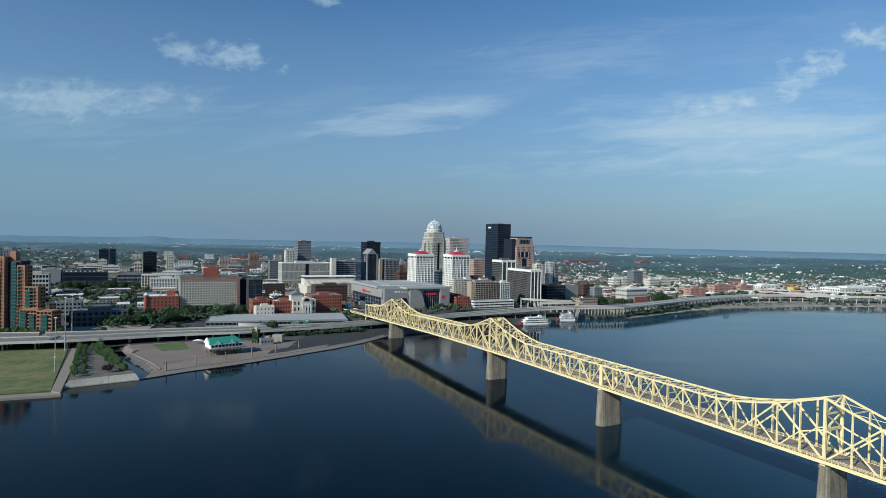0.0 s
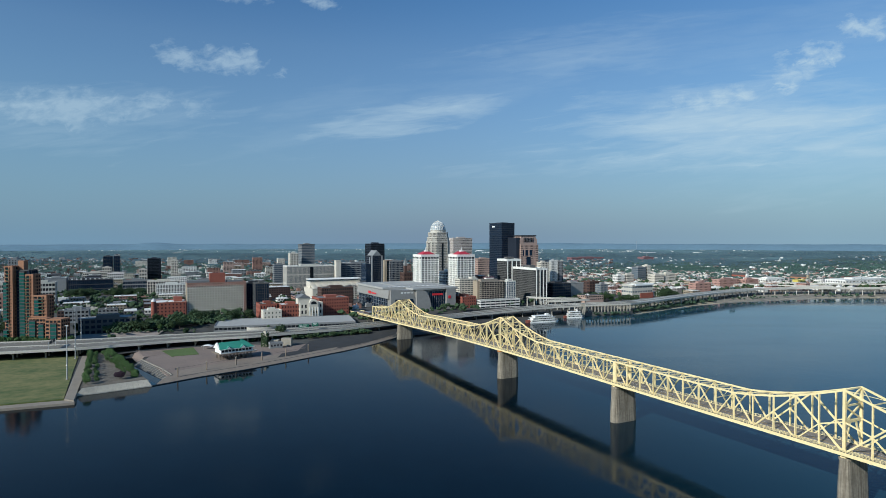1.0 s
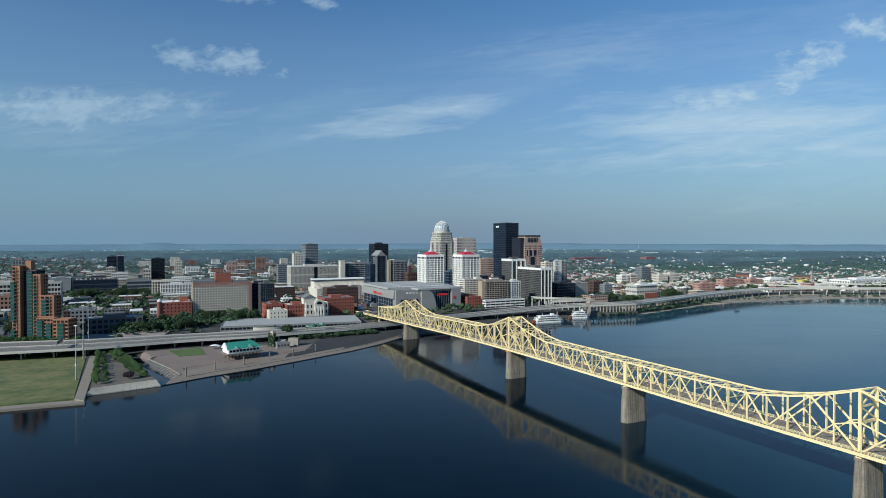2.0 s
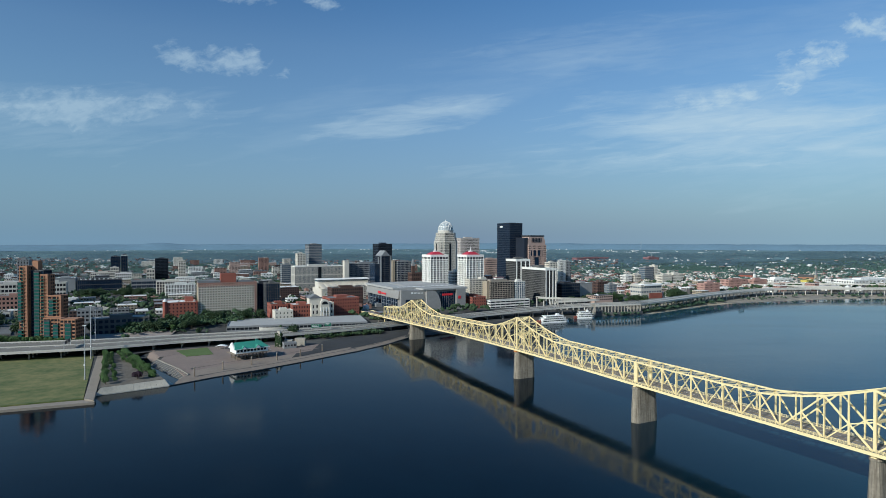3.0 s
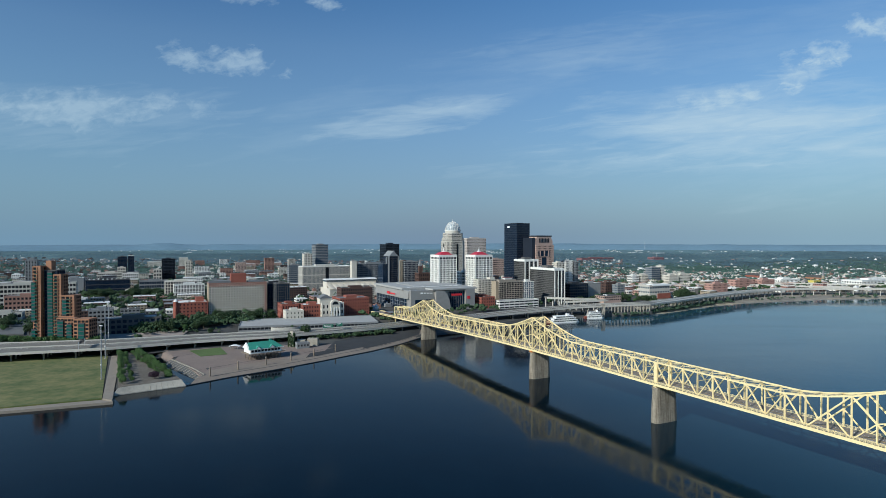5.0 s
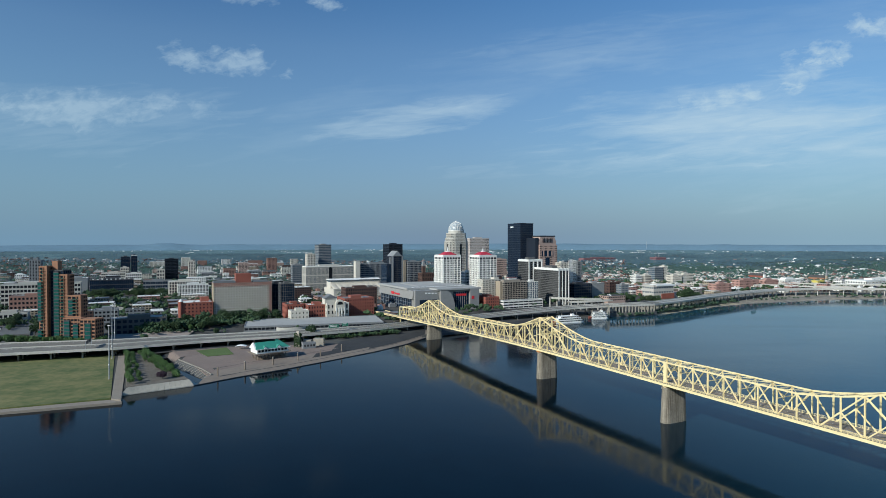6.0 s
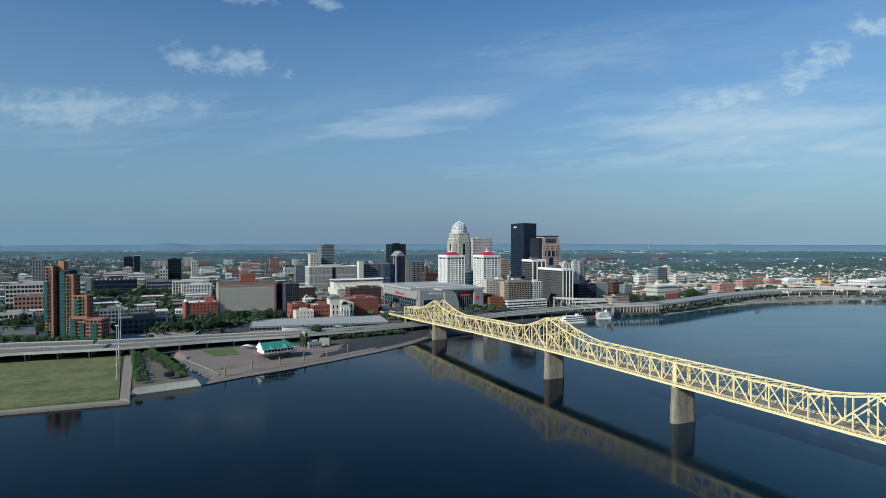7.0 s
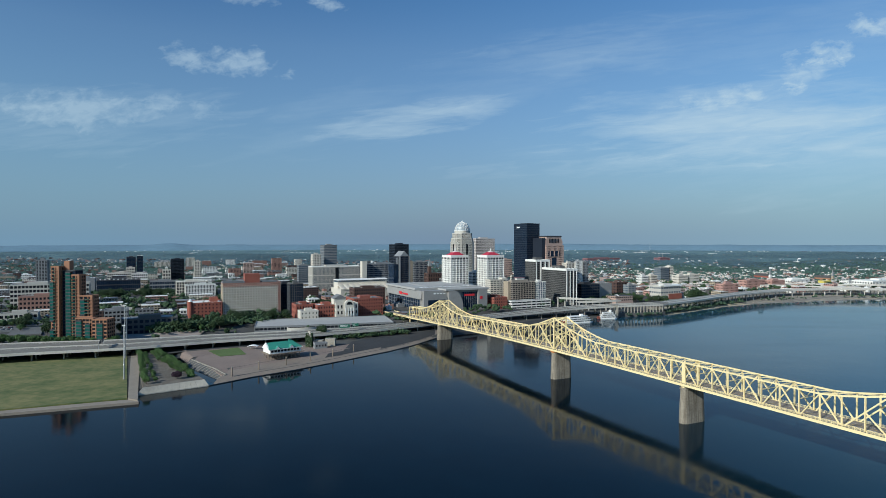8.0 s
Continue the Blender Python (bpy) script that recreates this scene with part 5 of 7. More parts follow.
def drape(name, corners, material, label, category, dz=0.06, thick=0.5, n=16, zf=None, group=""):
    """A slab over four corners that follows the ground."""
    a, b, c, d = [Vector((*p, 0)) for p in corners]
    bm = bmesh.new()
    zf = zf or land
    top = []
    for i in range(n + 1):
        row = []
        for j in range(n + 1):
            u, v = i / n, j / n
            p = (a * (1 - u) + b * u) * (1 - v) + (d * (1 - u) + c * u) * v
            row.append(bm.verts.new((p.x, p.y, zf(p.x, p.y) + dz)))
        top.append(row)
    for i in range(n):
        for j in range(n):
            bm.faces.new((top[i][j], top[i + 1][j], top[i + 1][j + 1], top[i][j + 1]))
    edge = [top[i][0] for i in range(n)] + [top[n][j] for j in range(n)] + [top[i][n] for i in range(n, 0, -1)] + [top[0][j] for j in range(n, 0, -1)]
    low = [bm.verts.new(v.co - Vector((0, 0, thick))) for v in edge]
    k = len(edge)
    for i in range(k):
        bm.faces.new((edge[i], edge[(i + 1) % k], low[(i + 1) % k], low[i]))
    ob = finish(name, bm, material, label=label, kind="structure")
    ob["category"] = category
    return ob


park_z = lambda x, y: 3.0
drape("lawn", [(-277, 478), (-374, 660), (-580, 606), (-420, 418)], LAWN, "wide dry mown lawn with straw-coloured patches", "lawn", 0.1, 6, 20, park_z)
drape("pavement", [(-266, 473), (-276, 477), (-374, 668), (-366, 672)], PATH, "long straight grey footpath beside the lawn", "path", 0.12, 6, 8, park_z)
drape("pavement", [(-264.5, 471.5), (-268, 480), (-430, 424), (-426, 408)], PATH, "river-edge walk of brown-grey paving", "path", -1.0, 6, 8, park_z)
drape("pavement", [(-276, 501.2), (-237, 532.2), (-336, 662), (-362, 656)], MULCH, "tree court of dark mulch and gravel", "path", 2.6, 7, 10, park_z)
drape("pavement", [(-366, 672), (-374, 668), (-282, 497), (-266, 473.4)], PATH, "wedge of pale paving by the tree court", "path", 0.06, 6, 8, park_z)
# pale stone river wall round the tree court
wall = thing("river_wall", Matrix.Identity(4), "sloping pale stone retaining wall at the water", "retaining wall")
pa, pb = Vector((-279, 496, 0)), Vector((-232, 530, 0))
qa, qb = Vector((-276, 500.5, 6.0)), Vector((-236.5, 531.5, 6.0))
for k in range(12):
    bm = bmesh.new()
    g = 0.0012
    u0, u1 = k / 12 + g, (k + 1) / 12 - g
    lo0, lo1 = pa.lerp(pb, u0), pa.lerp(pb, u1)
    hi0, hi1 = qa.lerp(qb, u0), qa.lerp(qb, u1)
    vs = [bm.verts.new(p) for p in (lo0 - Vector((0, 0, 2)), lo1 - Vector((0, 0, 2)), hi1 - Vector((0, 0, 6)), hi0 - Vector((0, 0, 6)), lo0 + Vector((0, 0.3, 0.8)), lo1 + Vector((0, 0.3, 0.8)), hi1, hi0)]
    for q in BOXF:
        bm.faces.new([vs[i] for i in q])
    part("stone_panel", bm, STONE, wall)
bm = bmesh.new()
vs = [bm.verts.new(p) for p in ((-231.6, 530.2, -2), (-230, 537, -2), (-243, 550, -2), (-237, 532, -2), (-232, 530.6, 0.8), (-231, 537, 0.6), (-243, 548, 1.2), (-237.2, 532.4, 5.9))]
for q in BOXF:
    bm.faces.new([vs[i] for i in q])
part("end_panel", bm, STONE, wall)

wharf_z = lambda x, y: max(0.25, land(x, y, False))


def rubble(name, p, q, n, label, width=5, seed=3):
    """Blocks of stone heaped along a bank."""
    t = thing(name, Matrix.Identity(4), label, "stone bank")
    rnd = random.Random(seed)
    p, q = Vector(p), Vector(q)
    for k in range(n):
        c = p.lerp(q, (k + rnd.random()) / n) + Vector((rnd.uniform(-width, width), rnd.uniform(-width, width), 0)) * 0.5
        bm = bmesh.new()
        s = rnd.uniform(0.7, 1.9)
        z = max(-0.3, land(c.x, c.y)) - 0.4
        box(bm, -s, s, -s * 0.7, s * 0.7, 0, s * 1.1, taper=s * 0.18)
        bmesh.ops.transform(bm, matrix=pose(c.x, c.y, z, rnd.uniform(-14, 14), rnd.uniform(-14, 14), rnd.uniform(0, 180)), verts=bm.verts)
        part("stone", bm, STONE, t)




def shore_strip(name, x0, x1, offsets, material, label, category, dz=0.1, step=6, zf=None):
    """A band of paving or earth that follows the waterline."""
    xs = list(range(x0, x1, step)) + [x1]
    zf = zf or wharf_z
    bm = bmesh.new()
    rows = [[bm.verts.new((x, shore(x) + o, zf(x, shore(x) + o) + dz)) for o in offsets] for x in xs]
    for a, c in zip(rows, rows[1:]):
        for k in range(len(offsets) - 1):
            bm.faces.new((a[k], c[k], c[k + 1], a[k + 1]))
    finish(name, bm, material, label=label, kind="structure", smooth=True)["category"] = category


shore_strip("pavement", -231, -33, (0.2, 5, 10, 16, 24, 32, 42), PAVING, "broad sloping sandy-pink wharf paving", "wharf")
shore_strip("pavement", -231, -33, (42, 50, 60, 72, 86), PAVING_B, "upper wharf plaza of pink pavers", "plaza", 0.1)
drape("pavement", [(-231, 559), (-231, 645), (-300, 690), (-285, 626)], PAVING_B, "corner of the wharf plaza beside the inlet", "plaza", 0.12, 3, 10, wharf_z)
drape("pavement", [(-300, 690), (-231, 612), (-110, 700), (-250, 728)], PAVING_B, "strip of plaza below the highway", "plaza", 0.16, 3, 10, wharf_z)
shore_strip("pavement", -138, -36, (44, 50, 62, 74, 88, 104), LOT, "dark asphalt parking lot on the wharf", "parking lot", 0.22)
shore_strip("pavement", -152, -36, (24, 30, 37, 44), LOT, "dark strip along the wharf", "parking lot", 0.22)
shore_strip("pavement", -98, -36, (15, 19, 24), LOT, "narrow dark edge strip along the wharf", "parking lot", 0.22)
shore_strip("pavement", -33, 150, (0.5, 8, 18, 30, 45), LOT, "dark wharf surface under the bridge approach", "wharf", 0.14)
drape("ground", [(440, 1190), (1500, 1425), (1750, 1800), (380, 1560)], DRYLOT, "pale dry lots and yards west of the centre", "ground", 0.35, 1, 24)
drape("pavement", [(-435, 712), (-335, 742), (-340, 790), (-430, 757)], PAVING_P, "pinkish plaza between the highway and brick offices", "plaza", 0.35, 1, 12)
drape("road", [(-566, 738), (-532, 752), (-655, 950), (-676, 940)], STREET, "straight asphalt street running into town", "road", 0.25, 2, 12)
drape("lawn", [(-291, 677), (-264, 698), (-241, 657), (-265, 644)], GRASS, "small rectangular green lawn on the plaza", "lawn", 0.5, 1.2, 8, wharf_z)
drape("pavement", [(-336, 664), (-300, 628), (-262, 690), (-320, 700)], PAVING_B, "pink paving between the inlet and the highway", "path", 0.25, 0.6, 20)
drape("pavement", [(-700, 742), (-582, 770), (-606, 868), (-716, 838)], STREET, "grey asphalt car park beside the street", "parking lot", 0.3, 2, 12)
for k in range(5):
    ax, ay = -237 - 2.6 * k, 561 - 0.6 * k
    drape("terrace_step", [(ax, ay), (ax - 1.5, ay - 0.4), (ax - 1.5 - 46 + 3 * k, ay + 52), (ax - 46 + 3 * k, ay + 52.4)], STONE, "long pale stone step down to the inlet", "step", 0.3, 1.2, 8)


def ribbed_revetment():
    """A sloping dark bank below the wharf with pale stone ribs and a coping, down to the inlet."""
    t = thing("revetment", Matrix.Identity(4), "sloping dark bank with pale stone ribs beside the inlet", "revetment")
    p, q = Vector((-228.5, 562, 0)), Vector((-289, 627, 0))
    out = Vector((-(q - p).y, (q - p).x, 0)).normalized()
    out = out if out.x < 0 else -out
    n = 13
    for k in range(n):
        a, b = p.lerp(q, k / n), p.lerp(q, (k + 1) / n - 0.002)
        za, zb = max(0.6, land(a.x, a.y, False)) + 0.5, max(0.6, land(b.x, b.y, False)) + 0.5
        bm = bmesh.new()
        vs = [bm.verts.new(v) for v in ((a.x, a.y, -2), (b.x, b.y, -2), (*(b + out * 9).to_2d(), -2), (*(a + out * 9).to_2d(), -2),
                                        (a.x, a.y, za), (b.x, b.y, zb), (*(b + out * 9).to_2d(), -0.2), (*(a + out * 9).to_2d(), -0.2))]
        for f in BOXF:
            bm.faces.new([vs[i] for i in f])
        part("slope_panel", bm, HOTELG, t)
        bm = bmesh.new()
        beam(bm, (a.x, a.y, za + 0.25), (*(a + out * 8.6).to_2d(), 0.3), 0.9, 0.6)
        part("rib", bm, CONC, t)
        bm = bmesh.new()
        beam(bm, (a.x, a.y, za + 0.25), (b.x, b.y, zb + 0.25), 1.0, 0.6)
        part("coping", bm, CONC, t)


ribbed_revetment()
rubble("stone_bank", (-250, 545, 0), (-337, 660, 0), 46, "row of pale boulders along the inlet", 5, 5)
# dark sheet-pile kerb along the wharf edge
kerb = thing("quay_edge", Matrix.Identity(4), "dark timber and steel quay edge at the waterline", "quay")
for k in range(len(SHORE) - 1):
    (x0, y0), (x1, y1) = SHORE[k], SHORE[k + 1]
    if -234 <= x0 and x1 <= -33:
        bm = bmesh.new()
        beam(bm, (x0 + 1, y0 - 1, 0.1), (x1 + 1, y1 - 1, 0.1), 0.8, 1.2)
        part("edge_beam", bm, DARKM, kerb)


def mooring_post(x, y):
    t = thing("mooring_post", pose(x, y, 0), "tall round weathered timber mooring post in the water", "mooring post", "mooring posts along the wharf")
    bm = bmesh.new()
    cyl(bm, 0, 0, 0.65, 0.65, -4, 10.4, 12)
    part("shaft", bm, TIMBER, t)
    bm = bmesh.new()
    cyl(bm, 0, 0, 0.72, 0.7, 10.4, 11, 12)
    part("cap", bm, CONC, t)


for x, y in ((-225, 564), (-208, 590), (-187, 613), (-167.5, 636), (-148, 658), (-129.5, 686)):
    mooring_post(x + 3, y - 4)


def light_mast(x, y, z1, z0=3.0):
    t = thing("light_mast", pose(x, y, z0), "tall grey steel floodlight mast on the lawn", "light mast", "floodlight masts")
    bm = bmesh.new()
    cyl(bm, 0, 0, 0.6, 0.28, 0, z1 - z0, 10)
    part("pole", bm, GALV, t)
    bm = bmesh.new()
    cyl(bm, 0, 0, 1.1, 1.0, 0, 0.8, 10)
    part("footing", bm, CONC, t)
    bm = bmesh.new()
    box(bm, -1.4, 1.4, -0.15, 0.15, z1 - z0 - 0.4, z1 - z0 - 0.1)
    arm = part("cross_arm", bm, GALV, t)
    for u in (-1.1, 0, 1.1):
        bm = bmesh.new()
        box(bm, u - 0.35, u + 0.35, -0.5, 0.25, z1 - z0 - 0.1, z1 - z0 + 0.55)
        part("floodlight", bm, WHITEP, arm)
    bm = bmesh.new()
    box(bm, -0.5, 0.5, -0.95, -0.4, 13, 14.0)
    part("speaker_box", bm, WHITEP, t)


light_mast(-314.7, 543.4, 52)
light_mast(-365.6, 640, 60)
light_mast(-407, 720, 54, 5)


def crab_restaurant():
    """A white stilt house with a green hipped roof and dormers."""
    t = thing("stilt_restaurant", pose(-197, 641, 0, 0, 0, 38), "white restaurant on stilts with a green metal roof", "restaurant")
    w, l, z0, z1 = 34, 19, 11.0, 15.6
    rnd = random.Random(4)
    for i in range(8):
        for j in range(5):
            bm = bmesh.new()
            x, y = -w / 2 + 1 + i * 4.6, -l / 2 + 1 + j * 4.3
            cyl(bm, x, y, 0.4, 0.4, 0, z0, 6)
            part("stilt", bm, TIMBER, t)
    bm = bmesh.new()
    box(bm, -w / 2 - 3, w / 2 + 3, -l / 2 - 3, l / 2 + 2, z0 - 0.6, z0)
    part("deck", bm, TIMBER, t, "weathered timber deck")
    bm = bmesh.new()
    box(bm, -w / 2, w / 2, -l / 2, l / 2, z0, z1)
    part("wall", bm, WHITEP, t)
    for i in range(9):
        bm = bmesh.new()
        x = -w / 2 + 1.0 + i * 3.6
        box(bm, x, x + 2.6, -l / 2 - 0.15, -l / 2 + 0.1, z0 + 1.4, z1 - 1.0)
        part("window", bm, GLASS_D, t)
    for i in range(5):
        bm = bmesh.new()
        y = -l / 2 + 1.2 + i * 3.5
        box(bm, w / 2 - 0.1, w / 2 + 0.15, y, y + 2.4, z0 + 1.4, z1 - 1.0)
        part("window", bm, GLASS_D, t)
    for dz in (0.5, 1.1):
        bm = bmesh.new()
        box(bm, -w / 2 - 3, w / 2 + 3, -l / 2 - 3.05, -l / 2 - 2.95, z0 + dz, z0 + dz + 0.12)
        part("deck_rail", bm, WHITEP, t)
    bm = bmesh.new()
    a, c = w / 2 + 1.5, l / 2 + 1.5
    vs = [bm.verts.new(p) for p in ((-a, -c, z1), (a, -c, z1), (a, c, z1), (-a, c, z1), (-a + 3, 0, z1 + 6.0), (a - 7, 0, z1 + 6.0))]
    for q in ((0, 1, 5, 4), (2, 3, 4, 5), (1, 2, 5), (3, 0, 4), (3, 2, 1, 0)):
        bm.faces.new([vs[i] for i in q])
    part("roof", bm, GREENROOF, t, "green metal hipped roof")
    bm = bmesh.new()
    vs = [bm.verts.new(p) for p in ((-a - 0.3, -c + 2, z1), (-a - 0.3, c - 2, z1), (-a - 0.3, 0, z1 + 6.3))]
    ws = [bm.verts.new(v.co + Vector((1.5, 0, 0))) for v in vs]
    bm.faces.new(vs), bm.faces.new(ws[::-1])
    for i in range(3):
        bm.faces.new((vs[i], vs[(i + 1) % 3], ws[(i + 1) % 3], ws[i]))
    part("gable_end", bm, WHITEP, t, "white boarded gable")
    for x, hw, up in ((-9, 3.2, 3.0), (6, 3.6, 3.4)):
        bm = bmesh.new()
        vs = [bm.verts.new(p) for p in ((x - hw, -c - 0.8, z1 - 0.2), (x + hw, -c - 0.8, z1 - 0.2), (x, -c - 0.8, z1 + up), (x - hw, -2, z1 - 0.2), (x + hw, -2, z1 - 0.2), (x, -3, z1 + up))]
        for q in ((1, 4, 5, 2), (3, 0, 2, 5), (3, 4, 1, 0), (3, 5, 4), (0, 1, 2)):
            bm.faces.new([vs[i] for i in q])
        dormer = part("dormer", bm, GREENROOF, t, "green gabled dormer")
        bm = bmesh.new()
        vs = [bm.verts.new(p) for p in ((x - hw * 0.8, -c - 1.0, z1), (x + hw * 0.8, -c - 1.0, z1), (x, -c - 1.0, z1 + up * 0.8), (x - hw * 0.8, -c - 0.85, z1), (x + hw * 0.8, -c - 0.85, z1), (x, -c - 0.85, z1 + up * 0.8))]
        for q in ((0, 1, 2), (5, 4, 3), (0, 3, 4, 1), (1, 4, 5, 2), (2, 5, 3, 0)):
            bm.faces.new([vs[i] for i in q])
        part("gable_board", bm, WHITEP, dormer, "white gable board")
    bm = bmesh.new()
    box(bm, -w / 2 - 1.7, w / 2 + 1.7, -l / 2 - 1.75, -l / 2 - 1.55, z1 - 0.5, z1 + 0.15)
    part("fascia", bm, WHITEP, t)
    bm = bmesh.new()
    box(bm, 8, 10.5, 1, 3, z1 + 4.5, z1 + 7.2)
    part("roof_vent", bm, GREENROOF, t)



crab_restaurant()


def canopy(x, y):
    """A small white tensile canopy on four posts."""
    t = thing("canopy", pose(x, y, land(x, y, False)), "small white fabric canopy on the plaza", "canopy")
    for u in (-4, 4):
        for v in (-3, 3):
            bm = bmesh.new()
            cyl(bm, u, v, 0.12, 0.12, -0.2, 3.2, 6)
            part("post", bm, GALV, t)
    bm = bmesh.new()
    vs = [[bm.verts.new((-6 + 2 * i, -4 + 2 * j, 3.2 + 2.2 * math.cos((i - 3) * 0.45) * math.cos((j - 2) * 0.5))) for j in range(5)] for i in range(7)]
    for i in range(6):
        for j in range(4):
            bm.faces.new((vs[i][j], vs[i + 1][j], vs[i + 1][j + 1], vs[i][j + 1]))
    part("fabric", bm, WHITEP, t)


canopy(-244, 690)

# ---------------------------------------------------------------- elevated highway
NEAR = [(-900, 450), (-640, 545), (-492, 602), (-459, 618), (-410, 634), (-371, 648), (-327, 672), (-281, 699), (-209, 729), (-107, 789), (-45, 835), (66, 925), (141, 966), (204, 1000), (252, 1014), (305, 1026), (358, 1042), (432, 1100), (517, 1177), (609, 1252), (666, 1293), (750, 1345), (860, 1372), (989, 1362), (1200, 1372), (1500, 1390)]
FARE = [(-930, 530), (-690, 620), (-541, 668), (-507, 680), (-452, 692), (-405, 702), (-354, 722), (-300, 745), (-222, 772), (-118, 820), (-62, 862), (50, 951), (126, 994), (189, 1028), (230, 1044), (290, 1056), (342, 1070), (412, 1124), (497, 1201), (590, 1277), (650, 1320), (738, 1374), (856, 1403), (992, 1394), (1200, 1404), (1502, 1422)]


def resample(pts, n):
    a = np.array(pts, float)
    s = np.r_[0, np.cumsum(np.hypot(*np.diff(a, axis=0).T))]
    u = np.linspace(0, s[-1], n)
    return np.c_[np.interp(u, s, a[:, 0]), np.interp(u, s, a[:, 1])]


def highway_z(x):
    return float(np.interp(x, (-900, -300, -120, 60, 180, 290, 2000), (12.3, 12.3, 12.0, 12.5, 16, 18.5, 18.5)))


def ribbon(t, name, material, u0, u1, dz0, dz1, near, fare, i0, i1, label=""):
    """A strip of the road between two shares of its width, from step i0 to i1."""
    bm = bmesh.new()
    rows = []
    for i in range(i0, i1 + 1):
        p = [near[i] * (1 - u) + fare[i] * u for u in (u0, u1)]
        z = highway_z(near[i][0])
        rows.append([bm.verts.new((*q, z + d)) for q in p for d in (dz0, dz1)])
    for a, c in zip(rows, rows[1:]):
        for q in ((0, 1), (1, 3), (3, 2), (2, 0)):
            bm.faces.new((a[q[0]], a[q[1]], c[q[1]], c[q[0]]))
    bm.faces.new([rows[0][k] for k in (0, 1, 3, 2)]), bm.faces.new([rows[-1][k] for k in (0, 2, 3, 1)])
    return part(name, bm, material, t, label)


def elevated_highway():
    t = thing("elevated_highway", Matrix.Identity(4), "elevated concrete riverside highway on columns", "highway")
    n = 90
    near, fare = resample(NEAR, n), resample(FARE, n)
    for i in range(0, n - 1):
        # the deck takes the paler concrete beyond x = 380
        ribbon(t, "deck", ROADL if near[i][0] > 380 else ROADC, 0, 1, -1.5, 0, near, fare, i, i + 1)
    for i in range(0, n - 1, 2):
        j = min(n - 1, i + 2)
        ribbon(t, "parapet", PARAPET, -0.012, 0.006, -1.7, 1.0, near, fare, i, j)
        ribbon(t, "parapet", PARAPET, 0.994, 1.012, -1.7, 1.0, near, fare, i, j)
        ribbon(t, "median", PARAPET, 0.495, 0.505, 0, 1.0, near, fare, i, j)
        for u in (0.08, 0.42, 0.58, 0.92):
            ribbon(t, "edge_line", WHITEP, u, u + 0.006, 0.004, 0.012, near, fare, i, j)
    for i in range(0, n - 1, 1):
        a, c = near[i], fare[i]
        z = highway_z(a[0]) - 1.5
        bm = bmesh.new()
        d = (c - a)
        k = 3 if np.hypot(*d) < 45 else 5
        for j in range(k):
            q = a + d * ((j + 0.5) / k if k > 3 else (0.1, 0.5, 0.9)[j])
            bm = bmesh.new()
            g = land(*q)
            cyl(bm, q[0], q[1], 0.9, 0.9, min(g, 1) - 2.5, z - 1.4, 8)
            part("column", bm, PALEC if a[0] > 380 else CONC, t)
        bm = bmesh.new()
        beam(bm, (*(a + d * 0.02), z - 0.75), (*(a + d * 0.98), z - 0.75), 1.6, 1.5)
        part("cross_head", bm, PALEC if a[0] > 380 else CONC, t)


elevated_highway()


def under_deck_shade():
    """Dark asphalt sheet under the deck; its tone stands in for shade."""
    near, fare = resample(NEAR, 60), resample(FARE, 60)
    bm = bmesh.new()
    rows = []
    for a, c in zip(near, fare):
        if -700 < a[0] < 120:
            pts = [a * (1 - u) + c * u for u in (-0.1, 0.25, 0.5, 0.75, 1.15)]
            rows.append([bm.verts.new((*q, max(0.4, land(*q, False)) + 0.3)) for q in pts])
    for a, c in zip(rows, rows[1:]):
        for k in range(4):
            bm.faces.new((a[k], c[k], c[k + 1], a[k + 1]))
    finish("road", bm, ASPH, label="dark asphalt sheet standing for shade below the elevated highway", kind="structure")["category"] = "parking lot"


under_deck_shade()


def bank_strip():
    """Weedy earth along the water's edge downstream."""
    xs = list(range(352, 1500, 14))
    bm = bmesh.new()
    rows = [[bm.verts.new((x, shore(x) + o, max(-0.6, land(x, shore(x) + o)) + 0.12)) for o in (-2, 0, 5, 12, 24, 45, 70)] for x in xs]
    for a, c in zip(rows, rows[1:]):
        for k in range(6):
            bm.faces.new((a[k], c[k], c[k + 1], a[k + 1]))
    finish("bank", bm, BANK, label="weedy brown and green river bank", kind="structure", smooth=True)["category"] = "river bank"


bank_strip()

# ---------------------------------------------------------------- garage, pavilion, boats
building("parking_garage", "long low garage with a pale grey roof", -274, 790, 186, 74, 15, 2, 34, 14, 0.12, 0.5, GREYC, GLASS_D, GARROOF, z0=6, category="garage", plant=None, parapet=0.9, turn=-11.3)
building("pavilion", "small grey pavilion on the wharf", -172, 690, 14, 8, 10, 2, 4, 3, 0.5, 0.5, GREYC, roof=ROOF_G, z0=4, category="pavilion", plant=None)
building("service_building", "low grey service building beside ramps", -395, 795, 40, 14, 15, 1, 8, 3, 0.5, 0.5, WHITE, roof=ROOF_W, z0=7, category="building", plant=None)


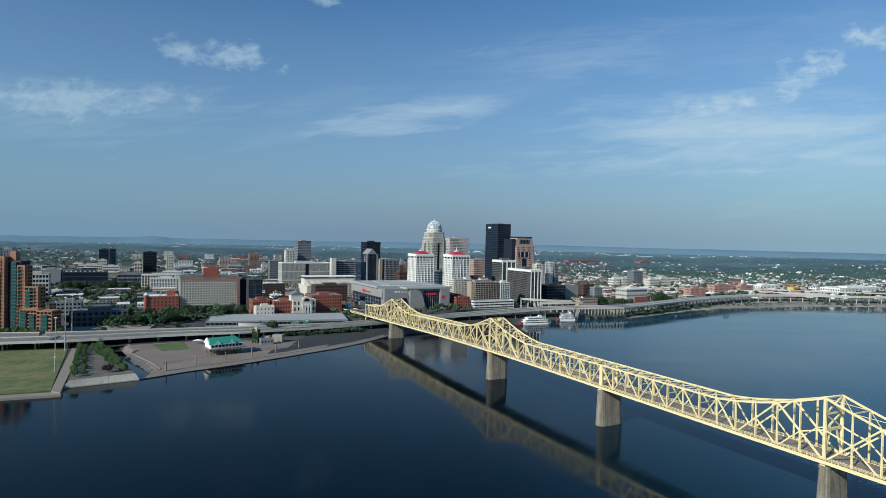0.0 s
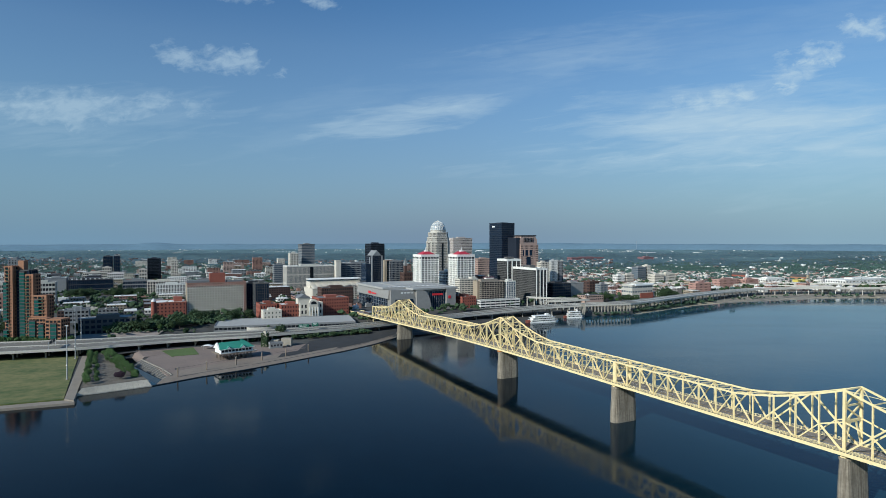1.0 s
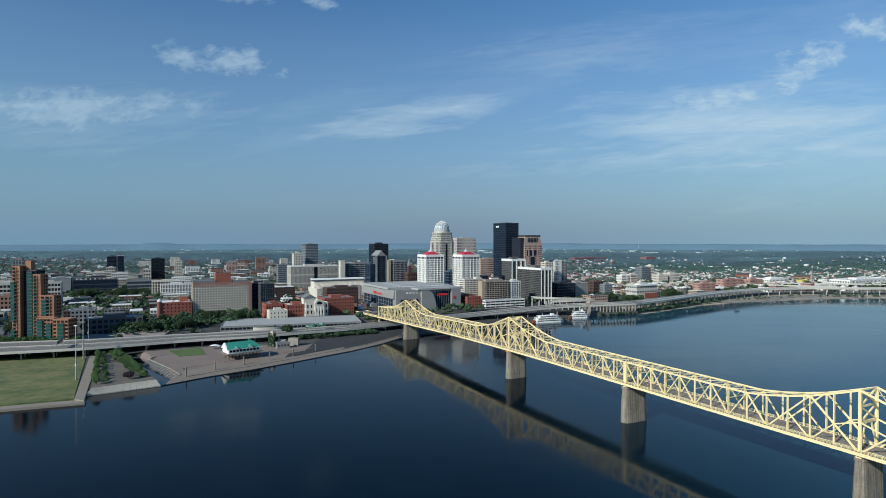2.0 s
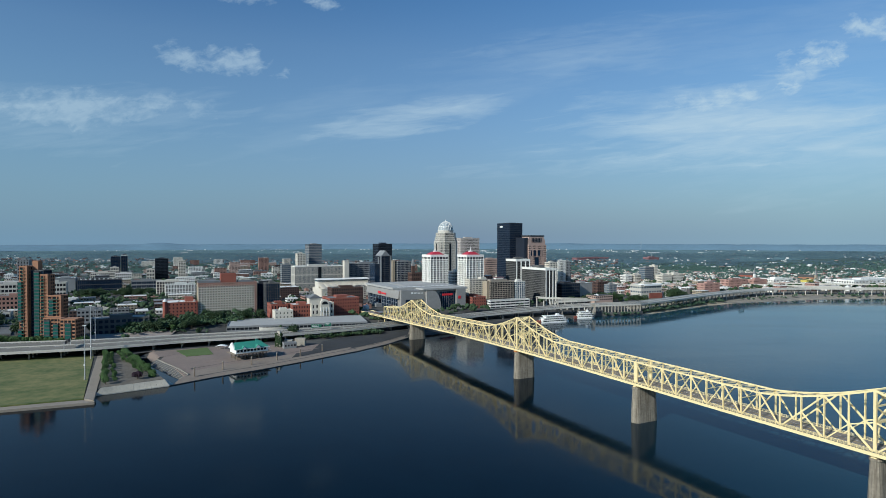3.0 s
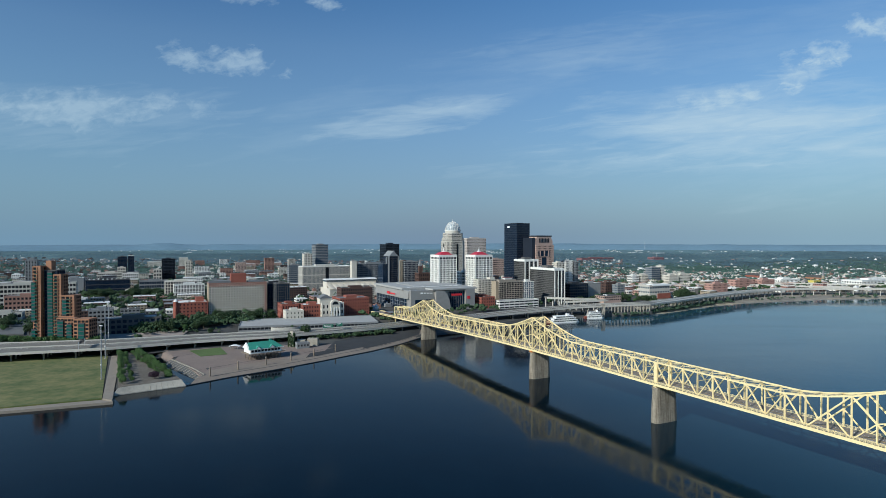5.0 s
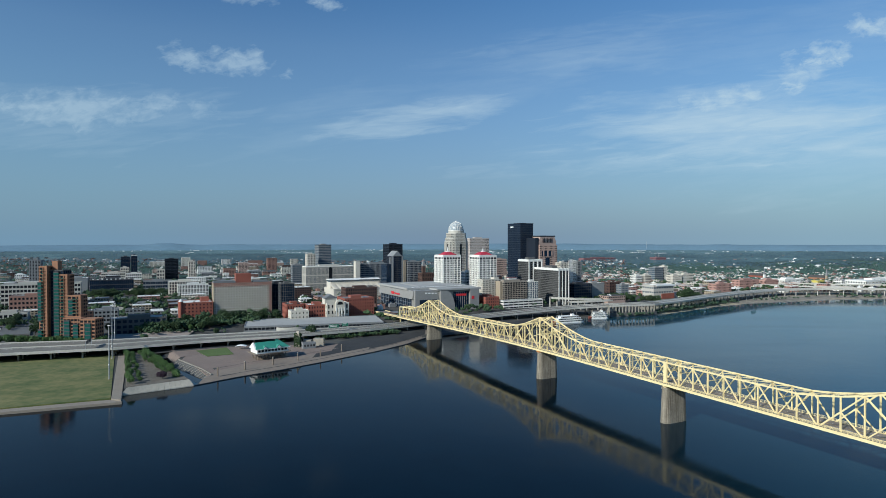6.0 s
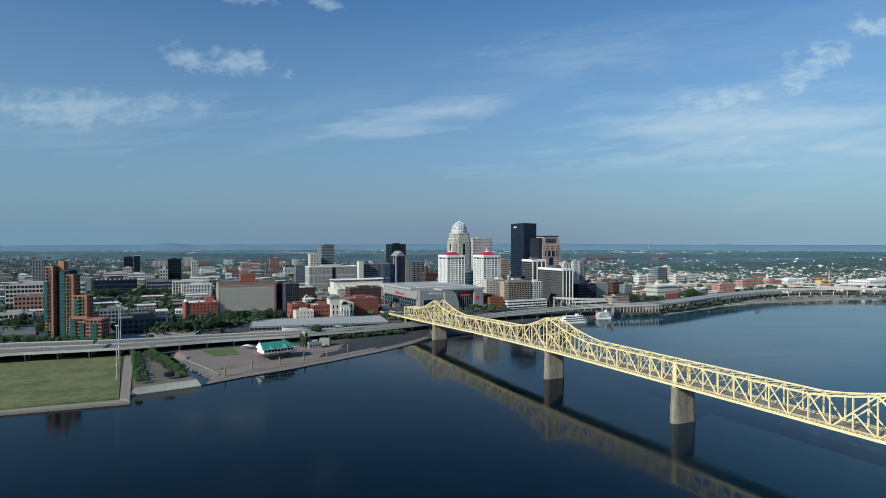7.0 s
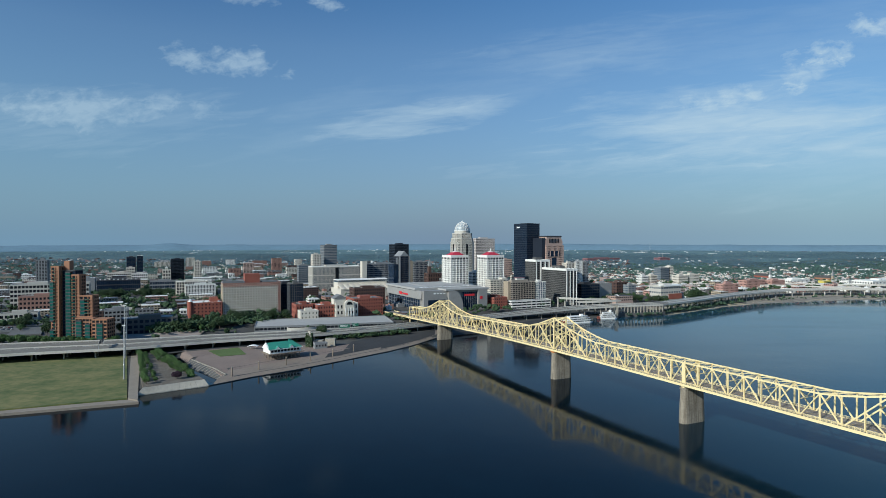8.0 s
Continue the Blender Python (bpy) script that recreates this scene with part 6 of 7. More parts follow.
def curved_ramp_wall(x, y):
    """A low cream wall sweeping round the garage's entry ramp."""
    t = thing("ramp_wall", pose(x, y, 9.4, 0, 0, 16), "low curved cream wall round a garage ramp", "wall")
    n = 14
    for k in range(n):
        a, b = [math.pi + math.pi * (k + e) / n for e in (0.0, 0.985)]
        bm = bmesh.new()
        beam(bm, (19 * math.cos(a), 8 * math.sin(a), 0.5), (19 * math.cos(b), 8 * math.sin(b), 0.5), 0.5, 9.0)
        part("wall_panel", bm, PALEC, t)
    bm = bmesh.new()
    prism(bm, [(18 * math.cos(math.pi + math.pi * k / 12), 7.2 * math.sin(math.pi + math.pi * k / 12)) for k in range(13)], -4.0, 3.6)
    part("ramp_deck", bm, ROADL, t)


curved_ramp_wall(-214, 799)
for k in range(6):
    TAKEN.append((*to_grid(-290 + 30 * k, 785 + 8.4 * k), 45, 90))


def riverboat(x, y, turn, length, label):
    """A white stern-wheel riverboat with three decks and twin funnels."""
    t = thing("riverboat", pose(x, y, 0, 0, 0, turn), label, "riverboat", "moored riverboats")
    h, w = length / 2, length * 0.11
    bm = bmesh.new()
    prism(bm, [(-h, -w), (h * 0.7, -w), (h, -w * 0.25), (h, w * 0.25), (h * 0.7, w), (-h, w)], -0.6, 1.6, -0.02)
    part("hull", bm, WHITEP, t)
    for k, (a, b, z) in enumerate(((-0.92, 0.72, 1.6), (-0.85, 0.6, 4.9), (-0.7, 0.45, 8.1))):
        bm = bmesh.new()
        box(bm, a * h, b * h, -w * 0.78, w * 0.78, z, z + 2.7)
        cabin = part("cabin", bm, WHITEP, t)
        bm = bmesh.new()
        box(bm, a * h + 1, b * h - 1, -w * 0.80, w * 0.80, z + 0.9, z + 2.0)
        part("cabin_glazing", bm, GLASS_D, cabin)
        bm = bmesh.new()
        box(bm, a * h - 1.5, b * h + 2.5, -w * 1.02, w * 1.02, z + 2.8, z + 3.1)
        part("deck_roof", bm, WHITEP, t)
        bm = bmesh.new()
        for j in range(12):
            u = a * h - 1 + (b - a + 0.08) * h * j / 11
            for s in (-1, 1):
                box(bm, u - 0.12, u + 0.12, s * w - 0.12, s * w + 0.12, z, z + 2.8)
        part("deck_railing", bm, WHITEP, t, kind="stuff")
    bm = bmesh.new()
    box(bm, h * 0.12, h * 0.3, -2, 2, 11.2, 14)
    part("pilot_house", bm, WHITEP, t)
    for s in (-1, 1):
        bm = bmesh.new()
        cyl(bm, h * 0.42, s * w * 0.5, 0.55, 0.5, 11, 18, 8)
        part("funnel", bm, DARKM, t, "black funnel")
    bm = bmesh.new()
    for j in range(8):
        an = math.pi * j / 8
        beam(bm, (-h - 2.6 + 2.6 * math.cos(an), 0, 2 + 2.6 * math.sin(an)), (-h - 2.6 - 2.6 * math.cos(an), 0, 2 - 2.6 * math.sin(an)), w * 1.5, 0.25)
    part("paddle_wheel", bm, BRICK, t, "red paddle wheel")


riverboat(188, 944, 22, 52, "long white three-decked riverboat moored at the wharf")
riverboat(249, 994, 12, 30, "shorter white riverboat moored at the wharf")


def arcade_wharf():
    """Square columns close together under the highway's edge, with a stair tower and a curving ramp."""
    t = thing("arcade_wharf", Matrix.Identity(4), "concrete arcade along the water under the highway", "wharf")
    for k in range(15):
        x = 272 + 6.0 * k
        y = float(np.interp(x, [p[0] for p in NEAR], [p[1] for p in NEAR])) + 0.4
        z = highway_z(x) - 1.5
        bm = bmesh.new()
        box(bm, x - 0.75, x + 0.75, y - 0.8, y + 0.8, -2, z - 1.6)
        box(bm, x - 1.5, x + 1.5, y - 0.8, y + 0.8, z - 1.6, z, taper=-0.4)
        part("column", bm, CONC, t)
    bm = bmesh.new()
    for k in range(15):
        x0, x1 = 268 + 6.2 * k, 274.2 + 6.2 * k
        y0, y1 = [float(np.interp(x, [p[0] for p in NEAR], [p[1] for p in NEAR])) + 0.3 for x in (x0, x1)]
        beam(bm, (x0, y0 - 1.2, 2.5), (x1, y1 - 1.2, 2.5), 1.6, 8.0)
    part("quay_wall", bm, HOTELG, t, "dark concrete quay wall below the arcade")
    bm = bmesh.new()
    box(bm, 263, 268, 1004, 1009, -2, 21)
    box(bm, 262.4, 268.6, 1003.4, 1009.6, 21, 22)
    part("stair_tower", bm, CONC, t)
    for j in range(10):
        u, v = j / 10, (j + 1) / 10
        bm = bmesh.new()
        p = [Vector((240 + 23 * w, 990 + 14 * w, 3 + 15 * math.sin(w * math.pi / 2))) for w in (u, v)]
        beam(bm, p[0], p[1], 3.2, 1.2)
        part("stair_ramp", bm, CONC, t)
        if j % 2:
            bm = bmesh.new()
            box(bm, p[0].x - 0.4, p[0].x + 0.4, p[0].y - 0.4, p[0].y + 0.4, -2, p[0].z - 0.5)
            part("ramp_post", bm, CONC, t)


arcade_wharf()

# ---------------------------------------------------------------- trees
def ico_base():
    bm = bmesh.new()
    bmesh.ops.create_icosphere(bm, subdivisions=1, radius=1.0)
    v = np.array([p.co[:] for p in bm.verts])
    f = np.array([[q.index for q in p.verts] for p in bm.faces])
    bm.free()
    return v, f


ICO_V, ICO_F = ico_base()
OCT_V = np.array([(1, 0, 0), (-1, 0, 0), (0, 1, 0), (0, -1, 0), (0, 0, 1), (0, 0, -1)], float)
OCT_F = np.array([(0, 2, 4), (2, 1, 4), (1, 3, 4), (3, 0, 4), (2, 0, 5), (1, 2, 5), (3, 1, 5), (0, 3, 5)])


def clump_mesh(name, centres, radii, seed, squash=0.8, far=False):
    """Many small uneven clumps of leaves in one mesh."""
    rng = np.random.default_rng(seed)
    base, tri = (OCT_V, OCT_F) if far else (ICO_V, ICO_F)
    n, k = len(centres), len(base)
    v = base[None] * rng.uniform(0.62, 1.25, (n, k, 1))
    v = v * np.asarray(radii)[:, None, None] * np.array([1, 1, squash])
    an = rng.uniform(0, 6.28, n)
    ca, sa = np.cos(an)[:, None], np.sin(an)[:, None]
    v = np.stack([v[..., 0] * ca - v[..., 1] * sa, v[..., 0] * sa + v[..., 1] * ca, v[..., 2]], -1) + np.asarray(centres)[:, None]
    f = (tri[None] + (np.arange(n) * k)[:, None, None]).reshape(-1, 3)
    me = bpy.data.meshes.new(name)
    me.from_pydata(v.reshape(-1, 3).tolist(), [], f.tolist())
    if far:
        me.polygons.foreach_set("use_smooth", [True] * len(me.polygons))
    return me


def make_tree(kind, height, spread, seed, leaf):
    """Tapered trunk, limbs and a crown of many clumps with gaps."""
    rnd = random.Random(seed)
    t = thing("tree", Matrix.Identity(4), "leafy green broadleaf tree with an uneven crown", "tree", "trees along the waterfront")
    bm = bmesh.new()
    cyl(bm, 0, 0, 0.3, 0.16, -0.5, height * 0.55, 7)
    for k in range(5):
        an, z = k * 1.3 + rnd.random(), height * rnd.uniform(0.28, 0.45)
        beam(bm, (0, 0, z), (math.cos(an) * spread * 0.5, math.sin(an) * spread * 0.5, z + height * 0.25), 0.16, 0.16)
    part("trunk", bm, BARK, t)
    rng = np.random.default_rng(seed)
    n = 560
    d = rng.normal(size=(n, 3))
    d /= np.linalg.norm(d, axis=1)[:, None]
    r = rng.uniform(0.45, 1.05, n) ** 0.7
    lobes = 1 + 0.22 * np.sin(3 * np.arctan2(d[:, 1], d[:, 0]) + seed)
    c = d * (r * lobes)[:, None] * np.array([spread, spread, height * 0.36]) + np.array([0, 0, height * 0.64])
    me = clump_mesh("crown", c, rng.uniform(0.05, 0.11, n) * spread + 0.1, seed)
    me.materials.append(leaf)
    crown = new("crown", me)
    crown.parent = t
    return t


PROTO = [make_tree("a", 9, 3.6, 11, LEAF_B), make_tree("b", 11, 4.6, 12, LEAF), make_tree("c", 7, 3.4, 13, LEAF_B), make_tree("d", 12, 5.4, 14, LEAF)]
used = [False] * 4
trnd = random.Random(21)


def plant_tree(x, y, z, k=None, s=1.0):
    k = trnd.randrange(4) if k is None else k
    m = Matrix.LocRotScale((x, y, z - 0.1), Euler((0, 0, trnd.uniform(0, 6.28))), Vector((1, 1, 1)) * s * trnd.uniform(0.85, 1.2))
    if not used[k]:
        used[k] = True
        PROTO[k].matrix_basis = m
        return PROTO[k]
    return copy_thing(PROTO[k], m)


def tree_row(p, q, n, k=None, s=1.0, wide=2.0):
    for i in range(n):
        u = (i + trnd.uniform(0.2, 0.8)) / n
        x, y = p[0] + (q[0] - p[0]) * u + trnd.uniform(-wide, wide), p[1] + (q[1] - p[1]) * u + trnd.uniform(-wide, wide)
        plant_tree(x, y, max(land(x, y), 5.5 if -262 > x > -366 and y < 664 else 3.0 if y < 690 and x < -245 else -1), k, s)


tree_row((-279, 512), (-358, 654), 22, 0, 0.85, 1.2)
tree_row((-273, 515), (-350, 652), 13, 0, 0.7, 1.2)
tree_row((-252, 543), (-340, 657), 22, 2, 0.95, 2.0)
tree_row((-260, 542), (-343, 652), 15, 0, 0.72, 2.0)
tree_row((-266, 556), (-338, 650), 5, 0, 0.5, 2)
shrub = make_tree("e", 7, 4.2, 15, LEAF_P)
shrub.matrix_basis = pose(-262, 534, 5.6)
tagged(shrub, "dark purple-leaved small tree in the court")
tree_row((-560, 694), (-412, 710), 34, 2, 1.45, 2.0)
for p, q, n, s in (((-400, 770), (-330, 800), 14, 1.0), ((-405, 800), (-320, 830), 16, 1.0), ((-390, 835), (-310, 850), 12, 1.0), ((-340, 868), (-262, 890), 12, 1.05),
                   ((-330, 850), (-290, 868), 8, 1.0), ((-165, 752), (-72, 806), 18, 0.42), ((-205, 738), (-165, 752), 4, 0.6), ((255, 1150), (330, 1190), 12, 0.9),
                   ((478, 1212), (508, 1236), 9, 1.6), ((-268, 1020), (-215, 1048), 14, 1.0), ((-278, 1040), (-226, 1066), 12, 1.0), ((300, 1212), (352, 1206), 9, 1.0), ((352, 1196), (425, 1192), 14, 1.05), ((-520, 740), (-440, 770), 10, 0.9), ((-250, 985), (-185, 1015), 12, 0.9)):
    tree_row(p, q, n, None, s, 7)


def tree_belt(name, label, runs, seed, leaf):
    """Belts of bushes and trees too many to count, joined."""
    rng = np.random.default_rng(seed)
    cen, rad = [], []
    for (x0, y0), (x1, y1), n, size, wide in runs:
        u = rng.random(n)
        x, y = x0 + (x1 - x0) * u + rng.normal(0, wide, n), y0 + (y1 - y0) * u + rng.normal(0, wide, n)
        s = rng.uniform(0.5, 1.2, n) * size
        for _ in range(7):
            d = rng.normal(0, 0.55, (n, 3)) * s[:, None]
            g = np.array([max(0.2, land(a, b)) for a, b in zip(x, y)])
            cen.append(np.c_[x + d[:, 0], y + d[:, 1], g + s * 1.1 + np.abs(d[:, 2])])
            rad.append(s * rng.uniform(0.35, 0.7, n))
    me = clump_mesh(name, np.vstack(cen), np.concatenate(rad), seed)
    me.materials.append(leaf)
    tagged(new(name, me), label, "trees", kind="stuff")


tree_belt("bank_trees", "dense green trees and bushes along the river bank", [((276, 1013), (350, 1036), 16, 2.6, 1.5), ((362, 1050), (434, 1105), 40, 3.4, 1.4), ((434, 1105), (520, 1182), 52, 3.4, 1.4), ((520, 1180), (560, 1212), 20, 3.2, 3), ((575, 1222), (590, 1232), 8, 3.4, 3), ((640, 1262), (760, 1300), 9, 3.2, 4),
          ((640, 1262), (900, 1375), 18, 2.6, 8), ((860, 1335), (1300, 1368), 44, 3.4, 7), ((380, 1110), (560, 1270), 60, 2.6, 8)], 61, BANKLEAF)
tree_belt("street_bushes", "dark green trees and bushes between streets and highway", [((-790, 1265), (-600, 1330), 150, 4.0, 18), ((-640, 1010), (-520, 1060), 70, 3.6, 10), ((-415, 775), (-300, 845), 120, 3.6, 12), ((-700, 800), (-540, 850), 60, 3.2, 10), ((-640, 1130), (-470, 1190), 110, 3.6, 14),
          ((-300, 1040), (-200, 1090), 60, 3.2, 10), ((-420, 770), (-300, 790), 40, 2.4, 6), ((-160, 757), (-70, 808), 110, 2.3, 3), ((-400, 775), (-330, 845), 90, 4.0, 14), ((-350, 862), (-258, 895), 90, 3.4, 7), ((-545, 694), (-415, 709), 60, 2.6, 1.5), ((-330, 850), (-280, 860), 40, 3.4, 8)], 62, LEAF_DK)
park = to_grid(-765, 1165)
for k in range(60):
    a, b = park[0] + trnd.uniform(4, 186), park[1] + trnd.uniform(4, 66)
    plant_tree(a * NX + b * BX, a * NY + b * BY, 11.6, None, 1.15)
tree_row((-574, 772), (-650, 905), 14, None, 0.9, 2.0)
tree_row((-530, 762), (-560, 815), 5, None, 0.9, 2.0)
tree_row((-690, 800), (-600, 822), 7, None, 0.8, 2.0)
plant_tree(-181, 772, 6, 3, 0.9)
plant_tree(-310, 786, 6, 1, 0.9)


def vine_tower():
    t = thing("vine_tower", pose(-182, 704, 0), "old square tower overgrown with green vines", "tower")
    bm = bmesh.new()
    box(bm, -3, 3, -3, 3, 0, 20)
    part("masonry", bm, CONC, t)
    bm = bmesh.new()
    box(bm, -1.6, 1.6, -1.6, 1.6, 20, 23)
    part("cap", bm, STONE, t)
    rng = np.random.default_rng(8)
    n = 700
    c = np.c_[rng.choice([-3.2, 3.2], n), rng.uniform(-3.4, 3.4, n), rng.uniform(2, 20.5, n)]
    flip = rng.random(n) < 0.5
    c[flip] = c[flip][:, [1, 0, 2]]
    me = clump_mesh("vines", c, rng.uniform(0.4, 1.0, n), 8)
    me.materials.append(LEAF)
    ob = new("vines", me)
    ob.parent = t
    for k, (x, y, w, h) in enumerate(((7, 2, 9, 9), (18, 6, 12, 10))):
        bm = bmesh.new()
        box(bm, x - 1, x + w - 1, y, y + 7, 3, 3 + h)
        part("ruin_block", bm, CONC, t)


vine_tower()


def road_sign(x, y, z0, w, turn):
    """A green panel on two posts beside the highway."""
    t = thing("road_sign", pose(x, y, z0, 0, 0, turn), "green highway sign panel on steel posts", "road sign", "green highway signs")
    for u in (-w / 2 + 0.5, w / 2 - 0.5):
        bm = bmesh.new()
        cyl(bm, u, 0, 0.22, 0.2, -1.2, 9, 8)
        part("post", bm, GALV, t)
    bm = bmesh.new()
    box(bm, -w / 2, w / 2, -0.35, -0.2, 5, 9.4)
    panel = part("panel", bm, SIGNGREEN, t)
    for k in range(2):
        bm = bmesh.new()
        box(bm, -w / 2 + 1, w / 2 - 2 - k, -0.42, -0.35, 8 - k * 1.6, 8.5 - k * 1.6)
        part("text_bar", bm, WHITEP, panel)


def sign_gantry(x, y, span, turn):
    """A steel gantry over half of the highway, its sign panels seen from behind."""
    t = thing("sign_gantry", pose(x, y, 12.0, 0, 0, turn), "grey steel highway gantry with dark sign backs", "sign gantry", "highway sign gantries")
    for v in (0.0, span):
        bm = bmesh.new()
        cyl(bm, 0, v, 0.3, 0.25, -0.5, 8.2, 8)
        part("post", bm, GALV, t)
    for z in (6.6, 8.0):
        bm = bmesh.new()
        beam(bm, (0, 0, z), (0, span, z), 0.3, 0.3)
        part("chord", bm, GALV, t)
    for k in range(8):
        bm = bmesh.new()
        beam(bm, (0, span * k / 8, 6.6 if k % 2 else 8.0), (0, span * (k + 1) / 8, 8.0 if k % 2 else 6.6), 0.15, 0.15)
        part("lattice_bar", bm, GALV, t)
    for v0, v1 in ((0.12, 0.46), (0.54, 0.9)):
        bm = bmesh.new()
        box(bm, 0.2, 0.35, span * v0, span * v1, 5.4, 9.2)
        part("sign_panel", bm, DARKM, t)


sign_gantry(-395, 641, 28, 19)
sign_gantry(-560, 583, 28, 19)
road_sign(-152, 772, 12, 13, 20)
road_sign(-140, 786, 12, 8, 20)
road_sign(662, 1300, 18.4, 22, 35)


def ramp(near, fare, z0, z1, label):
    """A curving slip road on columns."""
    t = thing("slip_road", Matrix.Identity(4), label, "highway ramp")
    n = 16
    a, c = resample(near, n), resample(fare, n)
    zz = np.linspace(z0, z1, n)
    for name, u0, u1, d0, d1, m in (("deck", 0, 1, -1.4, 0, ROADC), ("parapet", -0.03, 0.01, -1.6, 1.0, PARAPET), ("parapet", 0.99, 1.03, -1.6, 1.0, PARAPET)):
        bm = bmesh.new()
        rows = []
        for i in range(n):
            p = [a[i] * (1 - u) + c[i] * u for u in (u0, u1)]
            rows.append([bm.verts.new((*q, zz[i] + d)) for q in p for d in (d0, d1)])
        for r0, r1 in zip(rows, rows[1:]):
            for q in ((0, 1), (1, 3), (3, 2), (2, 0)):
                bm.faces.new((r0[q[0]], r0[q[1]], r1[q[1]], r1[q[0]]))
        bm.faces.new([rows[0][k] for k in (0, 1, 3, 2)]), bm.faces.new([rows[-1][k] for k in (0, 2, 3, 1)])
        part(name, bm, m, t)
    for i in range(0, n, 2):
        q = (a[i] + c[i]) / 2
        bm = bmesh.new()
        cyl(bm, q[0], q[1], 1.1, 1.1, 2, zz[i] - 1.2, 8)
        part("column", bm, PARAPET, t)


ramp([(640, 1440), (720, 1475), (800, 1470), (870, 1430), (960, 1412)], [(634, 1452), (718, 1487), (806, 1482), (878, 1441), (964, 1424)], 22, 19, "pale concrete slip road curving onto the highway")
ramp([(760, 1560), (860, 1530), (960, 1490), (1080, 1460), (1300, 1450)], [(764, 1572), (866, 1542), (966, 1502), (1083, 1472), (1300, 1462)], 20, 22, "pale concrete flyover joining the highway")

ramp([(186, 1092), (228, 1084), (278, 1092)], [(184, 1106), (228, 1098), (280, 1106)], 25, 22, "pale concrete access ramp behind the riverside highway")
ramp([(214, 1066), (252, 1070), (296, 1084)], [(212, 1076), (252, 1080), (294, 1094)], 20, 21.5, "low pale concrete ramp beside the riverside highway")

CAR_RED = mat("dark_red_car_paint", (0.2, 0.02, 0.02), rough=0.3, vary=0.05, bump=0)
CAR_SILVER = mat("silver_car_paint", (0.42, 0.43, 0.44), rough=0.3, metal=0.4, vary=0.05, bump=0)
CAR_BLUE = mat("dark_blue_car_paint", (0.02, 0.035, 0.08), rough=0.3, vary=0.05, bump=0)
RUBBER = mat("black_rubber", (0.015, 0.015, 0.015), rough=0.8, vary=0.1)


def parked_car(paint, word):
    """A saloon: body, glazed cabin with a roof, four wheels."""
    t = thing("car", Matrix.Identity(4), "%s saloon car parked on asphalt" % word, "car", "parked cars")
    bm = bmesh.new()
    vs = box(bm, -0.9, 0.9, -2.25, 2.25, 0.3, 0.95, taper=0.12)
    bmesh.ops.bevel(bm, geom=bm.edges[:], offset=0.08, segments=1, affect="EDGES")
    part("body", bm, paint, t)
    bm = bmesh.new()
    box(bm, -0.8, 0.8, -1.5, 1.1, 0.94, 1.42, taper=0.28)
    cabin = part("cabin_glazing", bm, GLASS_D, t)
    bm = bmesh.new()
    box(bm, -0.54, 0.54, -1.2, 0.8, 1.41, 1.47, taper=0.05)
    part("roof_panel", bm, paint, cabin)
    for x in (-0.82, 0.82):
        for y in (-1.4, 1.4):
            bm = bmesh.new()
            cyl(bm, 0, 0, 0.34, 0.34, -0.11, 0.11, 12)
            bmesh.ops.transform(bm, matrix=pose(x, y, 0.34, 0, 90, 0), verts=bm.verts)
            part("wheel", bm, RUBBER, t)
    return t


def park_cars():
    rnd = random.Random(9)
    first = [parked_car(WHITEP, "white"), parked_car(CAR_SILVER, "silver"), parked_car(CAR_BLUE, "dark blue"), parked_car(CAR_RED, "dark red"), parked_car(DARKM, "black")]
    spots = []
    # rows: start, step along the row, number of bays, which way the cars face
    for x, y, dx, dy, n, turn in ((-690, 762, 2.9, 0.75, 34, 14), (-686, 780, 2.9, 0.75, 33, 14), (-690, 812, 2.9, 0.75, 30, 194)):
        spots += [(x + dx * k, y + dy * k, turn + rnd.uniform(-3, 3)) for k in range(n) if rnd.random() < 0.5]
    for k, (x, y, turn) in enumerate(spots):
        m = pose(x, y, land(x, y, False) + 0.36, 0, 0, turn)
        if k < 5:
            first[k].matrix_basis = m
        else:
            copy_thing(first[rnd.choice((0, 0, 1, 1, 2, 3, 4))], m)


park_cars()

# ---------------------------------------------------------------- low city blocks behind the landmarks


def low_block(name, label, p, q, w, l, h, wall, roof, rnd):
    """A plain low building with window bands, a parapet and a few roof units, in grid coordinates."""
    x, y = p * NX + q * BX, p * NY + q * BY
    z0 = land(x, y) - 2
    t = thing(name, at_grid(x, y), label, "building")
    fl = max(1, round(h / 4.2))
    bm = bmesh.new()
    box(bm, 0, w, 0, l, z0, 12 + h)
    part("wall", bm, wall, t)
    bm = bmesh.new()
    for face in "AB":
        run = w if face == "A" else l
        n = max(2, int(run / 4.5))
        for j in range(fl):
            za = 12 + (j + 0.3) * h / fl
            for i in range(n):
                u = run * (i + 0.2) / n
                if face == "A":
                    box(bm, u, u + run * 0.6 / n, -0.12, 0.2, za, za + h / fl * 0.45)
                else:
                    box(bm, -0.12, 0.2, u, u + run * 0.6 / n, za, za + h / fl * 0.45)
    part("glazing", bm, GLASS_D, t, kind="stuff")
    bm = bmesh.new()
    box(bm, 0.5, w - 0.5, 0.5, l - 0.5, 12 + h, 12 + h + 0.35)
    part("roof", bm, roof, t)
    bm = bmesh.new()
    for _ in range(rnd.randrange(2, 6)):
        u, v, s = rnd.uniform(0.1, 0.8) * w, rnd.uniform(0.1, 0.8) * l, rnd.uniform(0.8, 2.6)
        box(bm, u, u + s, v, v + s, 12 + h + 0.35, 12 + h + 0.4 + s * 0.8)
    part("roof_plant", bm, rnd.choice((METAL, ROOF_W, wall)), t, kind="stuff")


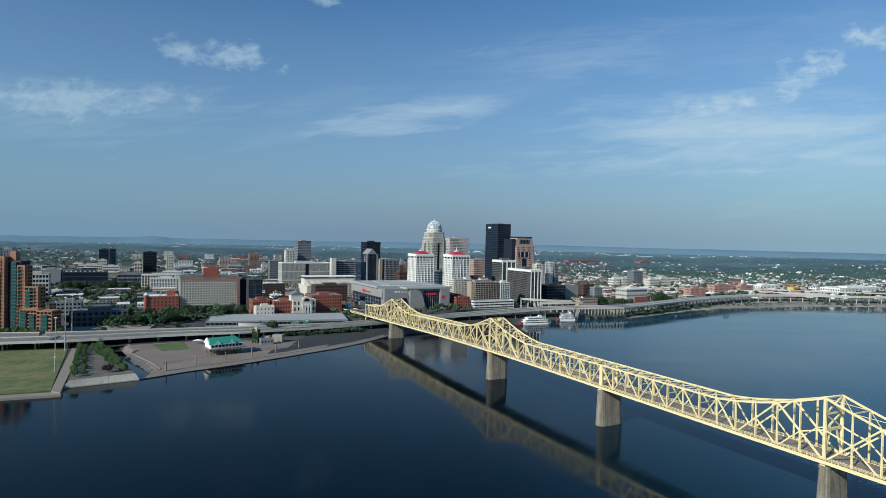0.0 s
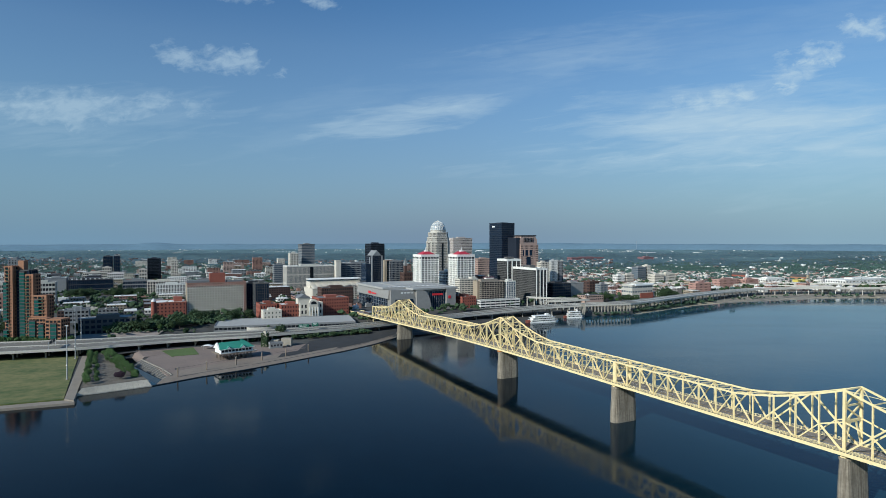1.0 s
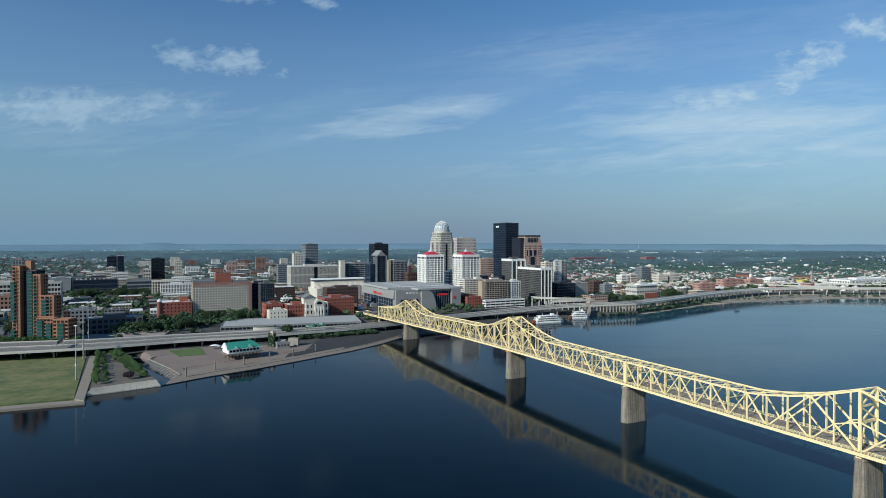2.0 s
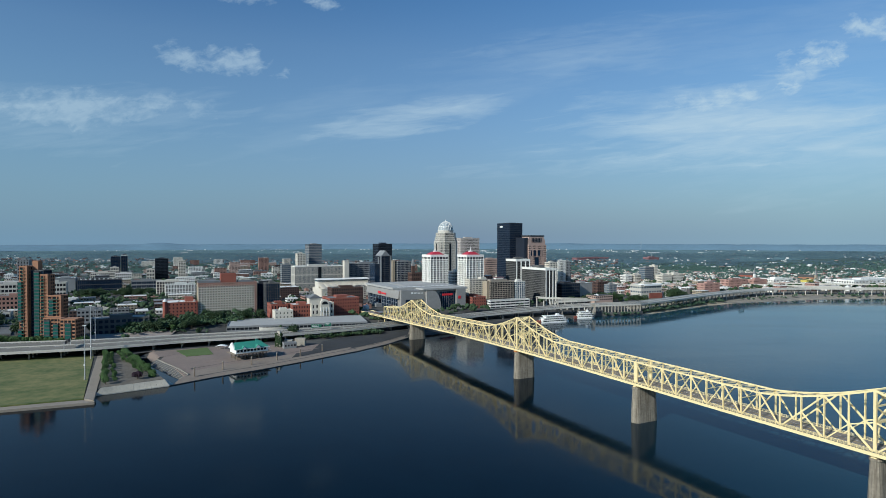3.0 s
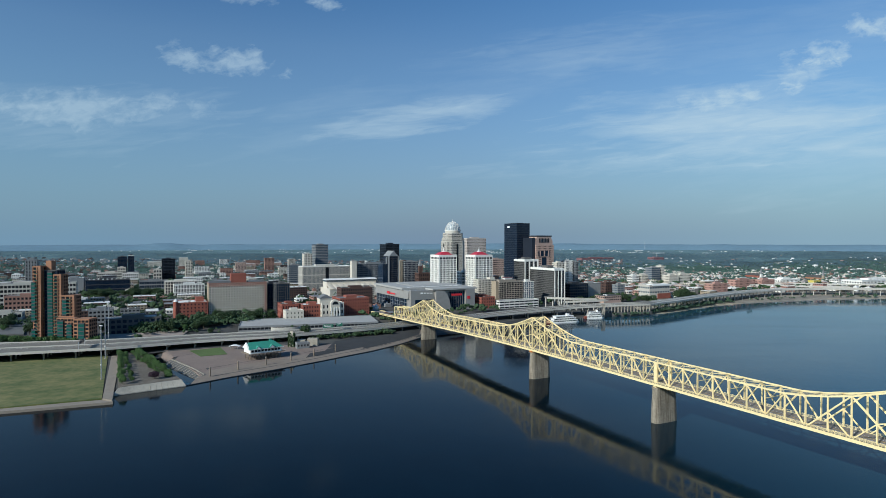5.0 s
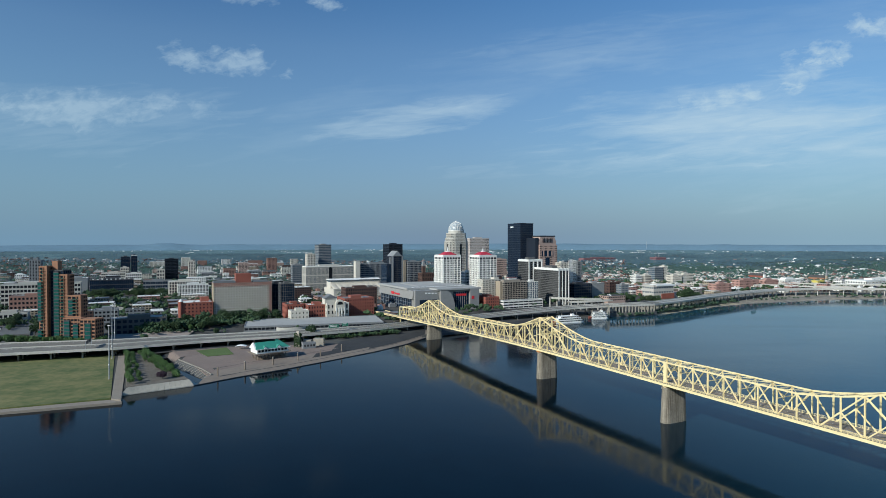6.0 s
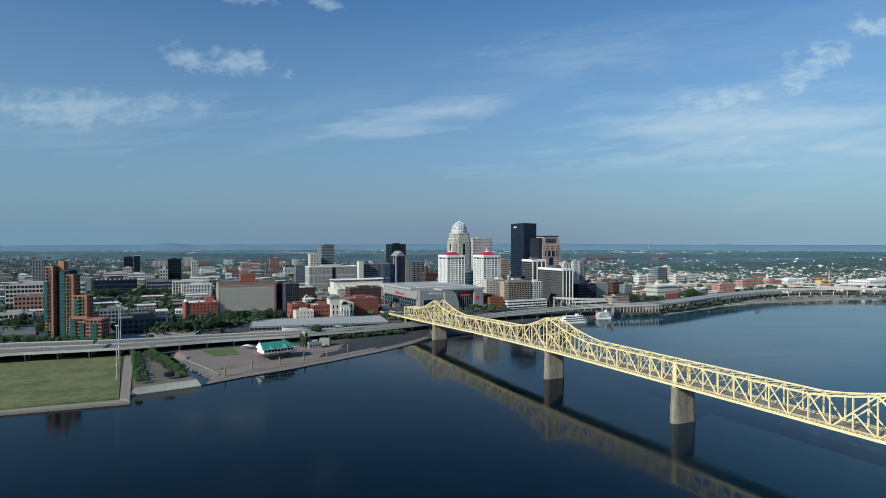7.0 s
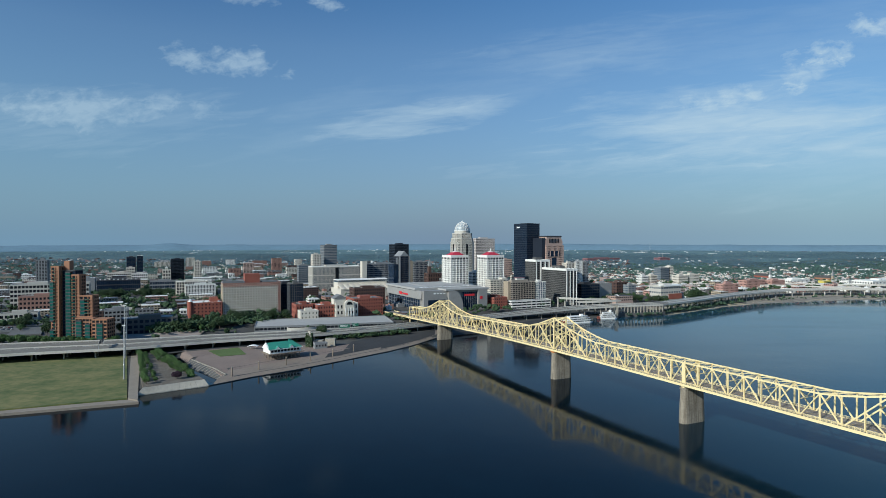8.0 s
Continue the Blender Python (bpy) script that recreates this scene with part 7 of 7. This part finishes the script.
def far_edge(x):
    return float(np.interp(x, [p[0] for p in FARE], [p[1] for p in FARE]))


def fill_city():
    rnd = random.Random(5)
    count = [0, 0]
    left = ((GREYC, 4), (WHITE, 3), (BRICK_D, 3), (BRICK_L, 2), (CREAM, 2), (TAN, 2), (DARKM, 1))
    right = ((BRICK_L, 4), (CREAM, 4), (WHITE, 4), (TAN, 2), (PINK, 2), (BRICK, 1), (GREYC, 1))
    names = {GREYC: "grey concrete", WHITE: "white rendered", BRICK_D: "brown brick", BRICK: "red brick", CREAM: "cream stone", TAN: "tan brick", DARKM: "dark metal-clad", PINK: "pink brick", BRICK_L: "faded brick"}
    roofs = {ROOF_D: "dark tar roof", ROOF_G: "grey roof", ROOF_W: "white roof"}
    for bq in range(600, 2400, 84):
        for bp in range(-700, 2200, 92):
            q, p = bq, bp
            while p < bp + 70:
                w = rnd.uniform(16, 44)
                l = rnd.uniform(18, 34)
                qq = q + rnd.choice((0, 36))
                cx, cy = (p + w / 2) * NX + (qq + l / 2) * BX, (p + w / 2) * NY + (qq + l / 2) * BY
                ok = abs(cx) < 0.78 * cy + 40 and cy < 2150 and cy > far_edge(cx) + (28 if cx > 450 else 110 if cx > 200 else 85 if cx > -60 else 42) and cy - shore(cx) > (95 if cx > 330 else 130)
                ok = ok and rnd.random() < (0.85 if cy < 1500 else 0.6)
                for tp, tq, tw, tl in TAKEN:
                    if p < tp + tw + 5 and p + w > tp - 5 and qq < tq + tl + 5 and qq + l > tq - 14:
                        ok = False
                        break
                side = int(cx > 330)
                if ok and count[side] < (298, 0)[side]:
                    h = rnd.uniform(4, 9) if side else rnd.uniform(5, 11) if cy < 1100 else rnd.uniform(6, 15) if rnd.random() < 0.85 else rnd.uniform(15, 26)
                    pool = left if cx < 150 else right
                    wall = rnd.choices([a for a, _ in pool], [b for _, b in pool])[0]
                    roof = rnd.choices(list(roofs), (2, 3, 4) if side == 0 else (1, 2, 4))[0]
                    low_block(("city_building", "riverside_building")[side], "low %s building with a %s" % (names[wall], roofs[roof]), p, qq, w, l, h, wall, roof, rnd)
                    TAKEN.append((p, qq, w, l))
                    count[side] += 1
                p += w + rnd.uniform(1, 12)
    return count


# squares and greens that stay free of buildings: grid corner and size
for x, y, w, l in ((-425, 775, 120, 78), (-800, 1250, 200, 70), (-765, 1165, 190, 70), (-275, 1010, 60, 60), (-560, 735, 60, 60)):
    TAKEN.append((*to_grid(x, y), w, l))
midrise_district()
fill_city()


def west_quarter():
    """Small pale and pink low blocks, close together, behind the highway downstream."""
    rnd = random.Random(77)
    pool = ((CREAM, "cream rendered", 5), (PINKL, "pale pink stone", 4), (FADEDP, "faded pinkish brick", 5), (WHITE, "white rendered", 4), (PINK, "pink brick", 3), (TAN, "tan brick", 1), (BRICK, "red brick", 1))
    tops = ((ROOF_W, "white roof", 5), (PINKL, "pale gravel roof", 3), (GARROOF, "pale grey roof", 3), (ROOF_G, "grey roof", 1), (ROSE, "reddish roof", 2))
    made = 0
    for i in range(70):
        for j in range(60):
            p, q = 780 + i * 27 + (i // 3) * 9, 560 + j * 28 + (j // 3) * 10
            w, l = rnd.uniform(15, 27), rnd.uniform(14, 25)
            cx, cy = (p + w / 2) * NX + (q + l / 2) * BX, (p + w / 2) * NY + (q + l / 2) * BY
            wall, word, _ = rnd.choices(pool, [a[2] for a in pool])[0]
            roof, word2, _ = rnd.choices(tops, [a[2] for a in tops])[0]
            h = rnd.uniform(4, 8.5) if rnd.random() < 0.85 else rnd.uniform(8.5, 14)
            if made >= 298 or not 400 < cx < 0.76 * cy or cy > far_edge(cx) + (330 if cx < 760 else 260) or cy < far_edge(cx) + (32 if cx > 470 else 95) or rnd.random() < (0.3 if cx < 700 else 0.12):
                continue
            y1 = float(np.interp(cx, (640, 720, 800, 870, 960), (1446, 1481, 1476, 1436, 1418)))
            y2 = float(np.interp(cx, (760, 860, 960, 1080, 1300), (1566, 1536, 1496, 1466, 1456)))
            if cx > 615 and min(abs(cy - y1), abs(cy - y2)) < 24:
                continue
            if any(p < tp + tw + 3 and p + w > tp - 3 and q < tq + tl + 3 and q + l > tq - 3 for tp, tq, tw, tl in TAKEN):
                continue
            low_block("riverside_building", "low %s building with a %s" % (word, word2), p, q, w, l, h, wall, roof, rnd)
            TAKEN.append((p, q, w, l))
            made += 1


building("warehouse", "low warehouse with yellow metal walls and white roof", 968, 1568, 30, 16, 24, 1, 1, 1, 0, 1.0, YELLOW, YELLOW, ROOF_W, category="warehouse", plant=None)
west_quarter()

# ---------------------------------------------------------------- far woods, roofs and hills


def free_spots(rng, n, r0, r1, spread=0.8):
    """Random places on the land in front of the flight between two distances."""
    out = []
    y = np.sqrt(rng.uniform(r0 ** 2, r1 ** 2, n))
    x = rng.uniform(-spread, spread, n) * y
    sx = np.interp(x, [p[0] for p in SHORE], [p[1] for p in SHORE])
    fx = np.interp(x, [p[0] for p in FARE], [p[1] for p in FARE])
    keep = (y - sx > 120) & (y > fx + 25)
    x, y = x[keep], y[keep]
    p, q = x * NX + y * NY, x * BX + y * BY
    keep = np.ones(len(x), bool)
    for tp, tq, tw, tl in TAKEN:
        keep &= ~((p > tp - 4) & (p < tp + tw + 4) & (q > tq - 4) & (q < tq + tl + 4))
    return x[keep], y[keep]


def woods(name, label, n, r0, r1, size, leaf, seed, lift=12.0):
    rng = np.random.default_rng(seed)
    x, y = free_spots(rng, n, r0, r1)
    keep = np.array([noise.noise((a * 0.0035, b * 0.0022, seed)) + 0.6 * noise.noise((a * 0.012, b * 0.007, seed + 9)) + rng.uniform(-0.25, 0.35) > -0.2 for a, b in zip(x, y)])
    x, y = x[keep], y[keep]
    keep = np.hypot(x, y) < 4640
    x, y = x[keep], y[keep]
    s = (0.45 + 1.1 * rng.random(len(x)) ** 2) * size * np.interp(np.hypot(x, y), (2400, 4600), (1, 0.42))
    parts, radii = [], []
    for k in range(3 if r1 < 2000 else 2):
        parts.append(np.c_[x + rng.normal(0, 0.5, len(x)) * s, y + rng.normal(0, 0.5, len(x)) * s, lift + np.interp(np.hypot(x, y), (2400, 4600), (0, 50)) + s * rng.uniform(0.5, 1.3, len(x))])
        radii.append(s * rng.uniform(0.55, 0.9, len(x)))
    me = clump_mesh(name, np.vstack(parts), np.concatenate(radii), seed, 0.45 if r1 > 2000 else 0.8, r1 > 2000)
    me.materials.append(leaf)
    tagged(new(name, me), label, "trees", kind="stuff")


woods("street_trees", "green street trees between the city blocks", 7500, 800, 1700, 4.4, LEAF_DK, 31)
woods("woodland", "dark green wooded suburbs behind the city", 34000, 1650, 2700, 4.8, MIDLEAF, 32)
woods("woodland", "wooded plain behind the suburbs, tinted blue as haze", 44000, 2450, 3700, 5.4, FARLEAF, 33)
woods("woodland", "woods reaching to the hills, paled with painted haze", 13000, 3500, 4600, 7.0, HORIZONLEAF, 34)


def far_roofs(name, label, n, r0, r1, size, material, seed, west=-0.8, east=0.8):
    rng = np.random.default_rng(seed)
    x, y = free_spots(rng, n, r0, r1)
    keep = (x / y > west) & (x / y < east)
    keep &= np.array([noise.noise((a * 0.0045, b * 0.003, seed)) > rng.uniform(-0.1, 0.35) for a, b in zip(x, y)], bool)
    x, y = x[keep], y[keep]
    verts, faces = [], []
    for a, b in zip(x, y):
        near = float(np.interp(math.hypot(a, b), (2000, 4600), (1, 0.5)))
        w, l, h = rng.uniform(0.6, 2.6) * size * near, rng.uniform(0.5, 1.0) * size * near, rng.uniform(0.5, 1.1) * 6.0 * near
        an = radians(27) + rng.choice((0, math.pi / 2))
        ca, sa = math.cos(an), math.sin(an)
        k, g = len(verts), far_rise(a, b)
        for z, pts in ((0, ((-w, -l), (w, -l), (w, l), (-w, l))), (12 + h, ((-w, -l), (w, -l), (w, l), (-w, l))), (12 + h * 1.3, ((-w, 0), (w, 0)))):
            verts += [(a + u * ca - v * sa, b + u * sa + v * ca, z + g) for u, v in pts]
        faces += [[k + i for i in q] for q in ((0, 1, 5, 4), (1, 2, 6, 5), (2, 3, 7, 6), (3, 0, 4, 7), (4, 5, 9, 8), (6, 7, 8, 9), (5, 6, 9), (7, 4, 8))]
    me = bpy.data.meshes.new(name)
    me.from_pydata(verts, [], faces)
    me.materials.append(material)
    tagged(new(name, me), label, "houses", kind="stuff")


def low_quarter(name, label, n, r0, r1, size, high, material, seed, west, east):
    """Flat-roofed low blocks past counting, along the street grid, each with a roof hut."""
    rng = np.random.default_rng(seed)
    x, y = free_spots(rng, n, r0, r1)
    keep = (x / y > west) & (x / y < east) & (y > np.interp(x, [p[0] for p in FARE], [p[1] for p in FARE]) + np.interp(x, (-100, 0, 380, 460), (60, 240, 240, 40)))
    verts, faces = [], []

    def slab(cx, cy, w, l, z0, z1):
        k = len(verts)
        verts.extend((cx + u * NX + v * BX, cy + u * NY + v * BY, z) for z in (z0, z1) for u, v in ((-w, -l), (w, -l), (w, l), (-w, l)))
        faces.extend([k + i for i in q] for q in BOXF[1:])
    for a, b in zip(x[keep], y[keep]):
        w, l = rng.uniform(0.5, 1.6) * size, rng.uniform(0.4, 1.0) * size
        g = 12 + far_rise(a, b)
        h = rng.uniform(0.4, 1.0) * high
        slab(a, b, w, l, 0, g + h)
        slab(a + rng.uniform(-0.4, 0.4) * w, b + rng.uniform(-0.3, 0.3) * l, w * 0.2, l * 0.25, g + h, g + h + rng.uniform(1, 3))
    me = bpy.data.meshes.new(name)
    me.from_pydata(verts, [], faces)
    me.materials.append(material)
    tagged(new(name, me), label, "buildings", kind="stuff")


for k, (tint, word, share, west) in enumerate(((ROOF_W, "white", 0.34, 0.9), (CREAM, "cream", 0.26, 1.0), (GREYC, "grey", 1.0, 0.4), (BRICK_L, "faded brick", 0.7, 1.0), (ROOF_D, "dark-roofed", 1.2, 0.3), (BRICK_D, "brown brick", 0.8, 0.3), (PINKL, "pale pink", 0.2, 1.0))):
    low_quarter("low_buildings", "%s low buildings packed between the streets" % word, int(380 * share), 1000, 1800, 6.0, 9, tint, 70 + k, -0.8, 0.1)
    low_quarter("low_buildings", "%s low buildings of the southern quarters" % word, int(700 * share), 1750, 3000, 5.5, 8, tint, 80 + k, -0.8, 0.3)
    low_quarter("low_buildings", "%s low buildings of the western quarters" % word, int(560 * west), 1350, 2100, 6.5, 8, tint, 90 + k, 0.17, 0.8)
far_roofs("pale_houses", "scattered pale houses and sheds among trees", 900, 1450, 3200, 3.6, ROOF_W, 41)
far_roofs("pale_houses", "distant pale houses thick along the plain", 1500, 3900, 4560, 5.2, WHITE, 45)
far_roofs("brick_houses", "scattered brick houses among trees", 420, 1600, 3000, 5.0, ROSE, 42)
far_roofs("grey_houses", "scattered grey roofs among trees", 900, 1450, 3600, 5.0, ROOF_G, 43)
far_roofs("white_sheds", "far white industrial sheds", 46, 3600, 4500, 30, ROOF_W, 44)
far_roofs("flat_blocks", "pale low apartment blocks of the inner suburbs", 260, 1600, 2700, 8.0, CREAM, 46, -0.8, 0.0)
far_roofs("flat_blocks", "pale low commercial blocks west of the centre", 500, 1500, 2500, 6.5, ROOF_W, 47, 0.2, 0.8)
far_roofs("flat_blocks", "brick low blocks west of the centre, greyed as haze", 620, 1500, 2500, 7.5, ROSE, 48, 0.15, 0.8)
far_roofs("flat_blocks", "cream low blocks west of the centre", 620, 1450, 2300, 7.5, CREAM, 49, 0.15, 0.8)


def ridge(a):
    return 102 + 3 * math.sin(a * 4.1 + 1.2) + 2 * math.sin(a * 11 + 0.4) + 9 * math.exp(-((a + 0.44) / 0.02) ** 2) + 4 * noise.noise((a * 22, 5, 0)) + 1.5 * noise.noise((a * 90, 9, 0))


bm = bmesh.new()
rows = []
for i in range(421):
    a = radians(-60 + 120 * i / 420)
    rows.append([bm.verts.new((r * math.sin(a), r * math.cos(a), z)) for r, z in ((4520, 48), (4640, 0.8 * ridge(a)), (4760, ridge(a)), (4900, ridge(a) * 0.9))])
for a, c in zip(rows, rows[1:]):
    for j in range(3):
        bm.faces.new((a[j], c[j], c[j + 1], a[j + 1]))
finish("backdrop", bm, HILL, label="low wooded hills along the horizon in painted haze blue", kind="structure", smooth=True)["category"] = "hills"


def radio_mast(x, y, z0, z1):
    """A far guyed mast on the horizon."""
    t = thing("radio_mast", pose(x, y, z0), "pale lattice radio mast on the far hills", "mast")
    h = z1 - z0
    for k in range(3):
        an = k * 2.1
        bm = bmesh.new()
        beam(bm, (2 * math.cos(an), 2 * math.sin(an), -3), (0.6 * math.cos(an), 0.6 * math.sin(an), h), 0.45, 0.45)
        part("leg", bm, GALV, t)
    for k in range(8):
        bm = bmesh.new()
        z = h * (k + 0.5) / 8
        beam(bm, (-1.5, 0, z), (1.5, 0, z + 2), 0.3, 0.3)
        part("brace", bm, GALV, t)


radio_mast(1450, 4320, 70, 124)
